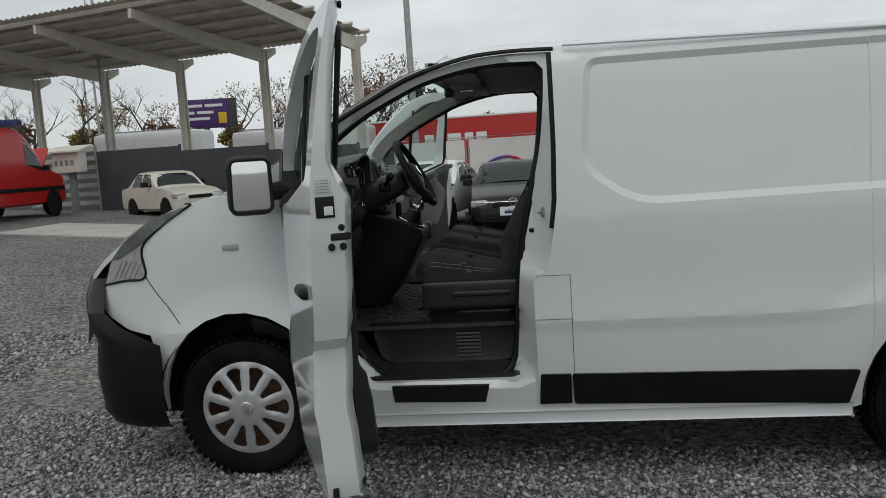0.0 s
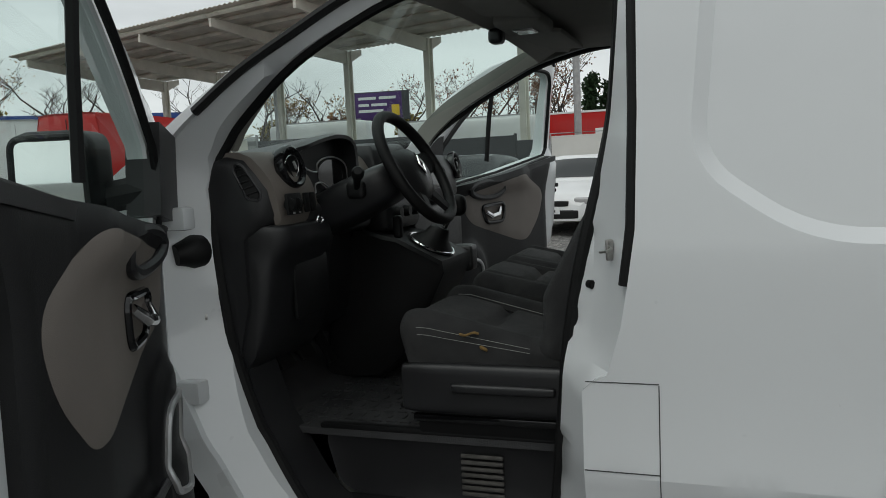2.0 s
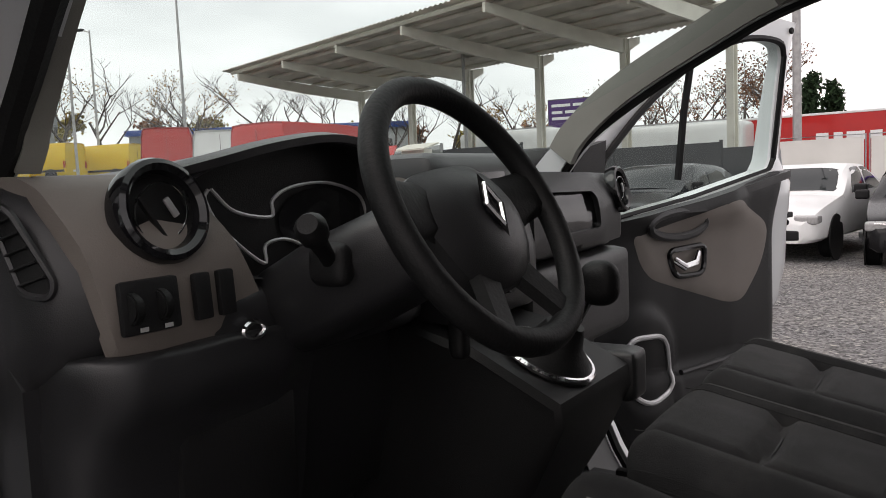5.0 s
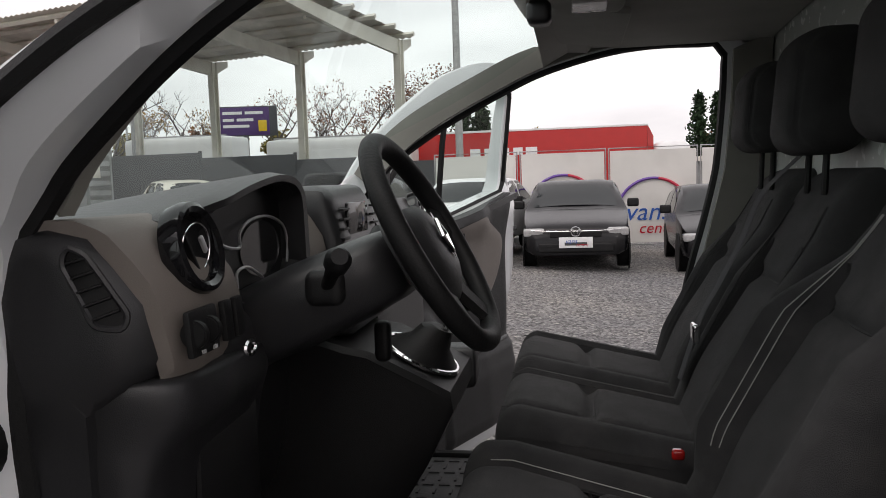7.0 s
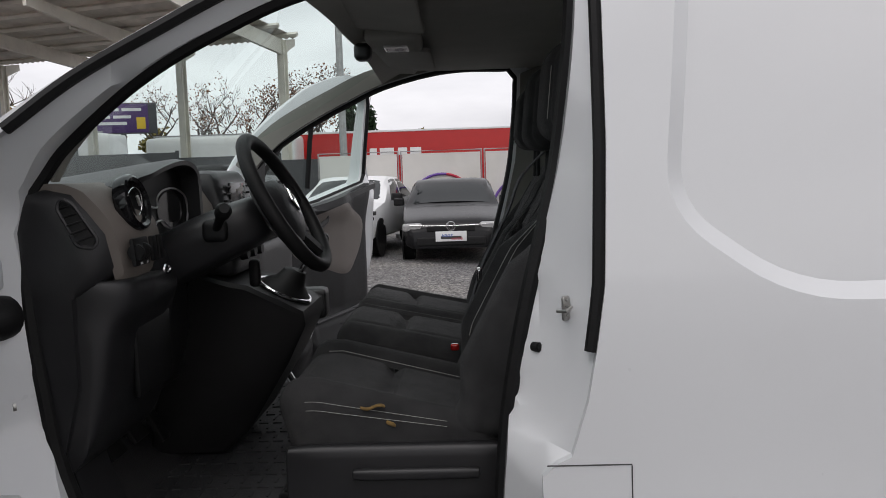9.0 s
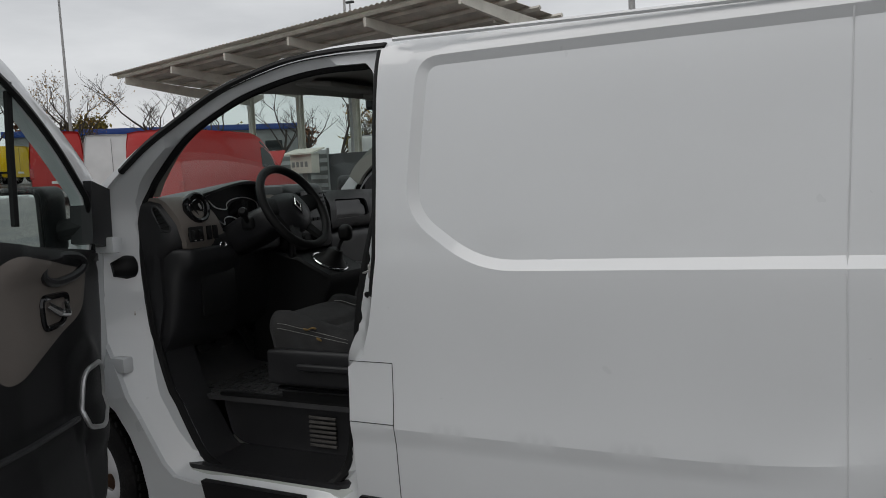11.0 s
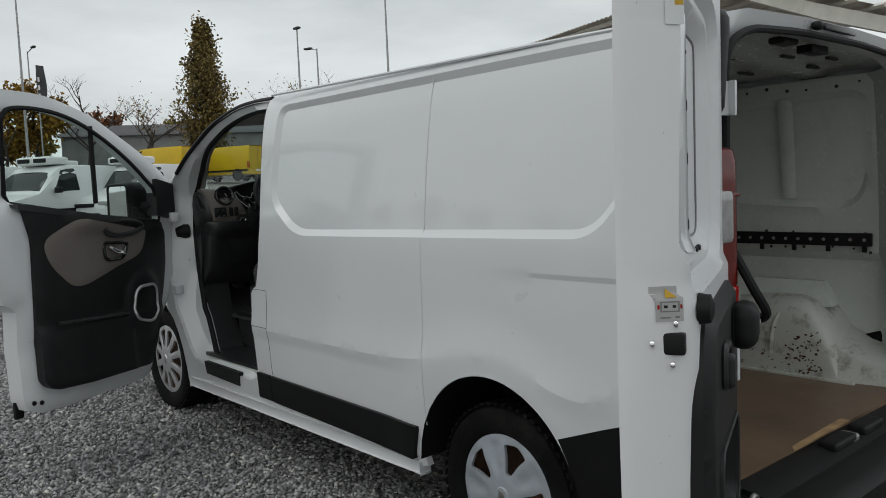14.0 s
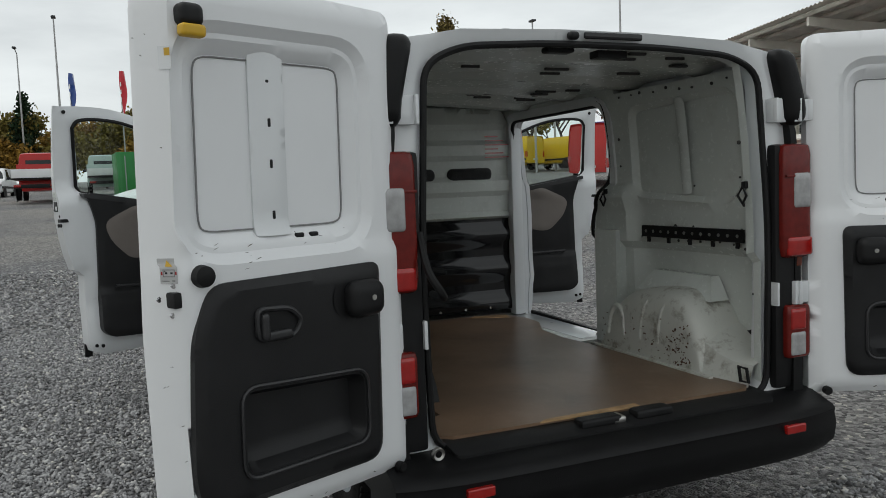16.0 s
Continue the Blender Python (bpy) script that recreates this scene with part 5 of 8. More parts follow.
for k in range(9):
    part("bulkhead_bolt", disc(0.008, 0.01, 8, 0, m=pose(1.615, -0.7 + k * 0.19, 0.52, 0, 90, 0)), STEEL, van)
for k in range(6):
    part("red_text_bar", box(1.632, 0.62, 1.70 - k * 0.028, 1.6345, 0.62 + 0.10 + 0.04 * (k % 3), 1.708 - k * 0.028), REDLENS, van)
part("bulkhead_post", box(1.59, 0.80, 0.46, 1.67, 0.88, 1.85, 0.012), WHITE, van)
# the side door, slid back along the flank
SD = [(x + 1.13, z) for x, z in shrink(SLIDE, -0.012)]
part("sliding_door", sheet(SD, [], lambda x, z: (x, half_width(x - 1.13, z) + 0.075, z), 0.08, lambda x, z: (x, half_width(x - 1.13, z) + 0.035, z)), WHITE, van, "white sliding side door, slid open")

# ---- cabin ----
MATTING = mat("dusty_grey_rubber_matting", (0.045, 0.045, 0.047), 0.6, vary=0.3, scale=9, bump=0.35, bump_scale=260)
part("cab_floor", sheet([(0.05, -0.66), (1.58, -0.66), (1.58, 0.66), (0.05, 0.66)], [], lambda x, y: (x, y, 0.66 + 0.25 * max(0, (0.35 - x) / 0.3)), 0.08, lambda x, y: (x, y, 0.64)), MATTING, van, "dark grey studded rubber cab floor")
for sd in (-1, 1):
    fl = Matrix.Diagonal((1, -sd, 1, 1))
    well = bmesh.new()
    wl_out = rounded([(0.56, 0.655), (0.60, 0.50), (0.66, 0.47), (1.24, 0.47), (1.29, 0.52), (1.30, 0.655)], 0.05)
    sheet(wl_out, [], lambda x, z: (x, -0.655 + 0.01 * min(1, edge_dist((x, z), wl_out) / 0.03), z), 0.04, lambda x, z: (x, -0.63, z), well)
    part("step_riser", well, SOFT, van, "black plastic step well", m=fl)
    part("step_floor", sheet(rounded([(0.58, -0.90), (1.29, -0.90), (1.29, -0.65), (0.58, -0.65)], 0.03), [], lambda x, y: (x, y, 0.468), 0.08, lambda x, y: (x, y, 0.45)), SOFT, van, "black plastic step tread", m=fl)
    part("step_lip", box(0.55, -0.66, 0.655, 1.32, -0.63, 0.675, 0.008), BLACK, van, m=fl)
    for k in range(7):
        part("vent_slat", box(0.98, -0.662, 0.495 + k * 0.018, 1.10, -0.654, 0.505 + k * 0.018, 0.002), STEELD, van, m=fl)
    # inner linings beside the feet and behind the door hole
    part("kick_panel", sheet([(0.0, 0.64), (0.47, 0.64), (0.40, 0.9), (0.385, 1.36), (0.0, 1.36)], [], lambda x, z: (x, -(half_width(x, z) - jamb_inset(x, z) - 0.04), z), 0.1, lambda x, z: (x, -(half_width(x, z) - jamb_inset(x, z) - 0.025), z)), SOFT, van, m=fl)
    strip = smooth_line([(0.40, 1.47), (0.44, 1.53), (0.54, 1.62), (0.65, 1.69), (0.78, 1.755), (0.92, 1.815), (1.10, 1.86), (1.25, 1.876), (1.44, 1.872)], 4)
    strip_b = [(x - 0.06 if x < 1.0 else x - 0.03, z + (0.05 if x < 1.0 else 0.04)) for x, z in strip]
    part("pillar_trim", sheet(strip + strip_b[::-1], [], lambda x, z: (x, -(half_width(x, min(z, 1.86)) - jamb_inset(x, z) - 0.045), z), 0.04, lambda x, z: (x, -(half_width(x, min(z, 1.86)) - jamb_inset(x, z) - 0.015), z)), PILLAR, van, "light grey windscreen pillar trim", m=fl)
    bp_ = [(1.31, 0.70), (1.33, 1.0), (1.38, 1.22), (1.445, 1.5), (1.468, 1.70), (1.475, 1.84), (1.58, 1.88), (1.58, 0.70)]
    part("rear_pillar_trim", sheet(bp_, [], lambda x, z: (x, -(half_width(x, z) - jamb_inset(min(x, 1.44), z) - 0.05), z), 0.06, lambda x, z: (x, -(half_width(x, z) - jamb_inset(min(x, 1.44), z) - 0.03), z)), PILLAR, van, m=fl)
for sd in (-1, 1):
    low = [p for p in dense(DOOR_HOLE, 0.03) if p[1] < 1.42 and (p[0] < 1.0 or p[1] < 0.75)]
    low = sorted([p for p in low if p[0] < 0.72], key=lambda p: -p[1]) + sorted([p for p in low if p[0] >= 0.72], key=lambda p: p[0])
    part("well_lining", loft([[(x, sd * (half_width(x, z) - jamb_inset(x, z) + o), z - 0.004) for o in (0.0, -0.05, -0.12, -0.19)] for x, z in low], False, False), SOFT, van, "black plastic foot well lining")
# tread pattern of the cab floor
tr = bmesh.new()
for i in range(26):
    for j in range(28):
        x, y = 0.36 + i * 0.045, -0.62 + j * 0.045
        box(-0.015, -0.0035, 0, 0.015, 0.0035, 0.004, 0, tr, pose(x + (0.02 if j % 2 else 0), y, 0.66, 0, 0, 0 if j % 2 else 90))
tagged(part("floor_studs", tr, MATTING, van, "raised studs of the rubber floor"), kind="stuff")

# headliner, visors, lamp
part("headliner", sheet([(0.93, -0.80), (1.58, -0.80), (1.58, 0.80), (0.93, 0.80)], [], lambda x, y: (x, y, 1.862 + 0.03 * (1 - (y / 0.8) ** 2) - 0.05 * max(0, (1.02 - x) / 0.1)), 0.06, lambda x, y: (x, y, 1.90 + 0.02 * (1 - (y / 0.8) ** 2))), LINER, van, "grey felt headliner")
part("header_trim", loft([[(0.93, y, 1.86 + 0.03 * (1 - (y / 0.8) ** 2)), (1.06, y, 1.85 + 0.03 * (1 - (y / 0.8) ** 2)), (1.08, y, 1.87 + 0.03 * (1 - (y / 0.8) ** 2)), (0.95, y, 1.90 + 0.03 * (1 - (y / 0.8) ** 2))] for y in (-0.8, -0.5, -0.2, 0.2, 0.5, 0.8)]), LINER, van)
for y0, y1 in ((-0.62, -0.18), (0.15, 0.62)):
    part("sun_visor", puff(0.96, y0, 1.828, 1.15, y1, 1.852, 0.012, lambda x, y, z: (x, y, z + 0.02 - 0.12 * (x - 1.05))), LINER, van, "grey sun visor")
lampm = part("roof_console", puff(0.97, -0.12, 1.835, 1.13, 0.12, 1.885, 0.02), LINER, van, "grey roof lamp console")
part("lamp_lens", puff(1.02, -0.05, 1.828, 1.09, 0.05, 1.838, 0.004), CLEARLENS, lampm)
part("rear_view_mirror_mount", puff(0.93, -0.03, 1.80, 0.98, 0.03, 1.85, 0.015), SOFT, van)

# dashboard
def dash_ring(y, top, lip, face):
    return [(-0.10, y, 1.30), (0.10, y, 1.385), (0.28, y, top - 0.015), (lip - 0.06, y, top), (lip - 0.01, y, top - 0.012), (lip + 0.015, y, top - 0.05), (face, y, 1.36), (face + 0.002, y, 1.29), (face - 0.02, y, 1.255), (0.44, y, 1.23), (0.44, y, 1.05), (0.40, y, 0.90), (0.25, y, 0.80), (0.0, y, 0.80), (-0.1, y, 1.0)]
ys = [(-0.810, 1.425, 0.40, 0.435), (-0.805, 1.445, 0.425, 0.468), (-0.79, 1.455, 0.455, 0.495), (-0.70, 1.46, 0.48, 0.522), (-0.55, 1.46, 0.47, 0.51), (-0.35, 1.46, 0.44, 0.47), (-0.18, 1.46, 0.46, 0.50), (0.0, 1.455, 0.47, 0.52), (0.2, 1.45, 0.48, 0.53), (0.4, 1.445, 0.49, 0.53), (0.6, 1.445, 0.50, 0.535), (0.77, 1.44, 0.48, 0.515), (0.82, 1.43, 0.43, 0.46), (0.835, 1.40, 0.38, 0.40)]
core = [a for a in ys if not -0.66 < a[0] < -0.22]
core[4:4] = [(-0.655, 1.46, 0.475, 0.515), (-0.63, 1.45, 0.43, 0.46), (-0.45, 1.45, 0.42, 0.45), (-0.26, 1.45, 0.43, 0.46), (-0.235, 1.458, 0.45, 0.49)]
dash = part("dashboard", loft([dash_ring(*a) for a in core]), SOFT, van, "charcoal and taupe dashboard", angle=50)
# taupe fascia pieces
def fascia(y0, y1, z0, z1, off):
    def f(y, z):
        x = np.interp(y, [a[0] for a in ys], [a[3] for a in ys]) + off
        x -= 0.055 * max(0, (z - 1.37) / 0.09) ** 1.4
        x -= 0.02 * max(0, (1.28 - z) / 0.04)
        u = max(0.0, z - 1.45)
        if u:
            x = float(np.interp(y, [a[0] for a in ys], [a[3] for a in ys])) + off - 0.0466 - 1.15 * u
            z = 1.45 + 0.018 * math.sin(min(1, u / 0.05) * math.pi / 2) - 0.10 * max(0, u - 0.05)
        return (x, y, z)
    return f
TP = rounded([(-0.745, 1.262), (-0.56, 1.255), (-0.525, 1.29), (-0.585, 1.40), (-0.625, 1.468), (-0.665, 1.62), (-0.79, 1.62), (-0.79, 1.46)], 0.022)
ff = fascia(0, 0, 0, 0, 0.018)
part("driver_fascia", sheet(TP, [], ff, 0.03, lambda y, z: (ff(y, z)[0] - 0.02, y, ff(y, z)[2] - 0.02)), TAUPE, dash, "taupe fascia panel")
EV = rounded([(0.427, 1.418), (0.436, 1.437), (0.458, 1.428), (0.496, 1.352), (0.490, 1.334), (0.462, 1.340)], 0.010)
vent_y = lambda x: -0.8145 + 0.9 * max(0, x - 0.452) ** 1.35 * 1.6
part("side_vent_back", sheet(EV, [], lambda x, z: (x, vent_y(x), z), 0.02), RUBBER, dash)
part("side_vent_rim", tube([(x, vent_y(x) - 0.001, z) for x, z in EV], 0.0042, 6, True), SOFT, dash)
for k in range(5):
    t = (k + 0.5) / 5
    p, q = (0.431 + 0.031 * t, 1.425 - 0.085 * t), (0.456 + 0.036 * t, 1.431 - 0.080 * t)
    part("side_vent_slat", loft([[(x, vent_y(x) - 0.001, z - 0.0022), (x, vent_y(x) - 0.001, z + 0.0022), (x, vent_y(x) - 0.0045, z + 0.001), (x, vent_y(x) - 0.0045, z - 0.001)] for x, z in (p, ((p[0] + q[0]) / 2, (p[1] + q[1]) / 2), q)]), BLACK, dash)
def round_vent(x, y, z, tilt=0):
    """A gloss ring, a dark bowl and a tilted inner disc with a chrome hoop and tab."""
    axis = pose(x, y, z, 0, 78, tilt)
    v = part("air_vent", lathe([(0.060, 0.0), (0.063, 0.020), (0.060, 0.028), (0.054, 0.031), (0.047, 0.026), (0.044, 0.014)], 40, m=axis), GLOSSB, dash, "round gloss black air vent")
    part("vent_bowl", lathe([(0.046, 0.020), (0.042, 0.009), (0.0, 0.009)], 32, m=axis), RUBBER, v)
    inner = axis @ pose(0, 0, 0.013, 12, 10, 35)
    part("vent_hoop", tube([(0.034 * math.cos(a), 0.034 * math.sin(a), 0.006) for a in [2 * math.pi * q / 28 for q in range(28)]], 0.0012, 6, True, ), CHROME, v, m=inner)
    part("vent_blade", box(-0.031, -0.016, 0.0, 0.031, -0.012, 0.010, 0.001), BLACK, v, m=inner)
    part("vent_tab", box(-0.012, 0.007, 0.008, 0.014, 0.015, 0.013, 0.002), SILVER, v, m=inner)
round_vent(0.509, -0.678, 1.417)
round_vent(0.52, 0.745, 1.395, 4)
sw = part("switch_panel", box(0.0, -0.038, -0.03, 0.010, 0.038, 0.03, 0.005, m=pose(0.545, -0.72, 1.318, 0, -4, 0)), BLACK, dash, "black light switch pack")
for dy in (-0.025, 0.012):
    part("thumb_wheel", disc(0.018, 0.012, 16, 0.002, m=pose(0.553, -0.72 + dy, 1.318, 90, 0, 0)), RUBBER, sw)
for dy in (-0.02, 0.012):
    part("switch_mark", box(0.558, -0.72 + dy, 1.292, 0.5595, -0.72 + dy + 0.01, 1.297), CLEARLENS, sw)
for dy in (0.072, 0.108):
    part("switch", box(0.0, -0.012, -0.028, 0.010, 0.012, 0.028, 0.004, m=pose(0.545, -0.72 + dy, 1.318, 0, -4, 0)), BLACK, dash)
part("bonnet_latch_ring", tube([(0.545 + 0.0 * k, -0.565 + 0.018 * math.cos(k), 1.262 + 0.010 * math.sin(k)) for k in [2 * math.pi * j / 16 for j in range(16)]], 0.004, 6, True), CHROME, dash)

# instrument hood and cluster
BROW = smooth_line([(-0.685, 1.460), (-0.645, 1.474), (-0.575, 1.492), (-0.495, 1.508), (-0.402, 1.520), (-0.333, 1.519), (-0.285, 1.505), (-0.258, 1.470), (-0.252, 1.36)], 4)
hood = []
for k, (y, z) in enumerate(BROW):
    q, n = BROW[max(0, k - 1)], BROW[min(len(BROW) - 1, k + 1)]
    d = Vector((n[0] - q[0], n[1] - q[1])).normalized()
    iy, iz = y + 0.017 * d.y, z - 0.017 * d.x
    w = max(0.0, min(1.0, (y + 0.685) / 0.10))
    low = min(z, 1.455)
    hood.append([(0.12, y, low - 0.04), (0.28, y, low + 0.5 * (z - low)), (0.42, y, z - 0.012), (0.47 + 0.04 * w, y, z - 0.001), (0.492 + 0.043 * w, y + 0.002 * d.y, z - 0.006), (0.490 + 0.043 * w, iy, iz), (0.475, iy, iz - 0.002), (0.40, y, z - 0.05)])
part("instrument_hood", loft(hood), SOFT, dash, "charcoal instrument hood", angle=50)
CL = smooth_line([(-0.629, 1.447), (-0.59, 1.466), (-0.525, 1.484), (-0.421, 1.499), (-0.335, 1.498), (-0.283, 1.478), (-0.262, 1.423), (-0.268, 1.367), (-0.31, 1.328), (-0.44, 1.318), (-0.521, 1.325), (-0.556, 1.338), (-0.601, 1.38), (-0.626, 1.419)], 3, True)
part("instrument_back", sheet(CL, [], lambda y, z: (0.486, y, z), 0.06), BLACK, dash, "dark instrument cluster")
shell = lambda k, x: [(x, -0.44 + (y + 0.44) * k, 1.40 + (z - 1.40) * k) for y, z in CL]
part("cluster_frame", loft([shell(1.0, 0.484), shell(1.02, 0.518), shell(1.05, 0.522), shell(1.05, 0.49)], True, False), SOFT, dash, "charcoal cluster bezel")
for line in ([(-0.584, 1.443), (-0.589, 1.429), (-0.563, 1.389), (-0.496, 1.339), (-0.490, 1.364), (-0.448, 1.368), (-0.39, 1.344)], [(-0.579, 1.443), (-0.542, 1.413), (-0.477, 1.402), (-0.472, 1.425), (-0.433, 1.442), (-0.358, 1.446), (-0.287, 1.426), (-0.268, 1.39), (-0.275, 1.358)]):
    part("gauge_surround", tube([(0.497, y, z) for y, z in smooth_line(line, 5)], 0.0026, 6), SILVER, dash, "silver gauge surround")
part("gauge_glass", sheet([(-0.37 + 0.085 * math.cos(a), 1.392 + 0.047 * math.sin(a)) for a in [2 * math.pi * k / 28 for k in range(28)]], [], lambda y, z: (0.4885, y, z), 0.05), GLOSSB, dash)
part("lower_shroud", puff(0.40, -0.62, 1.20, 0.535, -0.16, 1.315, 0.03), SOFT, dash)
def knee(y):
    t = float(np.interp(y, (-0.795, -0.79, -0.775, -0.74, -0.66, -0.50, -0.42), (4.2, 2.6, 1.3, 0.4, 0.0, 0.3, 1.2)))
    line = [(0.28, 1.258), (0.42, 1.262), (0.535 - 0.03 * t, 1.262), (0.552 - 0.03 * t, 1.245), (0.547 - 0.03 * t, 1.20), (0.505 - 0.01 * t, 1.14), (0.485 - 0.008 * t, 1.02), (0.44, 0.90), (0.36, 0.83), (0.27, 0.83)]
    return [(x, y, z) for x, z in smooth_line(line, 3)]
part("knee_shelf", loft([knee(-0.795 + 0.375 * k / 24) for k in range(25)]), SOFT, dash, "charcoal lower dash panel", angle=60)
part("fuse_cover", box(0.49, -0.66, 0.98, 0.505, -0.46, 1.16, 0.008, m=pose(0, 0, 0)), BLACK, dash)

# steering column, stalk and wheel
col = []
for t, r1, r2 in ((0.0, 0.100, 0.060), (0.15, 0.112, 0.066), (0.45, 0.122, 0.068), (0.8, 0.115, 0.062), (0.95, 0.095, 0.056), (1.0, 0.075, 0.045)):
    c = Vector((0.47, -0.415, 1.256)).lerp(Vector((0.755, -0.415, 1.376)), t)
    ring = []
    for k in range(28):
        a = 2 * math.pi * k / 28
        cx_, sx_ = math.copysign(abs(math.cos(a)) ** 0.6, math.cos(a)), math.copysign(abs(math.sin(a)) ** 0.6, math.sin(a))
        ring.append(c + Vector((-0.30 * r2 * sx_, r1 * cx_ * (1 if sx_ > 0 else 0.88), 0.95 * r2 * sx_)))
    col.append(ring)
colm = part("steering_column", loft(col), SOFT, van, "charcoal steering column shroud")
part("stalk_boot", puff(0.625, -0.553, 1.318, 0.685, -0.520, 1.372, 0.016), BLACK, colm)
part("indicator_stalk", tube([(0.655, -0.535, 1.345), (0.672, -0.565, 1.362), (0.688, -0.595, 1.380), (0.696, -0.608, 1.388), (0.704, -0.622, 1.396), (0.709, -0.632, 1.401)], [0.010, 0.010, 0.012, 0.018, 0.019, 0.012], 12), BLACK, colm, "black indicator stalk")
part("wiper_stalk", tube([(0.64, -0.31, 1.345), (0.645, -0.25, 1.37), (0.65, -0.18, 1.40)], [0.012, 0.013, 0.017], 12), BLACK, colm)
part("ignition_keys", puff(0.66, -0.30, 1.175, 0.69, -0.27, 1.25, 0.012), BLACK, colm, "black key hanging on a ring")
swm = Matrix.Translation((0.797, -0.412, 1.400)) @ Vector((0.877, 0, 0.480)).to_track_quat("Z", "Y").to_matrix().to_4x4()
up_l = swm.inverted().to_3x3() @ Vector((-0.480, 0, 0.877))
ang = math.atan2(up_l.y, up_l.x)
sw_m = swm @ Matrix.Rotation(ang - math.pi / 2, 4, "Z")
rim = bmesh.new()
tube([(0.180 * math.cos(a), 0.180 * math.sin(a) * (1 if math.sin(a) > -0.92 else 0.985), 0) for a in [2 * math.pi * k / 56 for k in range(56)]], 0.0175, 14, True, rim)
wheelm = part("steering_wheel", rim, RUBBER, van, "worn black steering wheel")
wheelm.matrix_basis = sw_m
def hubpad(x, y):
    r = math.hypot(x / 0.115, (y + 0.01) / 0.098)
    return (x, y, 0.018 - 0.036 * min(1, r) ** 3)
HP = rounded([(-0.112, 0.066), (0.112, 0.066), (0.108, -0.035), (0.06, -0.10), (-0.06, -0.10), (-0.108, -0.035)], 0.045)
part("airbag_pad", sheet(HP, [], hubpad, 0.02, lambda x, y: (x, y, -0.04)), SOFT, wheelm, "charcoal airbag pad")
for a, w in ((math.radians(8), 0.042), (math.radians(172), 0.042), (math.radians(-62), 0.032), (math.radians(-118), 0.032)):
    c, s_ = math.cos(a), math.sin(a)
    part("spoke", loft([[(r * c - s_ * q, r * s_ + c * q, zz + h) for q, h in ((-w * k, 0), (-w * k * 0.6, 0.010), (w * k * 0.6, 0.010), (w * k, 0), (0, -0.012))] for r, k, zz in ((0.07, 1.1, -0.02), (0.12, 0.9, -0.012), (0.178, 0.8, -0.002))]), RUBBER, wheelm)
em = bmesh.new()
tube([(0, 0.028, 0.021), (0.016, 0.0, 0.021), (0, -0.028, 0.021), (-0.016, 0, 0.021)], 0.0036, 6, True, em)
part("emblem", em, CHROME, wheelm, "chrome diamond emblem")
part("emblem_field", sheet([(0, 0.045), (0.028, 0.0), (0, -0.045), (-0.028, 0)], [], lambda x, y: (x, y, 0.0195), 0.05), GLOSSB, wheelm)

# centre stack
st = part("radio_console", puff(0.42, -0.12, 1.18, 0.575, 0.20, 1.492, 0.03, lambda x, y, z: (x - 0.10 * max(0, (z - 1.3) / 0.19) * 0.5, y, z)), SOFT, dash, "charcoal centre stack")
part("radio_screen", box(0.543, -0.05, 1.385, 0.552, 0.10, 1.455, 0.004, m=pose(0, 0, 0)), GLOSSB, st, "dark radio screen")
for y in (-0.10, 0.135):
    for k in range(5):
        part("vent_slat", box(0.545, y, 1.36 + k * 0.02, 0.556, y + 0.045, 1.365 + k * 0.02, 0.001), BLACK, st)
for y in (-0.05, 0.03, 0.11):
    part("heater_knob", lathe([(0.0, 0.022), (0.018, 0.022), (0.022, 0.0)], 20, m=pose(0.574, y, 1.245, 0, 90, 0)), BLACK, st, "black heater knob")
for k in range(6):
    part("radio_button", box(0.566, -0.07 + k * 0.035, 1.315, 0.578, -0.045 + k * 0.035, 1.33, 0.003), BLACK, st)
PB = rounded([(0.27, 1.305), (0.58, 1.31), (0.56, 1.40), (0.28, 1.405)], 0.02)
pf = fascia(0, 0, 0, 0, 0.02)
PP = rounded([(0.22, 1.265), (0.82, 1.27), (0.84, 1.44), (0.22, 1.455)], 0.03)
part("passenger_fascia", sheet(PP, [PB], pf, 0.03, lambda y, z: (pf(y, z)[0] - 0.03, y, z)), SOFT, dash, "dash fascia with an open tray")
part("tray_back", sheet(shrink(PB, -0.01), [], lambda y, z: (pf(y, z)[0] - 0.012, y, z), 0.06), GLOSSB, dash)
part("glovebox", puff(0.40, 0.24, 1.02, 0.535, 0.84, 1.245, 0.03), SOFT, dash, "charcoal glovebox")
part("stack_fascia", sheet(rounded([(-0.26, 1.30), (-0.13, 1.30), (-0.13, 1.45), (-0.24, 1.45)], 0.02), [], lambda y, z: (fascia(0, 0, 0, 0, 0.022)(y, z)), 0.04), TAUPE, dash)

# gear console
GC = [(0.45, 1.20), (0.56, 1.17), (0.61, 1.16), (0.77, 1.08), (0.775, 1.04), (0.72, 0.93), (0.60, 0.74), (0.52, 0.665), (0.30, 0.665), (0.35, 1.0)]
con = part("gear_console", loft([[(x, y, z) for x, z in shrink(GC, d)] for y, d in ((-0.155, 0.012), (-0.145, 0.0), (0.155, 0.0), (0.165, 0.012))]), BLACK, van, "black gear lever console", angle=40)
gr = [(0.69 + 0.075 * math.cos(a), -0.02 + 0.085 * math.sin(a)) for a in [2 * math.pi * k / 28 for k in range(28)]]
part("gaiter_ring", tube([(x, y, 1.128 - (x - 0.69) * 0.5) for x, y in gr], 0.006, 8, True), CHROME, con, "chrome gaiter ring")
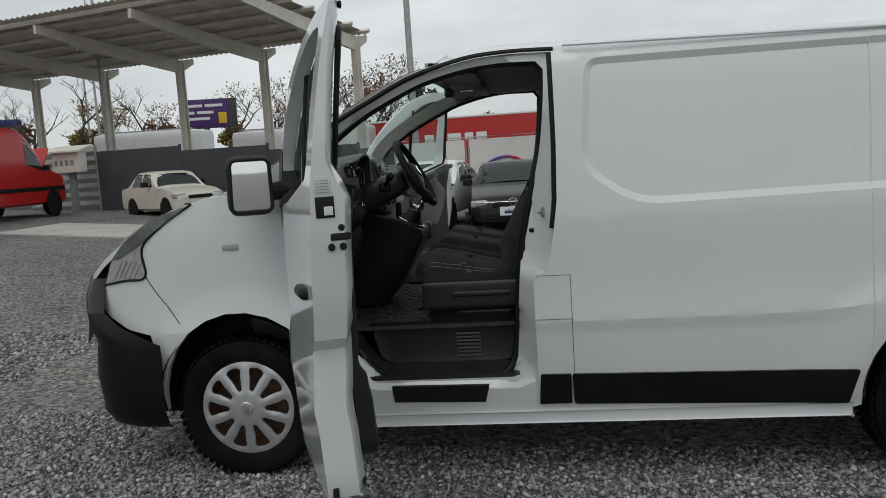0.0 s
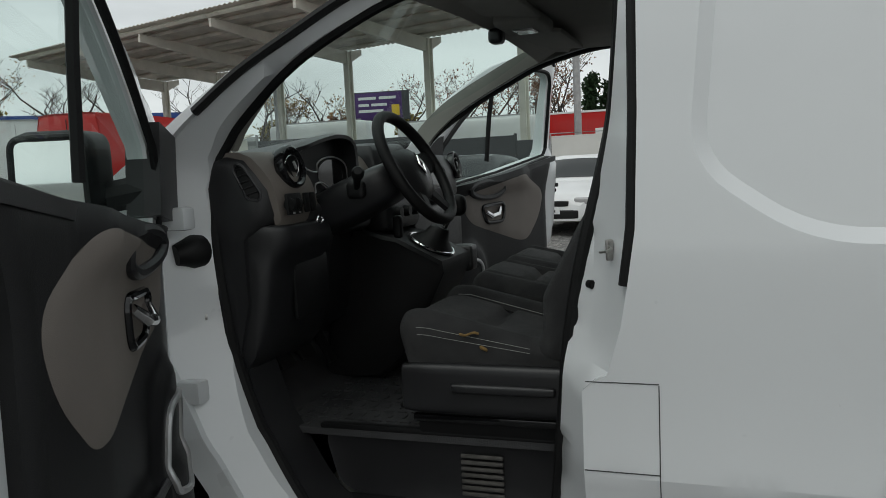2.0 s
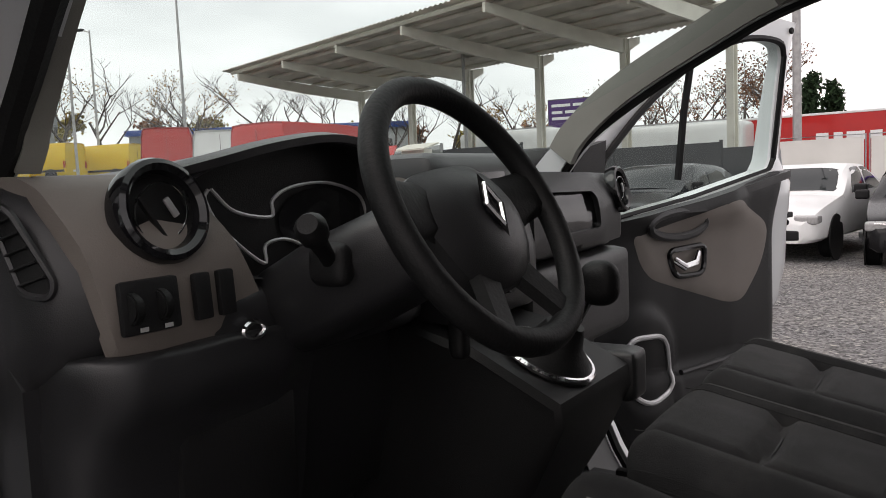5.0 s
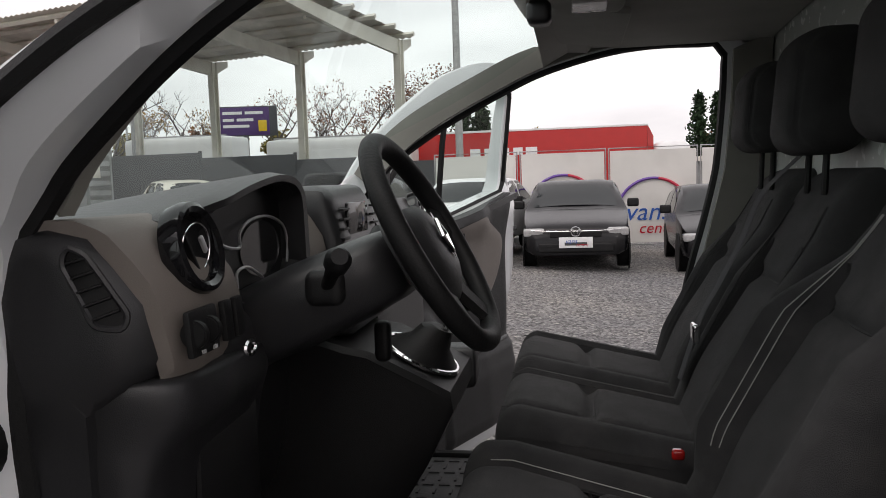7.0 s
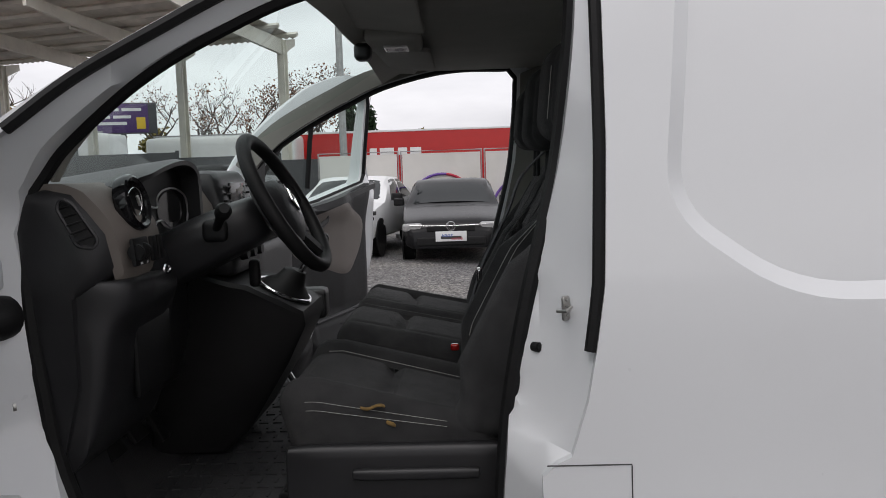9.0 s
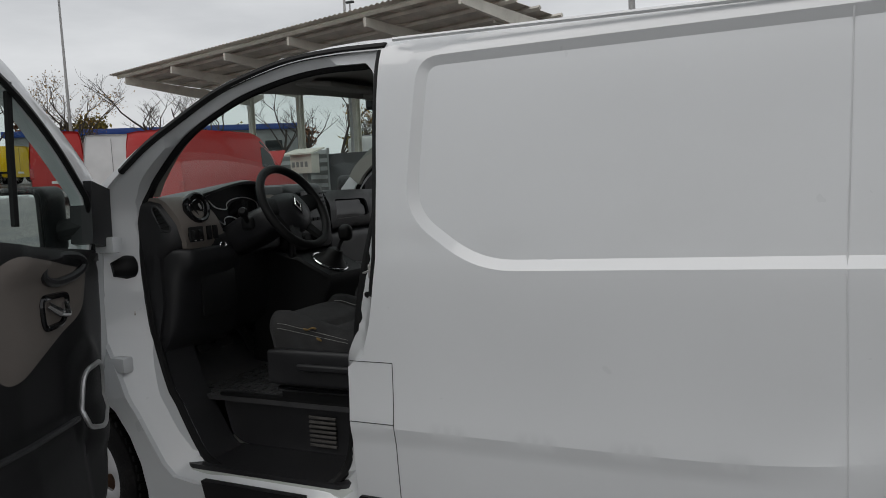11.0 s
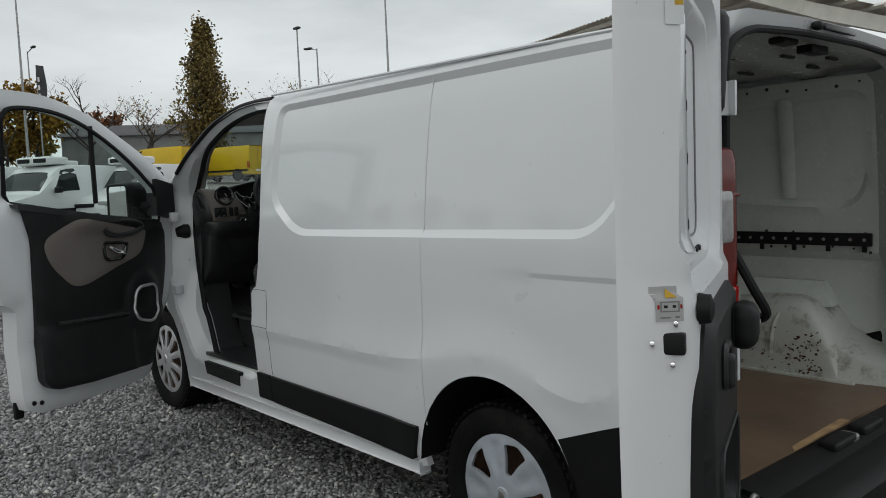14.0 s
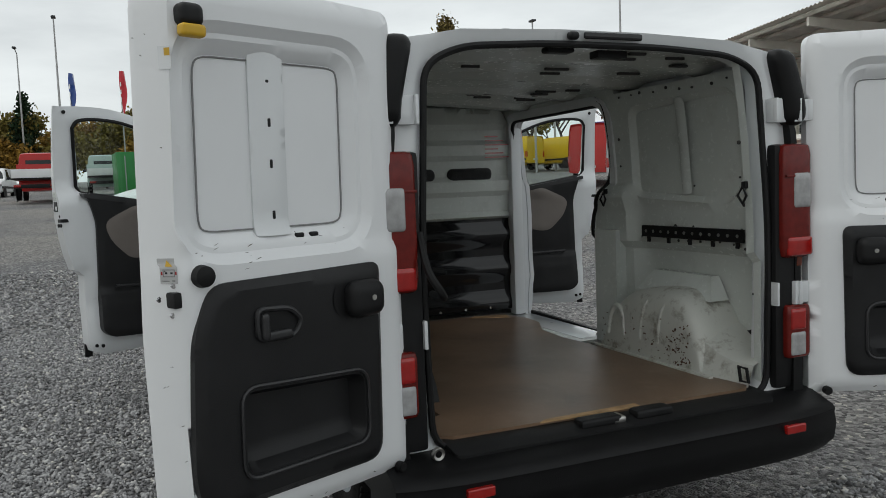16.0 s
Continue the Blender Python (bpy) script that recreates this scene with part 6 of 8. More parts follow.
part("gaiter", loft([[(0.69 + (x - 0.69) * k + sh, -0.02 + (y + 0.02) * k, 1.12 - (x - 0.69) * 0.5 * k + h) for x, y in gr] for k, h, sh in ((1, 0, 0), (0.8, 0.02, 0.01), (0.55, 0.035, 0.02), (0.42, 0.06, 0.035), (0.3, 0.065, 0.045))]), RUBBER, con, "black gear gaiter")
part("gear_stick", tube([(0.735, -0.025, 1.17), (0.765, -0.035, 1.215), (0.79, -0.045, 1.25)], 0.009, 10), CHROME, con)
part("gear_knob", puff(0.77, -0.078, 1.225, 0.835, -0.022, 1.30, 0.027), RUBBER, con, "black gear knob")
part("cup_tray", puff(0.60, 0.16, 1.0, 0.78, 0.24, 1.10, 0.015), SOFT, con)
for y in (-0.55, -0.42):
    pd = bmesh.new()
    tube([(0.20, y, 1.02), (0.30, y, 0.86), (0.36, y, 0.82)], 0.012, 8, bm=pd)
    box(-0.035, -0.04, -0.008, 0.035, 0.04, 0.008, 0.006, pd, pose(0.375, y, 0.835, 0, 55, 0))
    part("pedal", pd, RUBBER, van, "worn black pedal")
part("accelerator", box(-0.06, -0.025, -0.008, 0.06, 0.025, 0.008, 0.006, m=pose(0.36, -0.25, 0.80, 0, 60, 0)), RUBBER, van)

# seats
STITCH = mat("pale_stitching", (0.34, 0.34, 0.32), 0.8, vary=0.1)
def puff_fine(x0, y0, z0, x1, y1, z1, r, fn):
    """A cushion with cells fine enough for its seams."""
    tmp = bmesh.new()
    bmesh.ops.create_cube(tmp, size=1.0)
    bmesh.ops.subdivide_edges(tmp, edges=tmp.edges[:], cuts=37, use_grid_fill=True)
    c, h = Vector(((x0 + x1) / 2, (y0 + y1) / 2, (z0 + z1) / 2)), Vector(((x1 - x0) / 2, (y1 - y0) / 2, (z1 - z0) / 2))
    for v in tmp.verts:
        p = Vector((v.co.x * 2 * h.x, v.co.y * 2 * h.y, v.co.z * 2 * h.z))
        rr = min(r, h.x, h.y, h.z)
        q = Vector([max(-hh + rr, min(hh - rr, pp)) for pp, hh in zip(p, h)])
        d = p - q
        if d.length > 1e-9:
            p = q + d.normalized() * rr
        v.co = Vector(fn(*(p + c)))
    return tmp


def bump_at(v, c, w):
    return math.exp(-((v - c) / w) ** 2)


def seat(y0, y1, bolster, front, rear, name_label, head=(1.53, 1.762), hrw=0.135, thread=None, nose=0.79):
    """A seat: sloping cushion with bolsters and a cross seam, a waisted backrest and a headrest."""
    yc, hw = (y0 + y1) / 2, (y1 - y0) / 2
    TOP, LEAN = 1.0, 0.042
    thread = thread or FABRIC
    def cush(x, y, z):
        s, k = (y - yc) / hw, max(0.0, min(1.0, (z - 0.86) / 0.14))
        top = front + (rear - front) * max(0, min(1, (x - 0.90) / 0.35)) - 0.02 * max(0, (0.86 - x) / 0.07) ** 2
        top += 0.032 * bolster * max(0, min(1, (abs(s) - 0.62) / 0.2)) - 0.022 * bump_at(abs(s), 0.64, 0.05) + 0.008 * math.cos(s * 1.6)
        top -= 0.024 * bump_at(x - 0.02 * math.cos(s * 2), 1.03, 0.016) * (abs(s) < 0.64)
        return (x + 0.035 * (1 - k) * max(0, (0.95 - x) / 0.15), y, z + k * (top - TOP))
    st_ = part("seat", puff_fine(nose, y0, 0.80, 1.32, y1, TOP, 0.07, cush), FABRIC, van, name_label)
    z0, z1 = 0.86, 1.492
    def backf(x, y, z):
        s, t, f = (y - yc) / hw, (z - 0.98) / 0.48, max(0.0, min(1.0, (1.32 - x) / 0.09))
        b = max(0, min(1, (abs(s) - 0.60) / 0.22)) * max(0, min(1, (0.78 - t) / 0.2))
        x2 = x + LEAN + 0.255 * t + 0.012 * max(0, t - 0.5) - 0.075 * bolster * b * f * max(0.35, min(1, (t + 0.15) / 0.3)) + f * (0.026 * bump_at(abs(s), 0.60, 0.05) * (t < 0.75) + 0.020 * bump_at(z + 0.015 * math.cos(s * 2), 1.275, 0.014) * (abs(s) < 0.6))
        x2 -= 0.015 * f * bump_at(z, 1.08, 0.10) * (abs(s) < 0.6)
        y2 = yc + (y - yc) * (1 - (0.30 * bolster + 0.06) * max(0, min(1, (t - 0.55) / 0.35)) ** 1.5)
        return (x2, y2, z)
    part("backrest", puff_fine(1.215, y0 - 0.005, z0, 1.345, y1 + 0.005, z1, 0.055, backf), FABRIC, st_, "black fabric backrest")
    h0, h1 = head
    part("headrest", puff_fine(1.415, yc - hrw, h0, 1.56, yc + hrw, h1, 0.06, lambda x, y, z: (x + 0.02 + 0.10 * (z - 1.5) - 0.018 * (1 - ((y - yc) / hrw) ** 2) * (x < 1.48) + 0.006 * bump_at(abs(y - yc), hrw * 0.72, 0.008) * (x < 1.47), y, z)), FABRIC, st_, "black fabric headrest")
    for dy in (-0.06, 0.06):
        part("headrest_post", tube([(1.505, yc + dy, 1.44), (1.510, yc + dy, h0 + 0.03)], 0.007, 8), BLACK, st_)
    for s in (-0.68, 0.68):
        y = yc + s * hw
        part("stitching", tube([(cush(x, y, TOP)[0], y, cush(x, y, TOP)[2] + 0.001) for x in [0.86 + 0.02 * k for k in range(19)]], 0.0011, 4), thread, st_)
        zz = [1.02 + 0.02 * k for k in range(21)]
        part("stitching", tube([(backf(1.215, y, z)[0] - 0.0015, backf(1.215, y, z)[1], z) for z in zz], 0.0011, 4), thread, st_)
    def seam(pts):
        part("seam", tube(pts, 0.0032, 6), RUBBER, st_)
    top_at = lambda x, y, o=0.0: (cush(x, y, TOP)[0], y, cush(x, y, TOP)[2] + o)
    front_at = lambda y, z, o=0.0: (backf(1.215, y, z)[0] - o, backf(1.215, y, z)[1], z)
    seam([top_at(1.03 + 0.02 * math.cos(s * 2), yc + s * hw) for s in [-0.64 + 0.08 * k for k in range(17)]])
    seam([front_at(yc + s * hw, 1.275 - 0.015 * math.cos(s * 2)) for s in [-0.6 + 0.075 * k for k in range(17)]])
    for s in (-1, 1):
        seam([top_at(0.93 + 0.02 * k, yc + s * 0.64 * hw) for k in range(14)])
        seam([front_at(yc + s * 0.60 * hw, 1.0 + 0.02 * k) for k in range(17)])
        part("stitching", tube([(1.418 + 0.02 + 0.10 * (z - 1.5) - 0.007, yc + s * hrw * 0.70, z) for z in [h0 + 0.05 + 0.02 * k for k in range(7)]], 0.0011, 4), thread, st_)
        part("stitching", tube([front_at(yc + s * 0.72 * hw, 1.02 + 0.02 * k, 0.0015) for k in range(21)], 0.0011, 4), thread, st_)
    part("stitching", tube([(cush(x, y0, 0.955)[0], y0 + 0.003, cush(x, y0, 0.955)[2] + 0.002) for x in [0.87 + 0.02 * k for k in range(17)]], 0.0007, 4), thread, st_)
    part("stitching", tube([(cush(x, y0, 0.94)[0], y0 - 0.001, cush(x, y0, 0.94)[2]) for x in [0.87 + 0.02 * k for k in range(17)]], 0.0007, 4), thread, st_)
    return st_


drv = seat(-0.68, -0.18, 1.0, 0.985, 0.895, "black fabric driver's seat with a torn bolster", thread=STITCH)
seat(-0.125, 0.285, 0.35, 1.03, 0.955, "black fabric middle seat", (1.52, 1.768), 0.115, nose=0.835)
seat(0.30, 0.72, 0.5, 1.03, 0.955, "black fabric passenger seat", (1.535, 1.757), 0.125, nose=0.835)
FOAM = mat("yellow_seat_foam", (0.20, 0.125, 0.04), 0.95, vary=0.4, scale=60, bump=0.5)
part("torn_foam", puff(1.055, -0.687, 0.911, 1.077, -0.677, 0.921, 0.006, lambda x, y, z: (x, y + 0.002 * math.sin(x * 300), z + 0.004 * math.sin(x * 150))), FOAM, drv, "yellow foam showing through a tear")
part("torn_foam", puff(1.0, -0.687, 0.952, 1.055, -0.676, 0.958, 0.003, lambda x, y, z: (x, y, z + 0.004 * math.sin(x * 110))), FOAM, drv)
base = bmesh.new()
box(0.86, -0.66, 0.66, 1.33, -0.20, 0.80, 0.01, base)
part("seat_base", base, BLACK, drv, "black steel seat box")
part("side_cover", puff(0.83, -0.705, 0.735, 1.33, -0.665, 0.875, 0.02), SOFT, drv, "black plastic seat side cover")
part("height_lever", puff(0.98, -0.722, 0.80, 1.26, -0.70, 0.827, 0.01), SOFT, drv)
part("slide_bar", tube([(1.0, -0.62, 0.76), (0.80, -0.62, 0.73), (0.80, -0.25, 0.73), (1.0, -0.25, 0.76)], 0.008, 8), BLACK, drv)
part("rail", box(0.85, -0.668, 0.702, 1.30, -0.645, 0.722, 0.004), GLOSSB, drv)
part("bench_base", box(0.90, -0.10, 0.66, 1.33, 0.70, 0.82, 0.02), BLACK, van, "black steel bench box")
# belts
WEBBING = mat("grey_belt_webbing", (0.06, 0.06, 0.065), 0.8, vary=0.1, bump=0.4, bump_scale=500)
def belt(pts, w, name="seat_belt"):
    rings = []
    P = smooth_line(pts, 6)
    for p in P:
        p = Vector(p)
        rings.append([p + Vector((0, -w, 0)), p + Vector((0.006, 0, 0)), p + Vector((0, w, 0)), p + Vector((-0.006, 0, 0))])
    return loft(rings)
bl = part("seat_belt", belt([(1.50, 0.18, 1.52), (1.425, 0.19, 1.44), (1.385, 0.20, 1.34), (1.335, 0.20, 1.24), (1.295, 0.205, 1.16), (1.25, 0.21, 1.02)], 0.022), WEBBING, van, "grey-black belt webbing over the middle seat")
part("belt_tongue", puff(1.275, 0.18, 1.105, 1.292, 0.225, 1.15, 0.006), CHROME, bl, "chrome belt tongue")
part("belt_buckle", puff(1.19, -0.155, 0.955, 1.215, -0.135, 0.975, 0.006), REDLENS, van, "red belt buckle button")
part("seat_belt", belt([(1.50, 0.82, 1.66), (1.48, 0.80, 1.40), (1.46, 0.79, 1.0)], 0.022), BLACK, van, "black belt webbing on the pillar")

# ---- surroundings ----
def ground_z(x, y):
    """The yard lies level under the van and rises gently to the north-west beyond it."""
    r = math.hypot(x - 2, y + 1)
    k = max(0.0, min(1.0, (r - 3.5) / 6.0))
    d = min(1.0, 120.0 / max(r, 1e-6))
    return (-0.034 * (x - 1) - 0.010 * y + 0.012 * max(y, 0) * max(0.0, min(1.0, -x / 12)) + 0.027 * max(0.0, -x - 18) * max(0.0, min(1.0, (y - 8) / 8))) * k * k * (3 - 2 * k) * d - 0.075 * max(0.0, min(1.0, (x - 0.6) / 2.4))


def gravel_mat():
    m = bpy.data.materials.new("grey_crushed_stone")
    m.use_nodes = True
    n, l = m.node_tree.nodes, m.node_tree.links
    b = n["Principled BSDF"]
    b.inputs["Roughness"].default_value, b.inputs["Specular IOR Level"].default_value = 0.85, 0.3
    tc = n.new("ShaderNodeTexCoord")
    v1, v2, big = n.new("ShaderNodeTexVoronoi"), n.new("ShaderNodeTexVoronoi"), n.new("ShaderNodeTexNoise")
    v1.inputs["Scale"].default_value, v2.inputs["Scale"].default_value = 38, 85
    big.inputs["Scale"].default_value, big.inputs["Detail"].default_value = 0.35, 6
    for q in (v1, v2, big):
        l.new(tc.outputs["Object"], q.inputs["Vector"])
    hsv = n.new("ShaderNodeSeparateColor")
    l.new(v1.outputs["Color"], hsv.inputs["Color"])
    ramp = n.new("ShaderNodeValToRGB")
    for _ in range(2):
        ramp.color_ramp.elements.new(0.5)
    for e, pos in zip(ramp.color_ramp.elements, (0.0, 0.5, 0.93, 1.0)):
        e.position = pos
    for e, c in zip(ramp.color_ramp.elements, ((0.075, 0.075, 0.077), (0.245, 0.243, 0.245), (0.40, 0.40, 0.40), (0.62, 0.60, 0.55))):
        e.color = (*c, 1)
    l.new(hsv.outputs["Red"], ramp.inputs["Fac"])
    r2 = n.new("ShaderNodeValToRGB")
    r2.color_ramp.elements[0].position, r2.color_ramp.elements[0].color = 0.35, (0.75, 0.75, 0.77, 1)
    r2.color_ramp.elements[1].position, r2.color_ramp.elements[1].color = 0.7, (1.15, 1.1, 1.02, 1)
    l.new(big.outputs["Fac"], r2.inputs["Fac"])
    mul = n.new("ShaderNodeMix")
    mul.data_type, mul.blend_type = "RGBA", "MULTIPLY"
    mul.inputs["Factor"].default_value = 1.0
    l.new(ramp.outputs["Color"], mul.inputs["A"])
    l.new(r2.outputs["Color"], mul.inputs["B"])
    l.new(mul.outputs["Result"], b.inputs["Base Color"])
    add = n.new("ShaderNodeMath")
    add.operation = "ADD"
    l.new(v1.outputs["Distance"], add.inputs[0])
    l.new(v2.outputs["Distance"], add.inputs[1])
    bp = n.new("ShaderNodeBump")
    bp.invert = True
    bp.inputs["Strength"].default_value, bp.inputs["Distance"].default_value = 1.0, 0.02
    l.new(add.outputs["Value"], bp.inputs["Height"])
    l.new(bp.outputs["Normal"], b.inputs["Normal"])
    return m


GRAVEL = gravel_mat()
g = bmesh.new()
R = [0, 0.5, 1, 1.5, 2, 2.5, 3, 3.5, 4, 4.5, 5.2, 6, 7, 8, 9, 10, 13, 17, 22, 30, 40, 55, 80, 130, 250, 700, 3000]
SEG = 96
rings = []
for r in R:
    rings.append([g.verts.new((2 + r * math.cos(2 * math.pi * j / SEG), -1 + r * math.sin(2 * math.pi * j / SEG), ground_z(2 + r * math.cos(2 * math.pi * j / SEG), -1 + r * math.sin(2 * math.pi * j / SEG)))) for j in range(SEG if r else 1)])
for j in range(SEG):
    g.faces.new([rings[0][0], rings[1][j], rings[1][(j + 1) % SEG]])
for A, B in zip(rings[1:], rings[2:]):
    for j in range(SEG):
        g.faces.new([A[j], B[j], B[(j + 1) % SEG], A[(j + 1) % SEG]])
tagged(link("ground", g, GRAVEL), "grey crushed stone yard surface", "ground", kind="structure")

# loose stones where the camera passes
STONE = mat("crushed_stone", (0.15, 0.15, 0.155), 0.85, vary=0.3, scale=60, spec=0.3)
sn, sl = STONE.node_tree.nodes, STONE.node_tree.links
gi, sr = sn.new("ShaderNodeNewGeometry"), sn.new("ShaderNodeValToRGB")
for _ in range(2):
    sr.color_ramp.elements.new(0.5)
for e, (pos, c) in zip(sr.color_ramp.elements, ((0.0, (0.075, 0.075, 0.077)), (0.55, (0.26, 0.258, 0.262)), (0.93, (0.42, 0.42, 0.42)), (1.0, (0.64, 0.62, 0.57)))):
    e.position, e.color = pos, (*c, 1)
sl.new(gi.outputs["Random Per Island"], sr.inputs["Fac"])
sl.new(sr.outputs["Color"], sn["Principled BSDF"].inputs["Base Color"])
rs = np.random.RandomState(3)
def stones(count, x0, x1, y0, y1, size, keep):
    """Angular stones strewn over a stretch of the yard."""
    base = np.array([(1, 0, 0), (-1, 0, 0), (0, 1, 0), (0, -1, 0), (0, 0, 1), (0, 0, -1)], float)
    tri = np.array([(0, 2, 4), (2, 1, 4), (1, 3, 4), (3, 0, 4), (2, 0, 5), (1, 2, 5), (3, 1, 5), (0, 3, 5)])
    x, y = rs.uniform(x0, x1, count), rs.uniform(y0, y1, count)
    ok = keep(x, y)
    x, y = x[ok], y[ok]
    k = len(x)
    z = np.array([ground_z(a, b) for a, b in zip(x, y)])
    s = size * rs.uniform(0.55, 1.35, k)
    v = base[None] * rs.uniform(0.6, 1.25, (k, 6, 1)) * s[:, None, None] * np.stack([rs.uniform(0.8, 1.3, k), rs.uniform(0.6, 1.0, k), rs.uniform(0.45, 0.8, k)], 1)[:, None, :]
    v += rs.normal(0, 0.18, v.shape) * s[:, None, None]
    a = rs.uniform(0, 6.28, k)
    c, q = np.cos(a)[:, None], np.sin(a)[:, None]
    v = np.stack([v[..., 0] * c - v[..., 1] * q, v[..., 0] * q + v[..., 1] * c, v[..., 2]], -1)
    v += np.stack([x, y, z + s * 0.25], -1)[:, None, :]
    f = tri[None] + 6 * np.arange(k)[:, None, None]
    me = bpy.data.meshes.new("gravel")
    me.vertices.add(6 * k)
    me.vertices.foreach_set("co", v.ravel())
    me.loops.add(24 * k)
    me.loops.foreach_set("vertex_index", f.ravel())
    me.polygons.add(8 * k)
    me.polygons.foreach_set("loop_start", np.arange(0, 24 * k, 3))
    me.update(calc_edges=True)
    me.materials.append(STONE)
    ob = new("gravel", me)
    return tagged(ob, "loose grey crushed stones", "gravel", kind="stuff")
stones(105000, -2.5, 6.5, -3.0, 0.2, 0.015, lambda x, y: (y < -0.55) | (x > 4.0) | (x < -0.9))
stones(60000, -4.5, 3.0, -6.5, -2.9, 0.018, lambda x, y: (x - 1) ** 2 + (y + 3) ** 2 < 40)
stones(26000, 3.6, 8.0, 0.2, 3.5, 0.017, lambda x, y: x > 3.9)
stones(22000, -7, -2.5, -4.0, 2.5, 0.022, lambda x, y: x < 0)


# ---- vehicles ----
def paint(name, color, rough=0.3, coat=0.3):
    return mat(name, color, rough, vary=0.05, scale=2, coat=coat, spec=0.3, bump=0.01, bump_scale=30)


RED = paint("red_van_paint", (0.42, 0.012, 0.010))
YEL = paint("yellow_van_paint", (0.62, 0.42, 0.01))
BLK = paint("black_car_paint", (0.004, 0.004, 0.005), 0.25, 0.08)
GRY = paint("dark_grey_car_paint", (0.02, 0.022, 0.025), 0.25, 0.12)
OWH = paint("white_vehicle_paint", (0.72, 0.73, 0.73))
CREAM = paint("cream_car_paint", (0.62, 0.6, 0.53))
GREEN = paint("green_sheet_paint", (0.03, 0.22, 0.05), 0.5)
BLUE = paint("blue_paint", (0.02, 0.06, 0.25), 0.4)
TEAL = paint("pale_green_truck_paint", (0.42, 0.52, 0.48), 0.5)


class Shape:
    """A vehicle skin from stations (x, roof height, half width, belt height)."""
    def __init__(self, st, floor=0.28, tumble=0.16):
        self.st, self.floor, self.tumble = smooth_line(st, 5), floor, tumble

    def val(self, x, i):
        return float(np.interp(x, [s[0] for s in self.st], [s[i] for s in self.st]))

    def ring(self, s):
        x, top, w, belt = s
        belt = min(belt, top - 0.02)
        hi = max(0.0, top - belt)
        t = self.tumble * min(1, hi / 0.4)
        f = self.floor
        half = [(w * 0.86, f), (w * 0.97, f + 0.06), (w, f + (belt - f) * 0.45), (w * 0.985, belt), (w - t * 0.75, belt + hi * 0.72), (w - t - 0.05, top - 0.03), (w * 0.55 - t * 0.3, top)]
        return [(x, -y, z) for y, z in half] + [(x, y, z) for y, z in reversed(half)]

    def side(self, x, v, q, off=0.006):
        """A point on the side glass: v runs from belt to roof."""
        top, w, belt = self.val(x, 1), self.val(x, 2), self.val(x, 3)
        belt = min(belt, top - 0.02)
        hi = top - belt
        t = self.tumble * min(1, hi / 0.4)
        y = w * 0.985 + (w - t * 0.75 - w * 0.985) * min(1, v / 0.72) if v < 0.72 else w - t * 0.75 - (t * 0.25 + 0.05) * (v - 0.72) / 0.25
        return (x, q * (y + off), belt + hi * v)


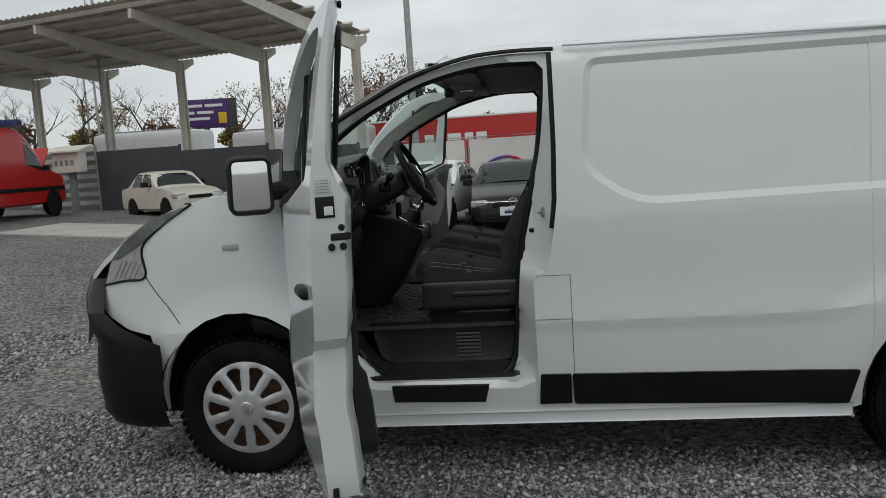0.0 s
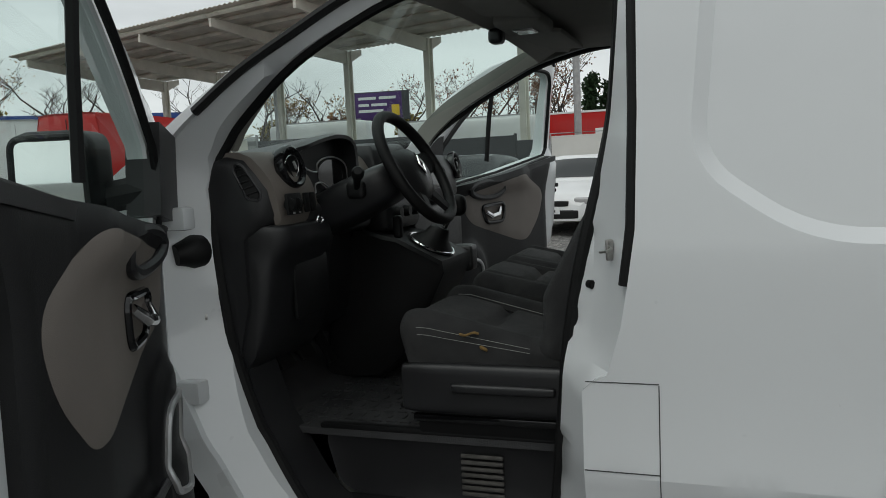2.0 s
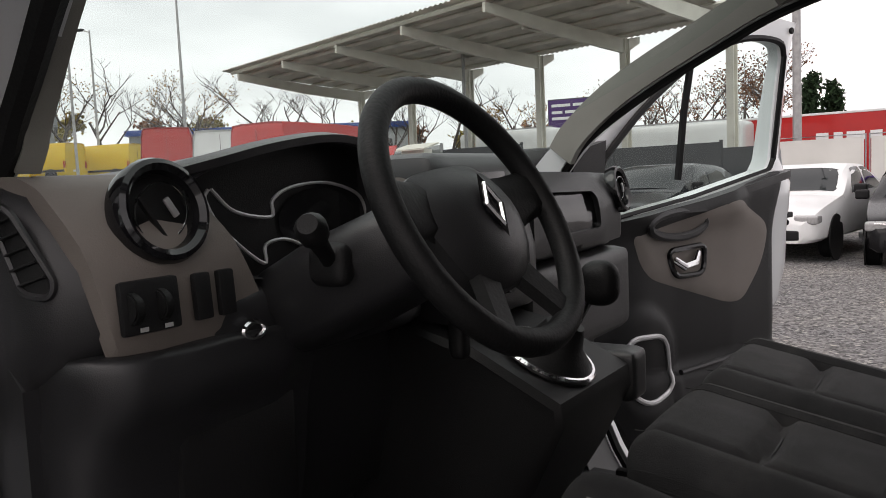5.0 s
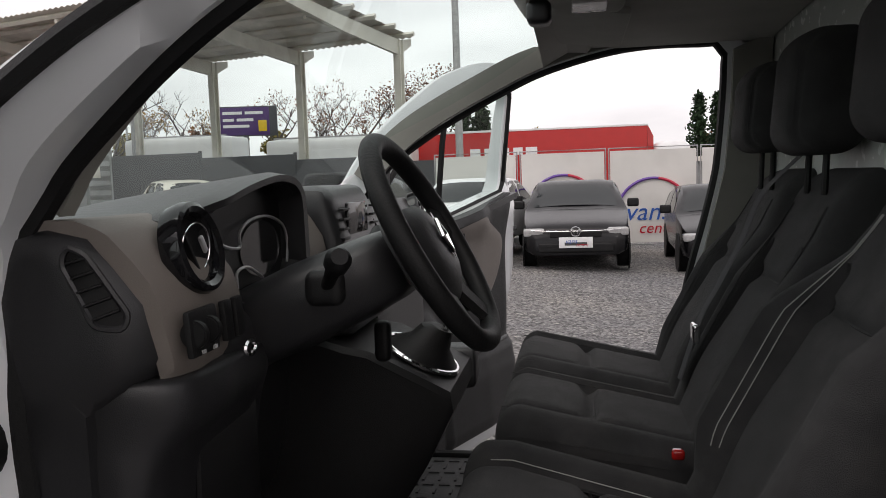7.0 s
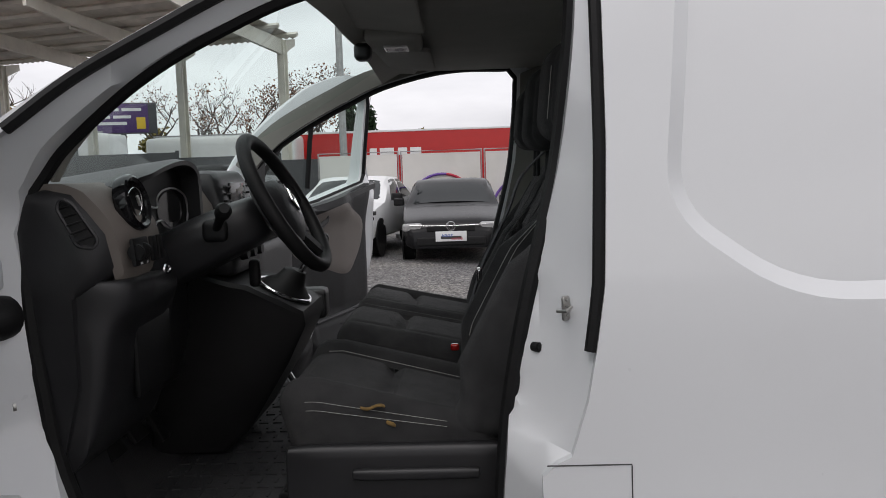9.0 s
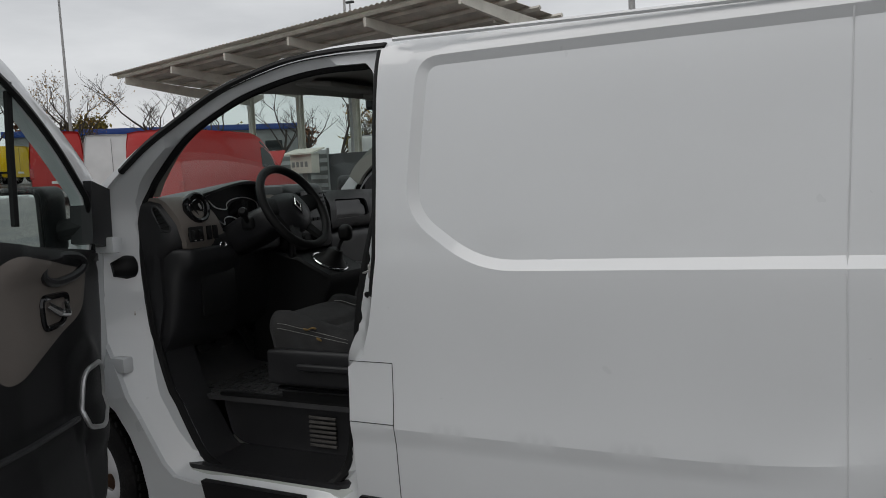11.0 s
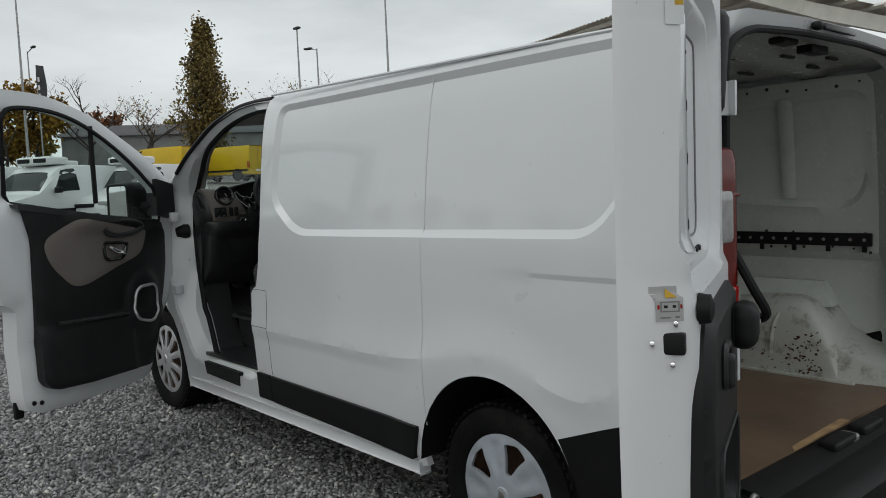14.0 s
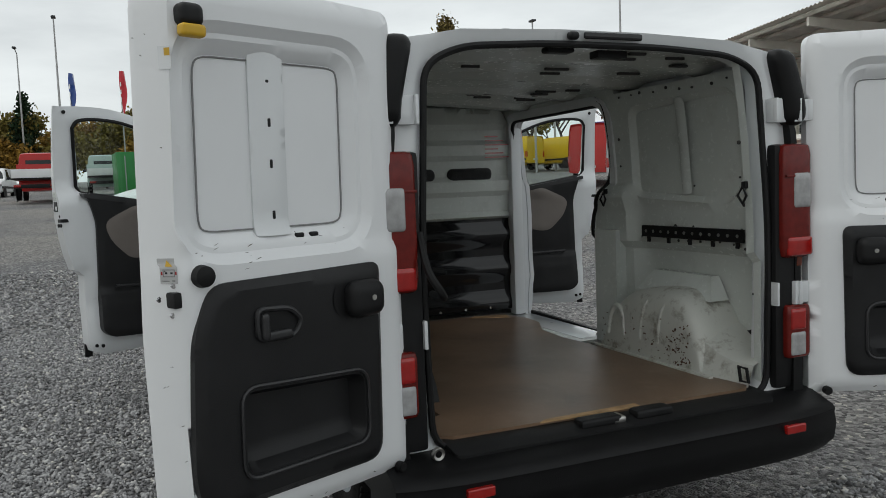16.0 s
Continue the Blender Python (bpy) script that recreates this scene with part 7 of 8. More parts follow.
def vehicle(name, label, category, st, m, body, wheels, glass, screen, rear=None, r=0.31, floor=0.28, tumble=0.16, group="", lamps=True, tail=False, plate=True, trim=None, hub=None):
    root = empty(name, m, label, category, group)
    sh = Shape(st, floor, tumble)
    part("body", loft([sh.ring(s) for s in sh.st]), body, root, angle=28)
    L_ = st[-1][0]
    for x0, x1, x2, x3 in glass:
        for q in (-1, 1):
            pts = [(x0, 0.06), (x3, 0.06), (x2, 0.86), (x1, 0.86)]
            part("side_window", sheet(rounded(pts, 0.04, 3), [], lambda x, v: sh.side(x, v, q), 0.25), DARK, root, "dark side glass")
    for rng, nm in ((screen, "windscreen"), (rear, "rear_window")):
        if rng:
            a, b = rng
            def gf(s, t):
                x = a + (b - a) * t
                top, w = sh.val(x, 1), sh.val(x, 2)
                y = s * (w * 0.88 - 0.12 * t)
                return (x - 0.012 * (1 if b > a else -1), y, top + 0.012 - 0.05 * abs(s) ** 3)
            part(nm, sheet([(-1, 0.04), (1, 0.04), (1, 0.96), (-1, 0.96)], [], gf, 0.25), DARK, root, "dark glass")
    for x in wheels:
        for q in (-1, 1):
            y = q * (sh.val(x, 2) - 0.10)
            bm = lathe([(r * 0.62, -0.1), (r * 0.95, -0.1), (r, -0.07), (r, 0.07), (r * 0.95, 0.1), (r * 0.62, 0.1)], 24, m=pose(x, y, r, 90, 0, 0))
            wm = part("wheel", bm, TYRE, root, "black tyre")
            rb = lathe([(r * 0.64, 0.06), (r * 0.6, 0.09), (r * 0.3, 0.06), (0.0, 0.085)], 20, m=pose(x, y, r, 90 * q * -1, 0, 0) @ pose(0, 0, 0.008))
            part("rim", rb, hub or SILVER, wm)
            # a flat black disc stands in for the shade inside the wheel arch
            part("arch_shadow", disc(r * 1.18, 0.02, 24, 0, m=pose(x, q * (sh.val(x, 2) - 0.004), r * 1.02, 90, 0, 0)), RUBBER, root)
    w0 = sh.val(0.15, 2)
    if lamps:
        for q in (-1, 1):
            part("headlight", puff(0.03, q * (w0 - 0.33), sh.val(0.12, 1) - 0.17, 0.32, q * (w0 + 0.015), sh.val(0.12, 1) - 0.03, 0.04), CLEARLENS, root, "clear headlight")
        part("grille", puff(-0.02, -w0 * 0.5, sh.val(0.1, 1) - 0.17, 0.08, w0 * 0.5, sh.val(0.1, 1) - 0.07, 0.02), BLACK, root)
        part("lower_grille", puff(-0.02, -w0 * 0.72, floor + 0.04, 0.10, w0 * 0.72, floor + 0.2, 0.03), BLACK, root)
    if plate:
        part("number_plate", box(-0.035, -0.26, floor + 0.13, -0.012, 0.26, floor + 0.24, 0.004), OWH, root, "blank white plate")
        part("plate_bar", box(-0.037, -0.18, floor + 0.16, -0.0345, 0.18, floor + 0.21), GAP, root)
    if tail:
        wl_ = sh.val(L_ - 0.1, 2)
        for q in (-1, 1):
            part("tail_lamp", puff(L_ - 0.08, q * (wl_ - 0.14), 0.75, L_ + 0.025, q * (wl_ + 0.01), 1.15, 0.02), REDLENS, root, "red tail lamp")
        part("number_plate", box(L_ + 0.01, -0.26, 0.55, L_ + 0.03, 0.26, 0.66, 0.004), OWH, root)
        part("door_split", box(L_ - 0.005, -0.006, 0.5, L_ + 0.012, 0.006, st[-2][1] - 0.1), GAP, root)
    if trim:
        for q in (-1, 1):
            part("side_moulding", box(st[2][0], q * (st[4][2] - 0.01), trim, st[-2][0], q * (st[4][2] + 0.018), trim + 0.12, 0.008), BUMPER, root, "black side moulding")
    for q in (-1, 1):
        xs = screen[0] + 0.35
        part("door_mirror", puff(xs, q * (sh.val(xs, 2) + 0.02), sh.val(xs, 3) + 0.02, xs + 0.12, q * (sh.val(xs, 2) + 0.22), sh.val(xs, 3) + 0.17, 0.03), BLACK, root)
    return root


DARK = mat("dark_vehicle_glass", (0.02, 0.024, 0.025), 0.05, vary=0.2, scale=0.8, spec=0.35)
GOLF = [(0, 0.58, 0.68, 0.5), (0.08, 0.72, 0.80, 0.62), (0.3, 0.82, 0.86, 0.74), (0.95, 0.96, 0.895, 0.90), (1.2, 1.02, 0.9, 0.94), (1.95, 1.42, 0.9, 0.97), (2.5, 1.47, 0.9, 0.98), (3.4, 1.43, 0.9, 1.0), (3.95, 1.30, 0.88, 1.02), (4.18, 0.98, 0.86, 0.9), (4.28, 0.6, 0.8, 0.5)]
SALOON = [(0, 0.58, 0.66, 0.5), (0.08, 0.70, 0.80, 0.62), (0.3, 0.80, 0.86, 0.74), (1.1, 0.95, 0.90, 0.90), (1.35, 1.01, 0.9, 0.93), (2.15, 1.42, 0.9, 0.96), (2.7, 1.46, 0.9, 0.97), (3.3, 1.42, 0.9, 0.98), (4.05, 1.12, 0.89, 1.0), (4.5, 1.05, 0.87, 0.98), (4.66, 0.65, 0.8, 0.6)]
SPRINTER = [(0, 0.8, 0.78, 0.7), (0.1, 1.05, 0.9, 0.9), (0.35, 1.22, 0.95, 1.1), (0.85, 1.35, 0.98, 1.22), (1.05, 1.48, 0.99, 1.28), (1.85, 2.24, 0.99, 1.38), (2.3, 2.50, 0.99, 1.44), (3.0, 2.58, 0.99, 1.44), (6.6, 2.58, 0.99, 1.44), (6.85, 2.52, 0.98, 1.44), (6.92, 2.2, 0.96, 1.36)]
DUCATO = [(0, 0.75, 0.8, 0.7), (0.1, 1.0, 0.95, 0.9), (0.4, 1.25, 1.0, 1.1), (0.9, 1.45, 1.02, 1.25), (1.7, 2.25, 1.02, 1.4), (2.2, 2.48, 1.02, 1.45), (5.2, 2.52, 1.02, 1.45), (5.38, 2.46, 1.0, 1.4), (5.42, 2.2, 0.98, 1.4)]
CADDY = [(0, 0.62, 0.70, 0.5), (0.08, 0.80, 0.82, 0.7), (0.3, 0.92, 0.87, 0.8), (0.85, 1.04, 0.9, 0.95), (1.1, 1.12, 0.9, 1.02), (1.75, 1.66, 0.9, 1.06), (2.3, 1.80, 0.9, 1.08), (4.2, 1.80, 0.9, 1.08), (4.36, 1.74, 0.89, 1.05), (4.40, 1.4, 0.87, 1.0)]
OLD = [(0, 0.50, 0.60, 0.45), (0.06, 0.72, 0.70, 0.62), (0.5, 0.84, 0.74, 0.78), (1.05, 0.90, 0.76, 0.86), (1.25, 0.96, 0.76, 0.9), (1.62, 1.32, 0.76, 0.92), (2.1, 1.38, 0.76, 0.92), (2.7, 1.35, 0.76, 0.92), (3.15, 0.98, 0.75, 0.9), (3.75, 0.88, 0.72, 0.82), (3.85, 0.5, 0.68, 0.45)]


def put(x, y, rz):
    return pose(x, y, ground_z(x, y), 0, 0, rz)


# the row of parked cars behind: noses towards the van
golf = vehicle("hatchback", "black hatchback car parked on gravel before the banners", "car", GOLF, put(0.98, 11.3, 90), BLK, (0.8, 3.42), [(1.62, 2.02, 2.5, 2.52), (2.60, 2.60, 3.25, 3.6)], (1.2, 1.9), (3.98, 3.6), group="cars parked in a row")
TXT_BLUE = paint("blue_lettering", (0.02, 0.09, 0.36), 0.6)
TXT_RED = paint("red_lettering", (0.5, 0.015, 0.03), 0.6)


def words(body, size, m, material, parent, label=""):
    cu = bpy.data.curves.new("lettering", "FONT")
    cu.body, cu.size, cu.extrude, cu.shear = body, size, 0.0, 0.25
    cu.resolution_u = 3
    tmp = bpy.data.objects.new("tmp", cu)
    scene.collection.objects.link(tmp)
    dg = bpy.context.evaluated_depsgraph_get()
    dg.update()
    me = bpy.data.meshes.new_from_object(tmp.evaluated_get(dg))
    bpy.data.objects.remove(tmp)
    ob = new("lettering", me)
    me.materials.clear()
    me.materials.append(material)
    ob.parent = parent
    ob.matrix_basis = m
    return tagged(ob, label)


words("vans", 0.11, pose(-0.040, 0.17, 0.475, 90, 0, -90), TXT_BLUE, golf, "blue lettering on the plate")
words("centre", 0.075, pose(-0.040, 0.0, 0.425, 90, 0, -90), TXT_RED, golf)
part("show_plate", box(-0.036, -0.27, 0.40, -0.02, 0.27, 0.575, 0.004), OWH, golf, "white dealer plate")
badge = tube([(-0.04, 0.075 * math.cos(a), 0.665 + 0.075 * math.sin(a)) for a in [2 * math.pi * k / 20 for k in range(20)]], 0.009, 6, True)
part("round_badge", badge, CHROME, golf, "round chrome badge")
part("badge_mark", tube([(-0.042, 0.05, 0.70), (-0.042, 0.02, 0.615), (-0.042, 0.0, 0.665), (-0.042, -0.02, 0.615), (-0.042, -0.05, 0.70)], 0.007, 6), CHROME, golf)
part("chrome_strip", tube([(0.015, -0.72, 0.69), (-0.02, -0.4, 0.675), (-0.025, 0, 0.67), (-0.02, 0.4, 0.675), (0.015, 0.72, 0.69)], 0.007, 6), CHROME, golf)
vehicle("saloon_car", "white saloon car parked on gravel", "car", SALOON, put(-1.35, 11.6, 82), OWH, (0.88, 3.55), [(1.78, 2.2, 2.68, 2.7), (2.78, 2.78, 3.3, 3.85)], (1.37, 2.1), (4.05, 3.4), group="cars parked in a row")
vehicle("estate_car", "dark grey car parked beside a white saloon", "car", GOLF, put(-3.9, 11.8, 84), GRY, (0.8, 3.42), [(1.62, 2.02, 2.5, 2.52), (2.60, 2.60, 3.25, 3.6)], (1.2, 1.9), (3.98, 3.6), group="cars parked in a row")
vehicle("hatchback", "black car parked at the end of the row", "car", GOLF, put(3.55, 11.5, 88), BLK, (0.8, 3.42), [(1.62, 2.02, 2.5, 2.52), (2.60, 2.60, 3.25, 3.6)], (1.2, 1.9), (3.98, 3.6), group="cars parked in a row")

# red and white delivery vans to the west
red_van = vehicle("delivery_van", "red high-roof delivery van with an open bonnet", "van", [(x if x < 4 else x - 0.95, a, b, c) for x, a, b, c in SPRINTER], put(-14.1, 19.0, 274), RED, (1.0, 4.66), [(1.35, 1.75, 2.2, 2.25)], (1.05, 1.8), None, r=0.35, floor=0.35, tumble=0.1, trim=0.75, tail=True)
part("raised_bonnet", loft([[(1.0, -0.75, 1.47), (1.0, 0.75, 1.47), (0.97, 0.75, 1.44), (0.97, -0.75, 1.44)], [(0.45, -0.68, 2.05), (0.45, 0.68, 2.05), (0.42, 0.68, 2.02), (0.42, -0.68, 2.02)]]), RED, red_van, "red bonnet propped open")
vehicle("delivery_van", "white high-roof delivery van seen from behind", "van", DUCATO, put(-25.4, 22.1, -41), OWH, (0.95, 4.5), [(1.3, 1.6, 2.1, 2.15)], (0.95, 1.65), None, r=0.34, floor=0.35, tumble=0.1, tail=True, trim=0.7)
vehicle("delivery_van", "red high-roof delivery van seen from behind", "van", SPRINTER, put(-29.3, 22.9, -41), RED, (1.0, 5.1), [(1.35, 1.75, 2.2, 2.25)], (1.05, 1.8), None, r=0.35, floor=0.35, tumble=0.1, tail=True, trim=0.75)
vehicle("vintage_car", "cream vintage saloon car with its bonnet ajar", "car", OLD, put(-7.9, 16.9, 140), CREAM, (0.7, 2.95), [(1.45, 1.68, 2.1, 2.12), (2.18, 2.18, 2.6, 2.9)], (1.25, 1.6), (3.15, 2.75), r=0.29, floor=0.25, tumble=0.1)

# yellow vans
TRANSPORTER = [(x * 0.92, z * 0.86, w * 0.95, h * 0.86) for x, z, w, h in DUCATO]
for x, y, rz in ((-44.7, 19.3, 24), (-45.2, 23.0, 22), (-44.4, 26.6, 20), (-46.0, 30.2, 18), (-46.5, 15.6, 26)):
    vehicle("panel_van", "yellow panel van parked in a row", "van", TRANSPORTER, put(x, y, rz), YEL, (0.9, 4.1), [(1.15, 1.45, 1.95, 2.0)], (0.88, 1.52), None, r=0.33, floor=0.34, tumble=0.1, group="yellow vans in a row", trim=0.55, tail=True)
# white small vans with roof coolers
def small_van(x, y, rz, cooler=True):
    v = vehicle("small_van", "small white van with a roof cooling unit" if cooler else "small white delivery van in the yard", "van", CADDY, put(x, y, rz), OWH, (0.85, 3.6), [(1.5, 1.86, 2.35, 2.4)], (1.12, 1.7), None, floor=0.3, tumble=0.12, trim=0.55, group="white vans in a row")
    if cooler:
        c = part("cooling_unit", puff(1.75, -0.55, 1.80, 2.45, 0.55, 2.02, 0.07), OWH, v, "white roof cooling unit")
        for q in (-0.26, 0.26):
            part("fan_grille", puff(1.735, q - 0.2, 1.86, 1.77, q + 0.2, 1.97, 0.02), BLACK, c)
    return v
for x, y, rz, c in ((-16.5, -1.45, 121, True), (-16.3, 1.1, 121, True), (-16.5, 3.5, 121, True), (-23.5, 3.6, 125, True), (-24.5, 0.2, 125, False)):
    small_van(x, y, rz, c)


def flatbed(x, y, rz, cabp, label):
    v = vehicle("flatbed_truck", label, "truck", [(0, 0.8, 0.78, 0.7), (0.1, 1.05, 0.9, 0.9), (0.35, 1.25, 0.95, 1.1), (0.85, 1.40, 0.98, 1.25), (1.7, 2.2, 0.96, 1.42), (2.2, 2.32, 0.96, 1.45), (3.1, 2.30, 0.96, 1.45), (3.25, 2.1, 0.95, 1.4), (3.3, 1.2, 0.95, 1.1)], put(x, y, rz), cabp, (0.95, 4.6), [(1.35, 1.7, 2.2, 2.25)], (1.0, 1.65), None, r=0.34, floor=0.45, tumble=0.1)
    part("load_bed", box(3.4, -1.0, 0.95, 6.2, 1.0, 1.02, 0.01), BUMPER, v)
    for q in (-1.0, 0.97):
        part("bed_board", box(3.4, q, 1.02, 6.2, q + 0.03, 1.42, 0.006), OWH, v, "white drop side")
    part("tail_board", box(6.17, -1.0, 1.02, 6.2, 1.0, 1.42, 0.006), OWH, v, "white tail board")
    part("head_board", box(3.4, -1.0, 1.02, 3.43, 1.0, 1.75, 0.006), cabp, v)
    part("rear_beam", box(6.05, -0.9, 0.55, 6.2, 0.9, 0.72, 0.01), BUMPER, v)
    part("cab_rear_window", box(3.30, -0.6, 1.55, 3.325, 0.6, 1.95, 0.02), DARK, v)
    for q in (-0.9, 0.6):
        part("tail_lamp", box(6.19, q, 0.6, 6.22, q + 0.3, 0.72, 0.01), REDLENS, v)
    return v


flatbed(-40.2, -4.9, 0, RED, "red and white flatbed truck seen from behind")
flatbed(-47.8, -2.1, 2, TEAL, "pale green flatbed truck seen from behind")
small_van(-46.0, -8.5, 175, False)

# ---- canopy, fence, banners, truck ----
STEELW = mat("cream_painted_steel", (0.70, 0.68, 0.61), 0.6, vary=0.1, scale=1.5, dirt=0.3, dirt_color=(0.3, 0.26, 0.2), dirt_scale=2)
ROOFS = mat("grey_corrugated_sheet", (0.66, 0.63, 0.57), 0.7, 0.0, vary=0.2, scale=1)
PANEL_D = mat("dark_grey_fence_panel", (0.045, 0.048, 0.052), 0.7, vary=0.15, scale=1.5)
PANEL_L = mat("grey_corrugated_fence", (0.24, 0.25, 0.25), 0.6, vary=0.15, scale=1.5)
C0, CV, CF = Vector((-5.45, 27.6, 0)), Vector((-4.3, 1.25, 0)), Vector((-2.2, -7.0, 0))
can = empty("canopy", pose(0, 0, 0), "cream steel canopy with a corrugated roof on columns", "canopy")
TOPF, TOPB = 7.3, 6.7
for k in range(6):
    c = C0 + CV * k
    gz = ground_z(c.x, c.y)
    cm = bmesh.new()
    d = CV.normalized()
    nrm = Vector((-d.y, d.x, 0))
    for s in (-0.13, 0.13):
        loft([[c + d * a + nrm * (s + b) + Vector((0, 0, z)) for a, b in ((-0.14, -0.02), (0.14, -0.02), (0.14, 0.02), (-0.14, 0.02))] for z in (gz, TOPB - 0.1)], bm=cm)
    loft([[c + d * a + nrm * b + Vector((0, 0, z)) for a, b in ((-0.02, -0.13), (0.02, -0.13), (0.02, 0.13), (-0.02, 0.13))] for z in (gz, TOPB - 0.1)], bm=cm)
    col_ = part("column", cm, STEELW, can, "cream steel column")
    ends = [(c - CF * 0.12, TOPB + 0.05, 0.25), (c, TOPB - 0.1, 0.55), (c + CF * 0.5, (TOPB + TOPF) / 2 - 0.1, 0.5), (c + CF, TOPF - 0.05, 0.32)]
    part("cantilever_beam", loft([[p + d * a + Vector((0, 0, z + b)) for a, b in ((-0.07, -h), (0.07, -h), (0.07, 0), (-0.07, 0))] for p, z, h in ends]), STEELW, can, "tapered cream cantilever beam")
    for q in (0.3, 0.55, 0.8):
        p = c + CF * q
        zz = TOPB + (TOPF - TOPB) * q - 0.27
        part("beam_slot", box(-0.35, -0.005, -0.07, 0.35, 0.005, 0.07, 0.0, m=Matrix.Translation(p + d * 0.08 + Vector((0, 0, zz))) @ Matrix.Rotation(math.atan2(CF.y, CF.x), 4, "Z")), PANEL_D, can)
for q in (0.0, 0.18, 0.36, 0.54, 0.72, 0.9, 1.0):
    a, b = C0 - CV * 0.15 + CF * q, C0 + CV * 5.15 + CF * q
    z = TOPB + (TOPF - TOPB) * q + 0.06
    part("purlin", tube([a + Vector((0, 0, z)), b + Vector((0, 0, z))], 0.09, 4), ROOFS if 0 < q < 1 else STEELW, can)
rf = bmesh.new()
a0, b0 = C0 - CV * 0.06 - CF * 0.12, C0 + CV * 5.25 - CF * 0.12
n_ = 170
row = []
for i in range(n_ + 1):
    p = a0.lerp(b0, i / n_)
    dz = 0.035 * (1 if i % 2 else -1)
    row.append([(p.x, p.y, TOPB + 0.10 + dz), tuple(p + CF * 1.16 + Vector((0, 0, TOPF + 0.22 + dz)))])
loft(row, False, False, rf)
part("roof_sheet", rf, ROOFS, can, "grey corrugated roof sheet", smooth=False)
for k in range(5):
    c = C0 + CV * (k + 0.0) + CF * 0.55 + CV.normalized() * 0.35
    part("strip_light", tube([c + CF * -0.16 + Vector((0, 0, 6.5)), c + CF * 0.16 + Vector((0, 0, 6.65))], 0.06, 8), STEELW, can, "long strip light")


def fence_run(p0, p1, n, h, material, label, ribs=0):
    fe = empty("fence", pose(0, 0, 0), label, "fence")
    p0, p1 = Vector(p0), Vector(p1)
    for k in range(n):
        a, b = p0.lerp(p1, k / n), p0.lerp(p1, (k + 0.985) / n)
        z0 = ground_z(*(a.lerp(b, 0.5)))
        d = (b - a).normalized()
        nn = Vector((-d.y, d.x)) * 0.03
        bm = bmesh.new()
        if ribs:
            rows_ = []
            for i in range(ribs * 2 + 1):
                z = z0 + h * i / (ribs * 2)
                o = 0.035 * (1 if i % 2 else -1)
                rows_.append([(a.x + nn.x * o * 30, a.y + nn.y * o * 30, z), (b.x + nn.x * o * 30, b.y + nn.y * o * 30, z)])
            loft(rows_, False, False, bm)
        else:
            loft([[(a.x - nn.x, a.y - nn.y, z), (b.x - nn.x, b.y - nn.y, z), (b.x + nn.x, b.y + nn.y, z), (a.x + nn.x, a.y + nn.y, z)] for z in (z0, z0 + h)], bm=bm)
        part("panel", bm, material, fe, smooth=False)
        part("post", tube([(a.x, a.y, z0), (a.x, a.y, z0 + h + 0.05)], 0.05, 6), material, fe)
    return fe


fence_run((-1.0, 19.9), (-12.9, 20.4), 4, 2.0, PANEL_D, "dark grey solid panel fence under the canopy")
fence_run((-12.9, 20.4), (-31.0, 25.8), 6, 2.05, PANEL_L, "grey corrugated sheet fence", 7)
cab = empty("meter_cabinet", pose(-13.45, 19.75, ground_z(-13.45, 19.75), 0, 0, -8), "pale grey meter cabinet with a small sloping roof", "cabinet")
part("body", box(-0.5, -0.2, 1.28, 0.5, 0.2, 1.95, 0.02), STEELW, cab)
part("roof", loft([[(-0.7, y, z), (0.7, y, z), (0.7, y, z + 0.05), (-0.7, y, z + 0.05)] for y, z in ((-0.4, 1.92), (0.3, 2.1))]), STEELW, cab)
for k in range(4):
    part("meter", box(-0.4 + 0.2 * k, -0.215, 1.5, -0.28 + 0.2 * k, -0.2, 1.68, 0.005), PANEL_L, cab)
part("leg", box(-0.1, 0.0, 0.0, 0.1, 0.15, 1.28), PANEL_L, cab)

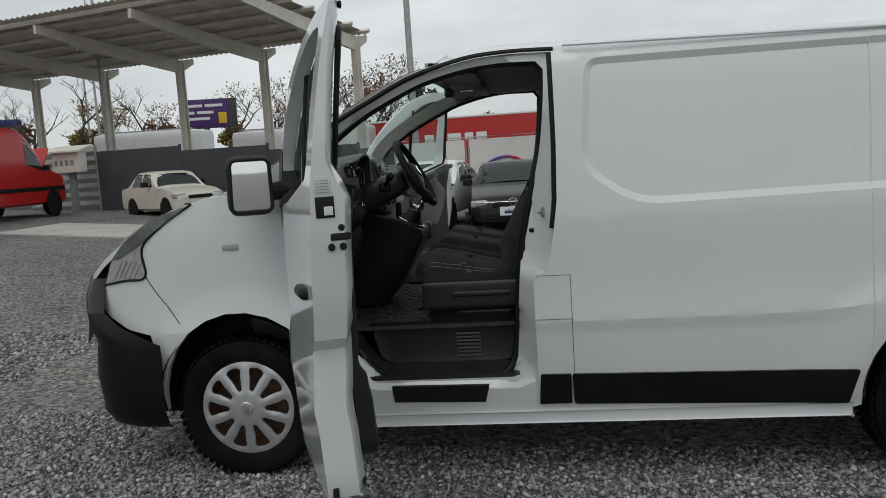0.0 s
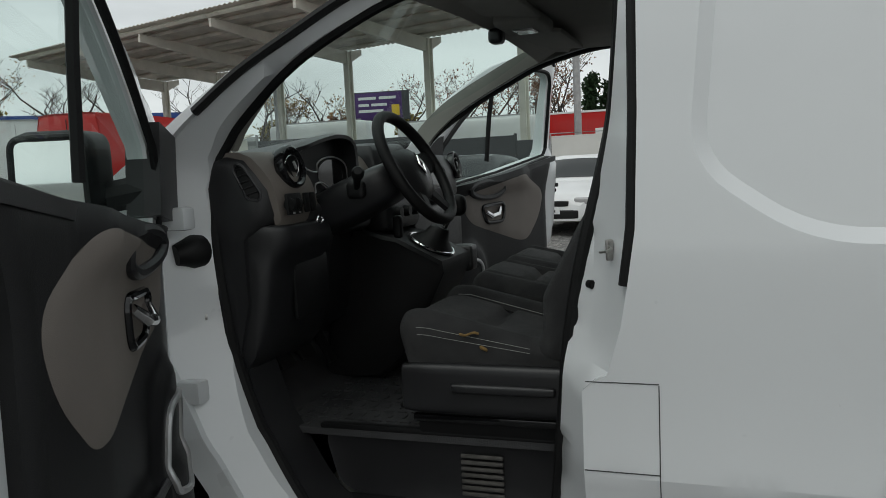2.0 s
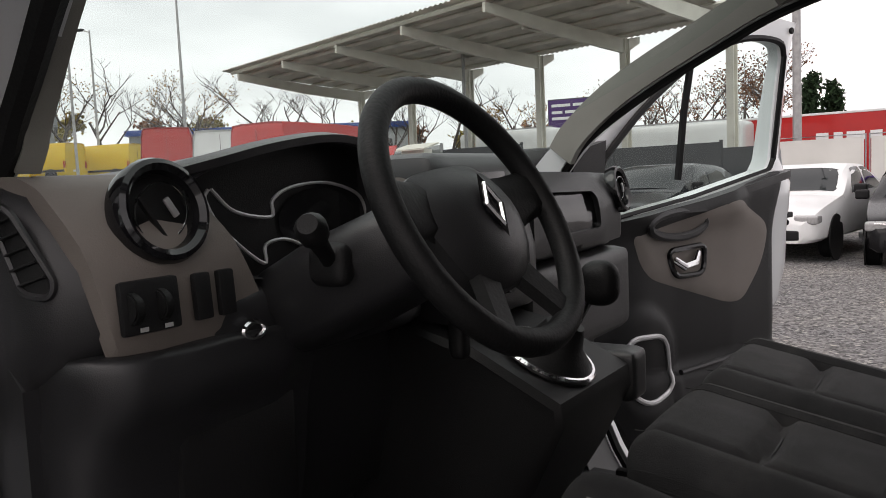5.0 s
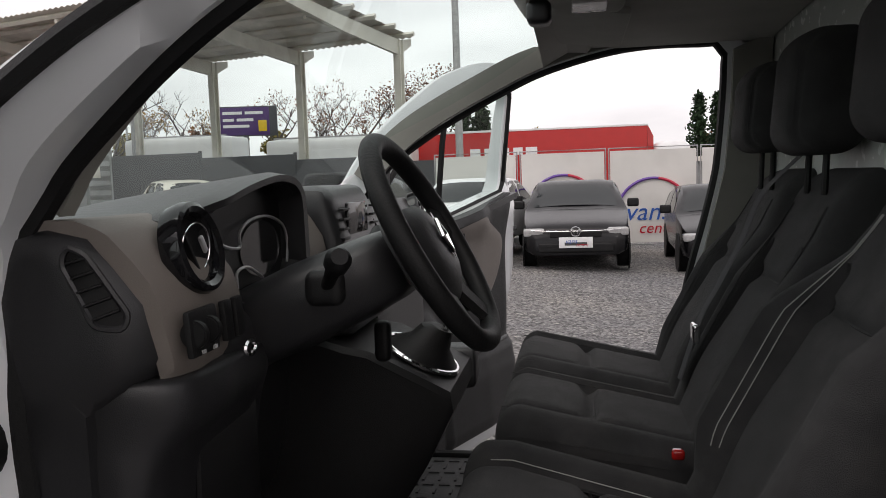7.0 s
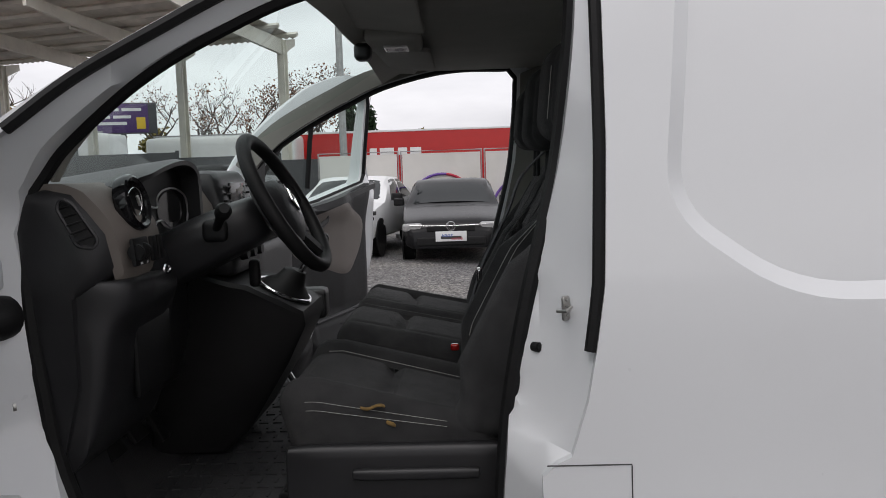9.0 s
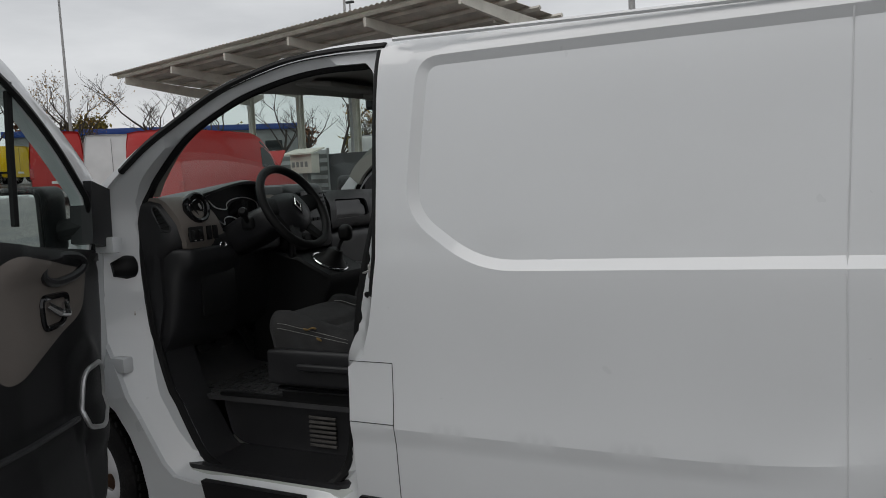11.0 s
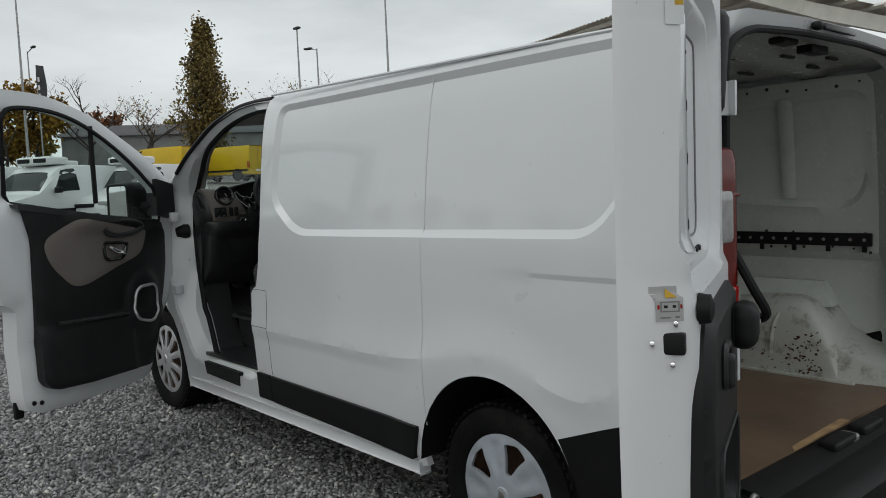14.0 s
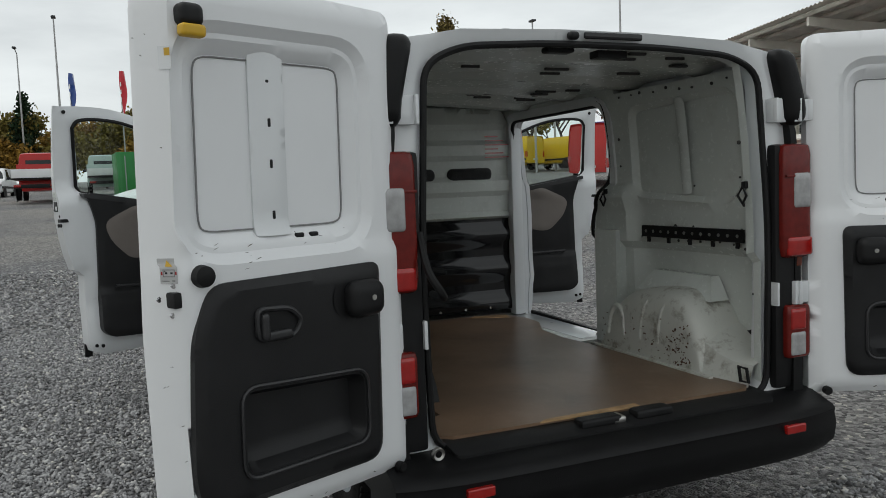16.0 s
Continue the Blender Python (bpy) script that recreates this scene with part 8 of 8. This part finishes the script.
# banner fence behind the cars
BANNER = mat("white_banner_mesh", (0.62, 0.61, 0.58), 0.8, vary=0.06, scale=1.5, bump=0.2, bump_scale=8)
GALV = mat("galvanised_tube", (0.38, 0.38, 0.38), 0.5, 0.6, vary=0.15)
ARC_R = paint("red_arc_print", (0.45, 0.03, 0.06), 0.7)
ARC_P = paint("violet_arc_print", (0.13, 0.06, 0.3), 0.7)
for k in range(4):
    x0 = -2.3 + k * 2.0
    y0 = 16.7
    gz = ground_z(x0 + 1.0, y0)
    top_ = 2.0 - gz
    bf = empty("banner_fence", pose(x0, y0, gz), "site fence panel hung with a white printed banner" if k else "site fence panel hung with a plain pale sheet", "fence", group="banner fence panels")
    part("tube_frame", tube([(0.03, 0, 0.1), (0.03, 0, top_), (1.96, 0, top_), (1.96, 0, 0.1)], 0.022, 6, True), GALV, bf)
    part("banner", sheet([(0.06, 0.15), (1.93, 0.15), (1.93, top_ - 0.06), (0.06, top_ - 0.06)], [], lambda u, z: (u, -0.03 + 0.012 * math.sin(u * 5 + k) * math.sin(z * 4), z), 0.12, lambda u, z: (u, -0.02, z)), BANNER, bf, "white printed banner" if k else "plain pale sheet")
    for xx in (0.03, 1.96):
        part("foot", box(xx - 0.1, -0.3, 0.0, xx + 0.1, 0.3, 0.12, 0.02), PANEL_L, bf)
    if k == 0:
        continue
    arcp = [(1.0 + 0.82 * math.cos(a), -0.05, 0.75 + 0.85 * math.sin(a)) for a in [math.pi * (1.02 - q / 24 * 1.04) for q in range(25)]]
    part("printed_arc", tube(arcp[:14], 0.035, 6), ARC_P, bf, "violet arc")
    part("printed_arc", tube(arcp[13:], 0.035, 6), ARC_R, bf, "red arc")
    words("vans", 0.58, pose(0.36, -0.05, 0.66, 90, 0, 0), TXT_BLUE, bf, "blue lettering")
    words("centre", 0.36, pose(0.66, -0.05, 0.36, 90, 0, 0), TXT_RED, bf, "red lettering")

tr_ = empty("lorry", pose(-7.7, 36.8, ground_z(0, 36.8), 0, 0, 0), "red box lorry trailer with a white cab behind the fence", "truck")
part("trailer", box(0, 0, 1.1, 12.0, 2.5, 3.95, 0.06), RED, tr_, "red curtain-side trailer")
part("trailer_edge", box(-0.02, -0.02, 3.88, 12.02, 0.02, 3.98, 0.02), OWH, tr_)
part("trailer_nose", loft([[(12.0, 0, 1.1), (12.0, 2.5, 1.1), (12.0, 2.5, 3.95), (12.0, 0, 3.95)], [(12.3, 0.3, 1.3), (12.3, 2.2, 1.3), (12.3, 2.2, 3.4), (12.3, 0.3, 3.4)]]), RED, tr_)
part("cab", puff(12.3, 0.0, 0.8, 14.0, 2.5, 3.15, 0.4), OWH, tr_, "white lorry cab")
part("cab_side_window", box(12.9, -0.02, 1.8, 13.7, 0.02, 2.5, 0.05), DARK, tr_)
for x, w in ((3.6, 0.5), (4.3, 0.35), (4.8, 0.7), (5.7, 0.45), (6.3, 0.55)):
    part("logo_bar", box(x, -0.035, 2.75, x + w, -0.022, 3.1, 0.01), OWH, tr_)
for x in (1.2, 2.5, 3.8, 13.2):
    part("wheel", lathe([(0.2, -0.15), (0.5, -0.15), (0.5, 0.15), (0.2, 0.15)], 20, m=pose(x, 0.3, 0.5, 90, 0, 0)), TYRE, tr_)
# long white trailers and vans beyond the dark fence
for x, y, L2, z1 in ((-13.5, 34.0, 7.0, 2.95), (-22.0, 36.0, 6.0, 3.0)):
    wb_ = empty("box_van", pose(x, y, ground_z(x, y)), "white box van beyond the fence", "van")
    part("box", puff(0, 0, 0.9, L2, 2.2, z1, 0.25), OWH, wb_)
    part("chassis", box(0.3, 0.2, 0.5, L2 - 0.3, 2.0, 0.9), BUMPER, wb_)
    part("roof_rail", box(0.4, 0.15, z1, L2 - 0.4, 0.2, z1 + 0.06), GALV, wb_)
    for q in (0.9, L2 - 1.2):
        part("wheel", lathe([(0.15, -0.12), (0.35, -0.12), (0.35, 0.12), (0.15, 0.12)], 16, m=pose(q, 0.15, 0.35, 90, 0, 0)), TYRE, wb_)

# billboard
PURPLE = mat("purple_poster", (0.055, 0.015, 0.12), 0.5, vary=0.15, scale=0.8)
bb = empty("billboard", pose(-22.7, 53.2, ground_z(-22.7, 53.2), 0, 0, 12), "purple roadside billboard with unreadable lettering", "billboard")
part("panel", box(-1.85, -0.1, 3.95, 1.75, 0.1, 5.95, 0.03), PURPLE, bb)
part("panel_frame", box(-1.9, -0.06, 3.87, 2.3, 0.12, 6.03, 0.03), PANEL_D, bb)
part("yellow_notice", box(0.95, -0.13, 4.2, 1.55, -0.11, 5.0, 0.01), YEL, bb)
for z, x0, w in ((5.45, -1.6, 1.4), (5.45, 0.0, 1.3), (4.95, -1.6, 0.8), (4.95, -0.6, 1.2), (4.5, -1.6, 1.9)):
    part("text_bar", box(x0, -0.12, z, x0 + w, -0.105, z + 0.2), OWH, bb)
part("leg", tube([(0, 0, 0), (0, 0, 3.9)], 0.2, 8), PANEL_D, bb)


# ---- lamp posts and flags ----
def lamp_post(x, y, h, arm=0.0, rz=0, r=0.09):
    lp = empty("street_lamp", pose(x, y, ground_z(x, y), 0, 0, rz), "tall grey steel lamp post", "street lamp", "yard lamp posts")
    part("pole", tube([(0, 0, 0), (0, 0, h * 0.5), (0, 0, h)], [r, r * 0.8, r * 0.5], 10), GALV, lp)
    if arm:
        part("arm", tube([(0, 0, h - 0.1), (arm, 0, h + 0.05)], r * 0.45, 6), GALV, lp)
    part("lantern", puff(arm - 0.1 if arm else -0.3, -0.14, h, arm + 0.55 if arm else 0.3, 0.14, h + 0.14, 0.05), PANEL_D, lp, "flat lantern")
for a in ((-2.3, 21.0, 13.5, 0, 0, 0.12), (-33.5, 26.9, 12.2, 0, 0), (-40.0, 24.6, 9.9, 0, 0), (-41.5, 27.0, 9.0, 0.5, 200), (-44.5, 9.2, 11.5, 0, 0), (-52.0, -4.5, 11.5, 0, 0), (-25.5, 43.0, 12, 0, 0), (-62, 14, 10, 1.5, 0), (-60, 2, 10.5, 1.6, 10), (-66, -8, 11, 1.6, 0), (-30.5, 50.5, 12, 0, 0), (-17.4, 29.3, 13, 0, 0)):
    lamp_post(*a)


def flag(x, y, h, material, label):
    f = empty("flag", pose(x, y, ground_z(x, y), 0, 0, 20), label, "flag", "yard flags")
    part("pole", tube([(0, 0, 0), (0, 0, h)], 0.04, 6), GALV, f)
    part("cloth", sheet([(0.05, h - 2.7), (0.55, h - 2.7), (0.75, h - 0.15), (0.05, h)], [], lambda u, z: (u, 0.10 * math.sin(u * 7 + z * 1.6), z), 0.12, lambda u, z: (u, 0.10 * math.sin(u * 7 + z * 1.6) + 0.01, z)), material, f)
    for k in range(4):
        part("text_bar", box(0.22, -0.13, h - 2.3 + 0.45 * k, 0.38, -0.125, h - 2.05 + 0.45 * k), OWH, f)
for a in ((-42, 7.0, 7.6, TXT_RED, "red advertising flag on a pole"), (-44, 2.2, 7.4, PANEL_D, "dark advertising flag on a pole"), (-45, -0.8, 7.4, TXT_RED, "red advertising flag on a pole"), (-46, -3.6, 7.3, BLUE, "dark blue advertising flag on a pole"), (-43, 9.6, 7.4, PANEL_D, "dark advertising flag on a pole")):
    flag(*a)
bf2 = empty("beach_flag", pose(-13.2, 0.25, ground_z(-13.2, 0.25), 0, 0, 80), "violet and red drop-shaped advertising flag", "flag")
part("cloth", sheet(smooth_line([(0, 0.5), (0.25, 1.5), (0.42, 2.6), (0.35, 3.2), (0.05, 3.35)], 5) + [(-0.05, 2.0)], [], lambda u, z: (u, 0, z), 0.15, lambda u, z: (u, 0.012, z)), ARC_P, bf2)
part("red_field", sheet([(0.08, 2.2), (0.36, 2.3), (0.37, 3.1), (0.1, 3.15)], [], lambda u, z: (u, -0.006, z), 0.2), ARC_R, bf2)
part("white_bar", box(0.18, -0.012, 2.35, 0.26, -0.008, 2.95), OWH, bf2)
part("pole", tube([(-0.05, 0, 0), (-0.05, 0, 3.3)], 0.02, 6), GALV, bf2)
gc = empty("container", pose(-39, 1.5, ground_z(-39, 1.5), 0, 0, 95), "green sheet metal container", "container")
part("shell", box(-3, -1.2, 0, 3, 1.2, 2.4, 0.04), GREEN, gc)
part("door_bar", tube([(-2.6, -1.22, 0.2), (-2.6, -1.22, 2.2)], 0.03, 6), GALV, gc)

# ---- trees ----
BARK = mat("grey_brown_bark", (0.055, 0.045, 0.038), 0.95, vary=0.3, scale=5, bump=0.6, bump_scale=30)
def leaf_mat(name, c):
    m = mat(name, c, 0.8, vary=0.3, scale=0.6, spec=0.2)
    n, l = m.node_tree.nodes, m.node_tree.links
    gi_, hs = n.new("ShaderNodeNewGeometry"), n.new("ShaderNodeHueSaturation")
    mr = n.new("ShaderNodeMapRange")
    mr.inputs["To Min"].default_value, mr.inputs["To Max"].default_value = 0.45, 1.7
    l.new(gi_.outputs["Random Per Island"], mr.inputs["Value"])
    l.new(mr.outputs["Result"], hs.inputs["Value"])
    src = n["Principled BSDF"].inputs["Base Color"].links[0].from_socket
    l.new(src, hs.inputs["Color"])
    l.new(hs.outputs["Color"], n["Principled BSDF"].inputs["Base Color"])
    return m
LEAF_P = leaf_mat("olive_brown_poplar_leaves", (0.15, 0.115, 0.04))
LEAF_A = leaf_mat("amber_autumn_leaves", (0.20, 0.115, 0.02))
LEAF_O = leaf_mat("rusty_autumn_leaves", (0.15, 0.07, 0.035))
LEAF_G = leaf_mat("dark_conifer_needles", (0.02, 0.04, 0.018))
LEAF_Y = leaf_mat("yellow_green_leaves", (0.16, 0.13, 0.035))


def tree(x, y, h, spread, leaves=None, dens=0, seed=0, shape="round", label="bare leafless deciduous tree with thin twigs", lsize=0.22):
    """A tapered trunk that forks into limbs and twigs, with single leaves where the tree still has them."""
    rn = random.Random(seed)
    t = empty("tree", pose(x, y, ground_z(x, y) - 0.1, 0, 0, rn.uniform(0, 360)), label, "tree")
    bm = bmesh.new()
    tips = []

    def limb(p, d, ln, r, lev):
        pts, q = [p], p
        dd = d.copy()
        for k in range(3):
            dd = (dd + Vector((rn.uniform(-0.22, 0.22), rn.uniform(-0.22, 0.22), 0.10 if lev else 0.0))).normalized()
            q = q + dd * ln / 3
            pts.append(q)
        tube(pts, [r, r * 0.85, r * 0.7, r * 0.5], 5 if lev < 2 else 3, bm=bm, cap=False)
        if lev >= 2:
            tips.extend(pts[1:])
        if lev < (4 if shape == "round" else 3):
            for k in range(4 if lev == 0 else 3):
                f = rn.uniform(0.45, 1.0) if lev else rn.uniform(0.3, 1.0)
                i = min(2, int(f * 3))
                st = pts[i].lerp(pts[i + 1], f * 3 - i)
                a = rn.uniform(0, 6.28)
                out = Vector((math.cos(a), math.sin(a), 0))
                nd = (dd * (0.75 if shape == "round" else 1.2) + out * (spread if shape == "round" else 0.35)).normalized()
                limb(st, nd, ln * rn.uniform(0.5, 0.72), r * 0.5, lev + 1)

    if shape == "round":
        limb(Vector((0, 0, 0)), Vector((0, 0, 1)), h * 0.5, 0.018 * h, 0)
    elif shape == "column":
        # steep short branches all the way up, as on a poplar
        tube([(0, 0, 0), (0.1, 0, h * 0.5), (0, 0.1, h)], [0.25, 0.14, 0.03], 7, bm=bm)
        for k in range(210):
            f = 0.07 + 0.9 * k / 210
            rr = spread * (0.75 + 0.35 * math.sin(min(1, f / 0.45) * 1.57)) * (1 if f < 0.32 else max(0.05, 1 - ((f - 0.32) / 0.62) ** 1.15)) * rn.uniform(0.5, 1.15)
            a, z = rn.uniform(0, 6.28), h * f
            e = Vector((rr * math.cos(a), rr * math.sin(a), z + rr * rn.uniform(0.9, 1.7)))
            tube([(0, 0, z), tuple(e)], [0.035, 0.008], 3, bm=bm, cap=False)
            tips.extend([Vector((0, 0, z)).lerp(e, q) for q in (0.35, 0.6, 0.8, 0.95)])
    else:
        tube([(0, 0, 0), (0, 0, h)], [0.016 * h, 0.02], 6, bm=bm)
        for k in range(60):
            z = h * (0.15 + 0.82 * k / 60)
            rr = spread * (1 - k / 64) * rn.uniform(0.6, 1.05)
            a = rn.uniform(0, 6.28)
            e = Vector((rr * math.cos(a), rr * math.sin(a), z - 0.12 * rr))
            tube([(0, 0, z), tuple(e)], [0.03, 0.01], 3, bm=bm, cap=False)
            tips.extend([Vector((0, 0, z)).lerp(e, f) for f in (0.3, 0.5, 0.7, 0.85, 1.0)])
    part("trunk", bm, BARK, t, "grey bark trunk and limbs")
    if leaves and dens:
        lb_v, lb_f = [], []
        for p in tips:
            for k in range(dens):
                c = p + Vector((rn.gauss(0, 0.3), rn.gauss(0, 0.3), rn.gauss(0, 0.3))) * (1 if shape != "cone" else 0.6)
                u = Vector((rn.gauss(0, 1), rn.gauss(0, 1), rn.gauss(0, 1))).normalized() * lsize * rn.uniform(0.6, 1.3)
                v = u.cross(Vector((rn.gauss(0, 1), rn.gauss(0, 1), rn.gauss(0, 1)))).normalized() * lsize * 0.6
                i = len(lb_v)
                lb_v += [tuple(c - u * 0.5), tuple(c + v * 0.5), tuple(c + u * 0.5), tuple(c - v * 0.5)]
                lb_f.append((i, i + 1, i + 2, i + 3))
        me = bpy.data.meshes.new("crown")
        me.from_pydata(lb_v, [], lb_f)
        me.materials.append(leaves)
        ob = new("crown", me)
        ob.parent = t
        tagged(ob, "loose autumn crown", kind="stuff")
    return t


tree(-49.5, 22.4, 11.5, 1.8, LEAF_P, 14, 11, "column", "tall columnar poplar with thin brown leaves", 0.26)
bare = [(-47, 27.5, 9.5), (-48, 32, 8.5), (-44, 35, 8.5), (-46, 38, 8), (-41, 41, 9), (-38, 44, 8.5), (-52, 19, 8), (-35, 47, 8), (-31, 49, 9), (-53, 24, 7.5), (-27, 52, 8.5), (-56, 16, 8.5), (-50, 40, 9), (-36, 52, 8), (-44, 46, 8.5), (-58, 11, 7.5)]
for k, (x, y, h) in enumerate(bare):
    tree(x, y, h, 0.75, LEAF_A if k % 3 == 0 else None, 1 if k % 3 == 0 else 0, 30 + k, label="bare deciduous tree with a few brown leaves" if k % 3 == 0 else "bare leafless deciduous tree with thin twigs", lsize=0.16)
for k, (x, y, h, lf, d) in enumerate(((-24, 62, 9.5, LEAF_O, 1), (-19.5, 60, 9.5, LEAF_O, 1), (-15, 58, 10, LEAF_O, 2), (-11.5, 56, 9.5, LEAF_O, 2), (-8, 52, 9, LEAF_O, 2), (-33, 58, 7.5, LEAF_A, 2), (-29, 61, 7, LEAF_A, 1), (-20, 66, 10, None, 0), (-12, 64, 10, None, 0))):
    tree(x, y, h, 0.8, lf, d, 60 + k, label="autumn tree with thin rusty leaves" if lf else "bare leafless deciduous tree with thin twigs", lsize=0.2)
for k, (x, y, h, lf, d) in enumerate(((-58, 13.5, 8.5, LEAF_A, 7), (-62, 8, 7.5, LEAF_Y, 10), (-66, 3, 7.0, LEAF_Y, 12), (-64, -2, 6.5, LEAF_Y, 12), (-68, -5.5, 6.5, LEAF_A, 12), (-70, -10, 6.5, LEAF_Y, 12), (-67, -14, 6.5, LEAF_A, 12), (-60, 10.5, 6.5, LEAF_A, 8), (-72, -1, 7, LEAF_Y, 12), (-63, 5.5, 6.5, LEAF_Y, 10), (-73, -18, 7, LEAF_Y, 12), (-66, -22, 6.5, LEAF_A, 12), (-61, 1, 6.0, LEAF_A, 10), (-62, -5, 5.5, LEAF_Y, 12), (-63, -10, 5.5, LEAF_A, 12), (-64, -17, 6, LEAF_Y, 12))):
    tree(x, y, h, 0.9, lf, d, 90 + k, label="broad autumn tree with amber leaves", lsize=0.36)
for k, (x, y, h, sp) in enumerate(((-6.2, 50, 6.9, 1.5), (-5.2, 51, 6.4, 1.4), (10.9, 66.5, 8.9, 1.75), (12.5, 67, 9.0, 1.7), (3.4, 70, 5.6, 1.0), (-67, -8, 8.0, 2.2))):
    tree(x, y, h, sp, LEAF_G, 9, 130 + k, "cone", "dense dark green conifer beyond the fence", 0.34)
# far hedge line and low sheds close the view
for k in range(40):
    a = math.radians(-20 + k * 4.6)
    hx, hy = -95 * math.sin(a), 95 * math.cos(a)
    tree(hx, hy, 5.5 + 2.0 * random.Random(k).random(), 0.9, LEAF_Y if k % 2 else LEAF_O, 2, 200 + k, label="distant autumn tree along the horizon", lsize=0.55)
shed = empty("warehouse", pose(-52, 52, ground_z(-52, 52), 0, 0, 40), "low grey warehouse with a blue roof edge", "building")
part("wall", box(-12, -4, 0, 12, 4, 3.6, 0.02), PANEL_L, shed)
part("roof", box(-12.3, -4.3, 3.6, 12.3, 4.3, 4.1, 0.02), BLUE, shed)
for k in range(8):
    part("window", box(-10.5 + k * 2.8, -4.06, 1.4, -9 + k * 2.8, -3.98, 2.6), DARK, shed)
shed2 = empty("warehouse", pose(-62, 26, ground_z(-62, 26), 0, 0, 60), "low brown warehouse roof beyond the vans", "building")
part("wall", box(-9, -4, 0, 9, 4, 3.2, 0.02), PANEL_L, shed2)
part("roof", loft([[(-9.3, -4.3, 3.2), (-9.3, 0, 4.4), (-9.3, 4.3, 3.2)], [(9.3, -4.3, 3.2), (9.3, 0, 4.4), (9.3, 4.3, 3.2)]]), BUMPER, shed2)
slab = loft([[(-10.9, 12.3, z), (-2.0, 9.6, z), (-2.0, 12.6, z), (-10.9, 15.0, z)] for z in (0.0, 0.03)])
bmesh.ops.subdivide_edges(slab, edges=slab.edges[:], cuts=6, use_grid_fill=True)
for v in slab.verts:
    v.co.z += ground_z(v.co.x, v.co.y)
tagged(link("pavement", slab, mat("pale_concrete", (0.42, 0.40, 0.37), 0.85, vary=0.12, scale=1.2, dirt=0.4)), "pale concrete slab in the yard", "pavement", kind="structure")

shed3 = empty("shed", pose(5.4, 40, ground_z(7, 40)), "low pale shed behind the banner fence", "shed")
part("wall", box(0, 0, 0, 9, 5, 2.5, 0.02), PANEL_L, shed3)
part("roof", box(-0.2, -0.3, 2.5, 9.2, 5.3, 2.75, 0.02), ROOFS, shed3)
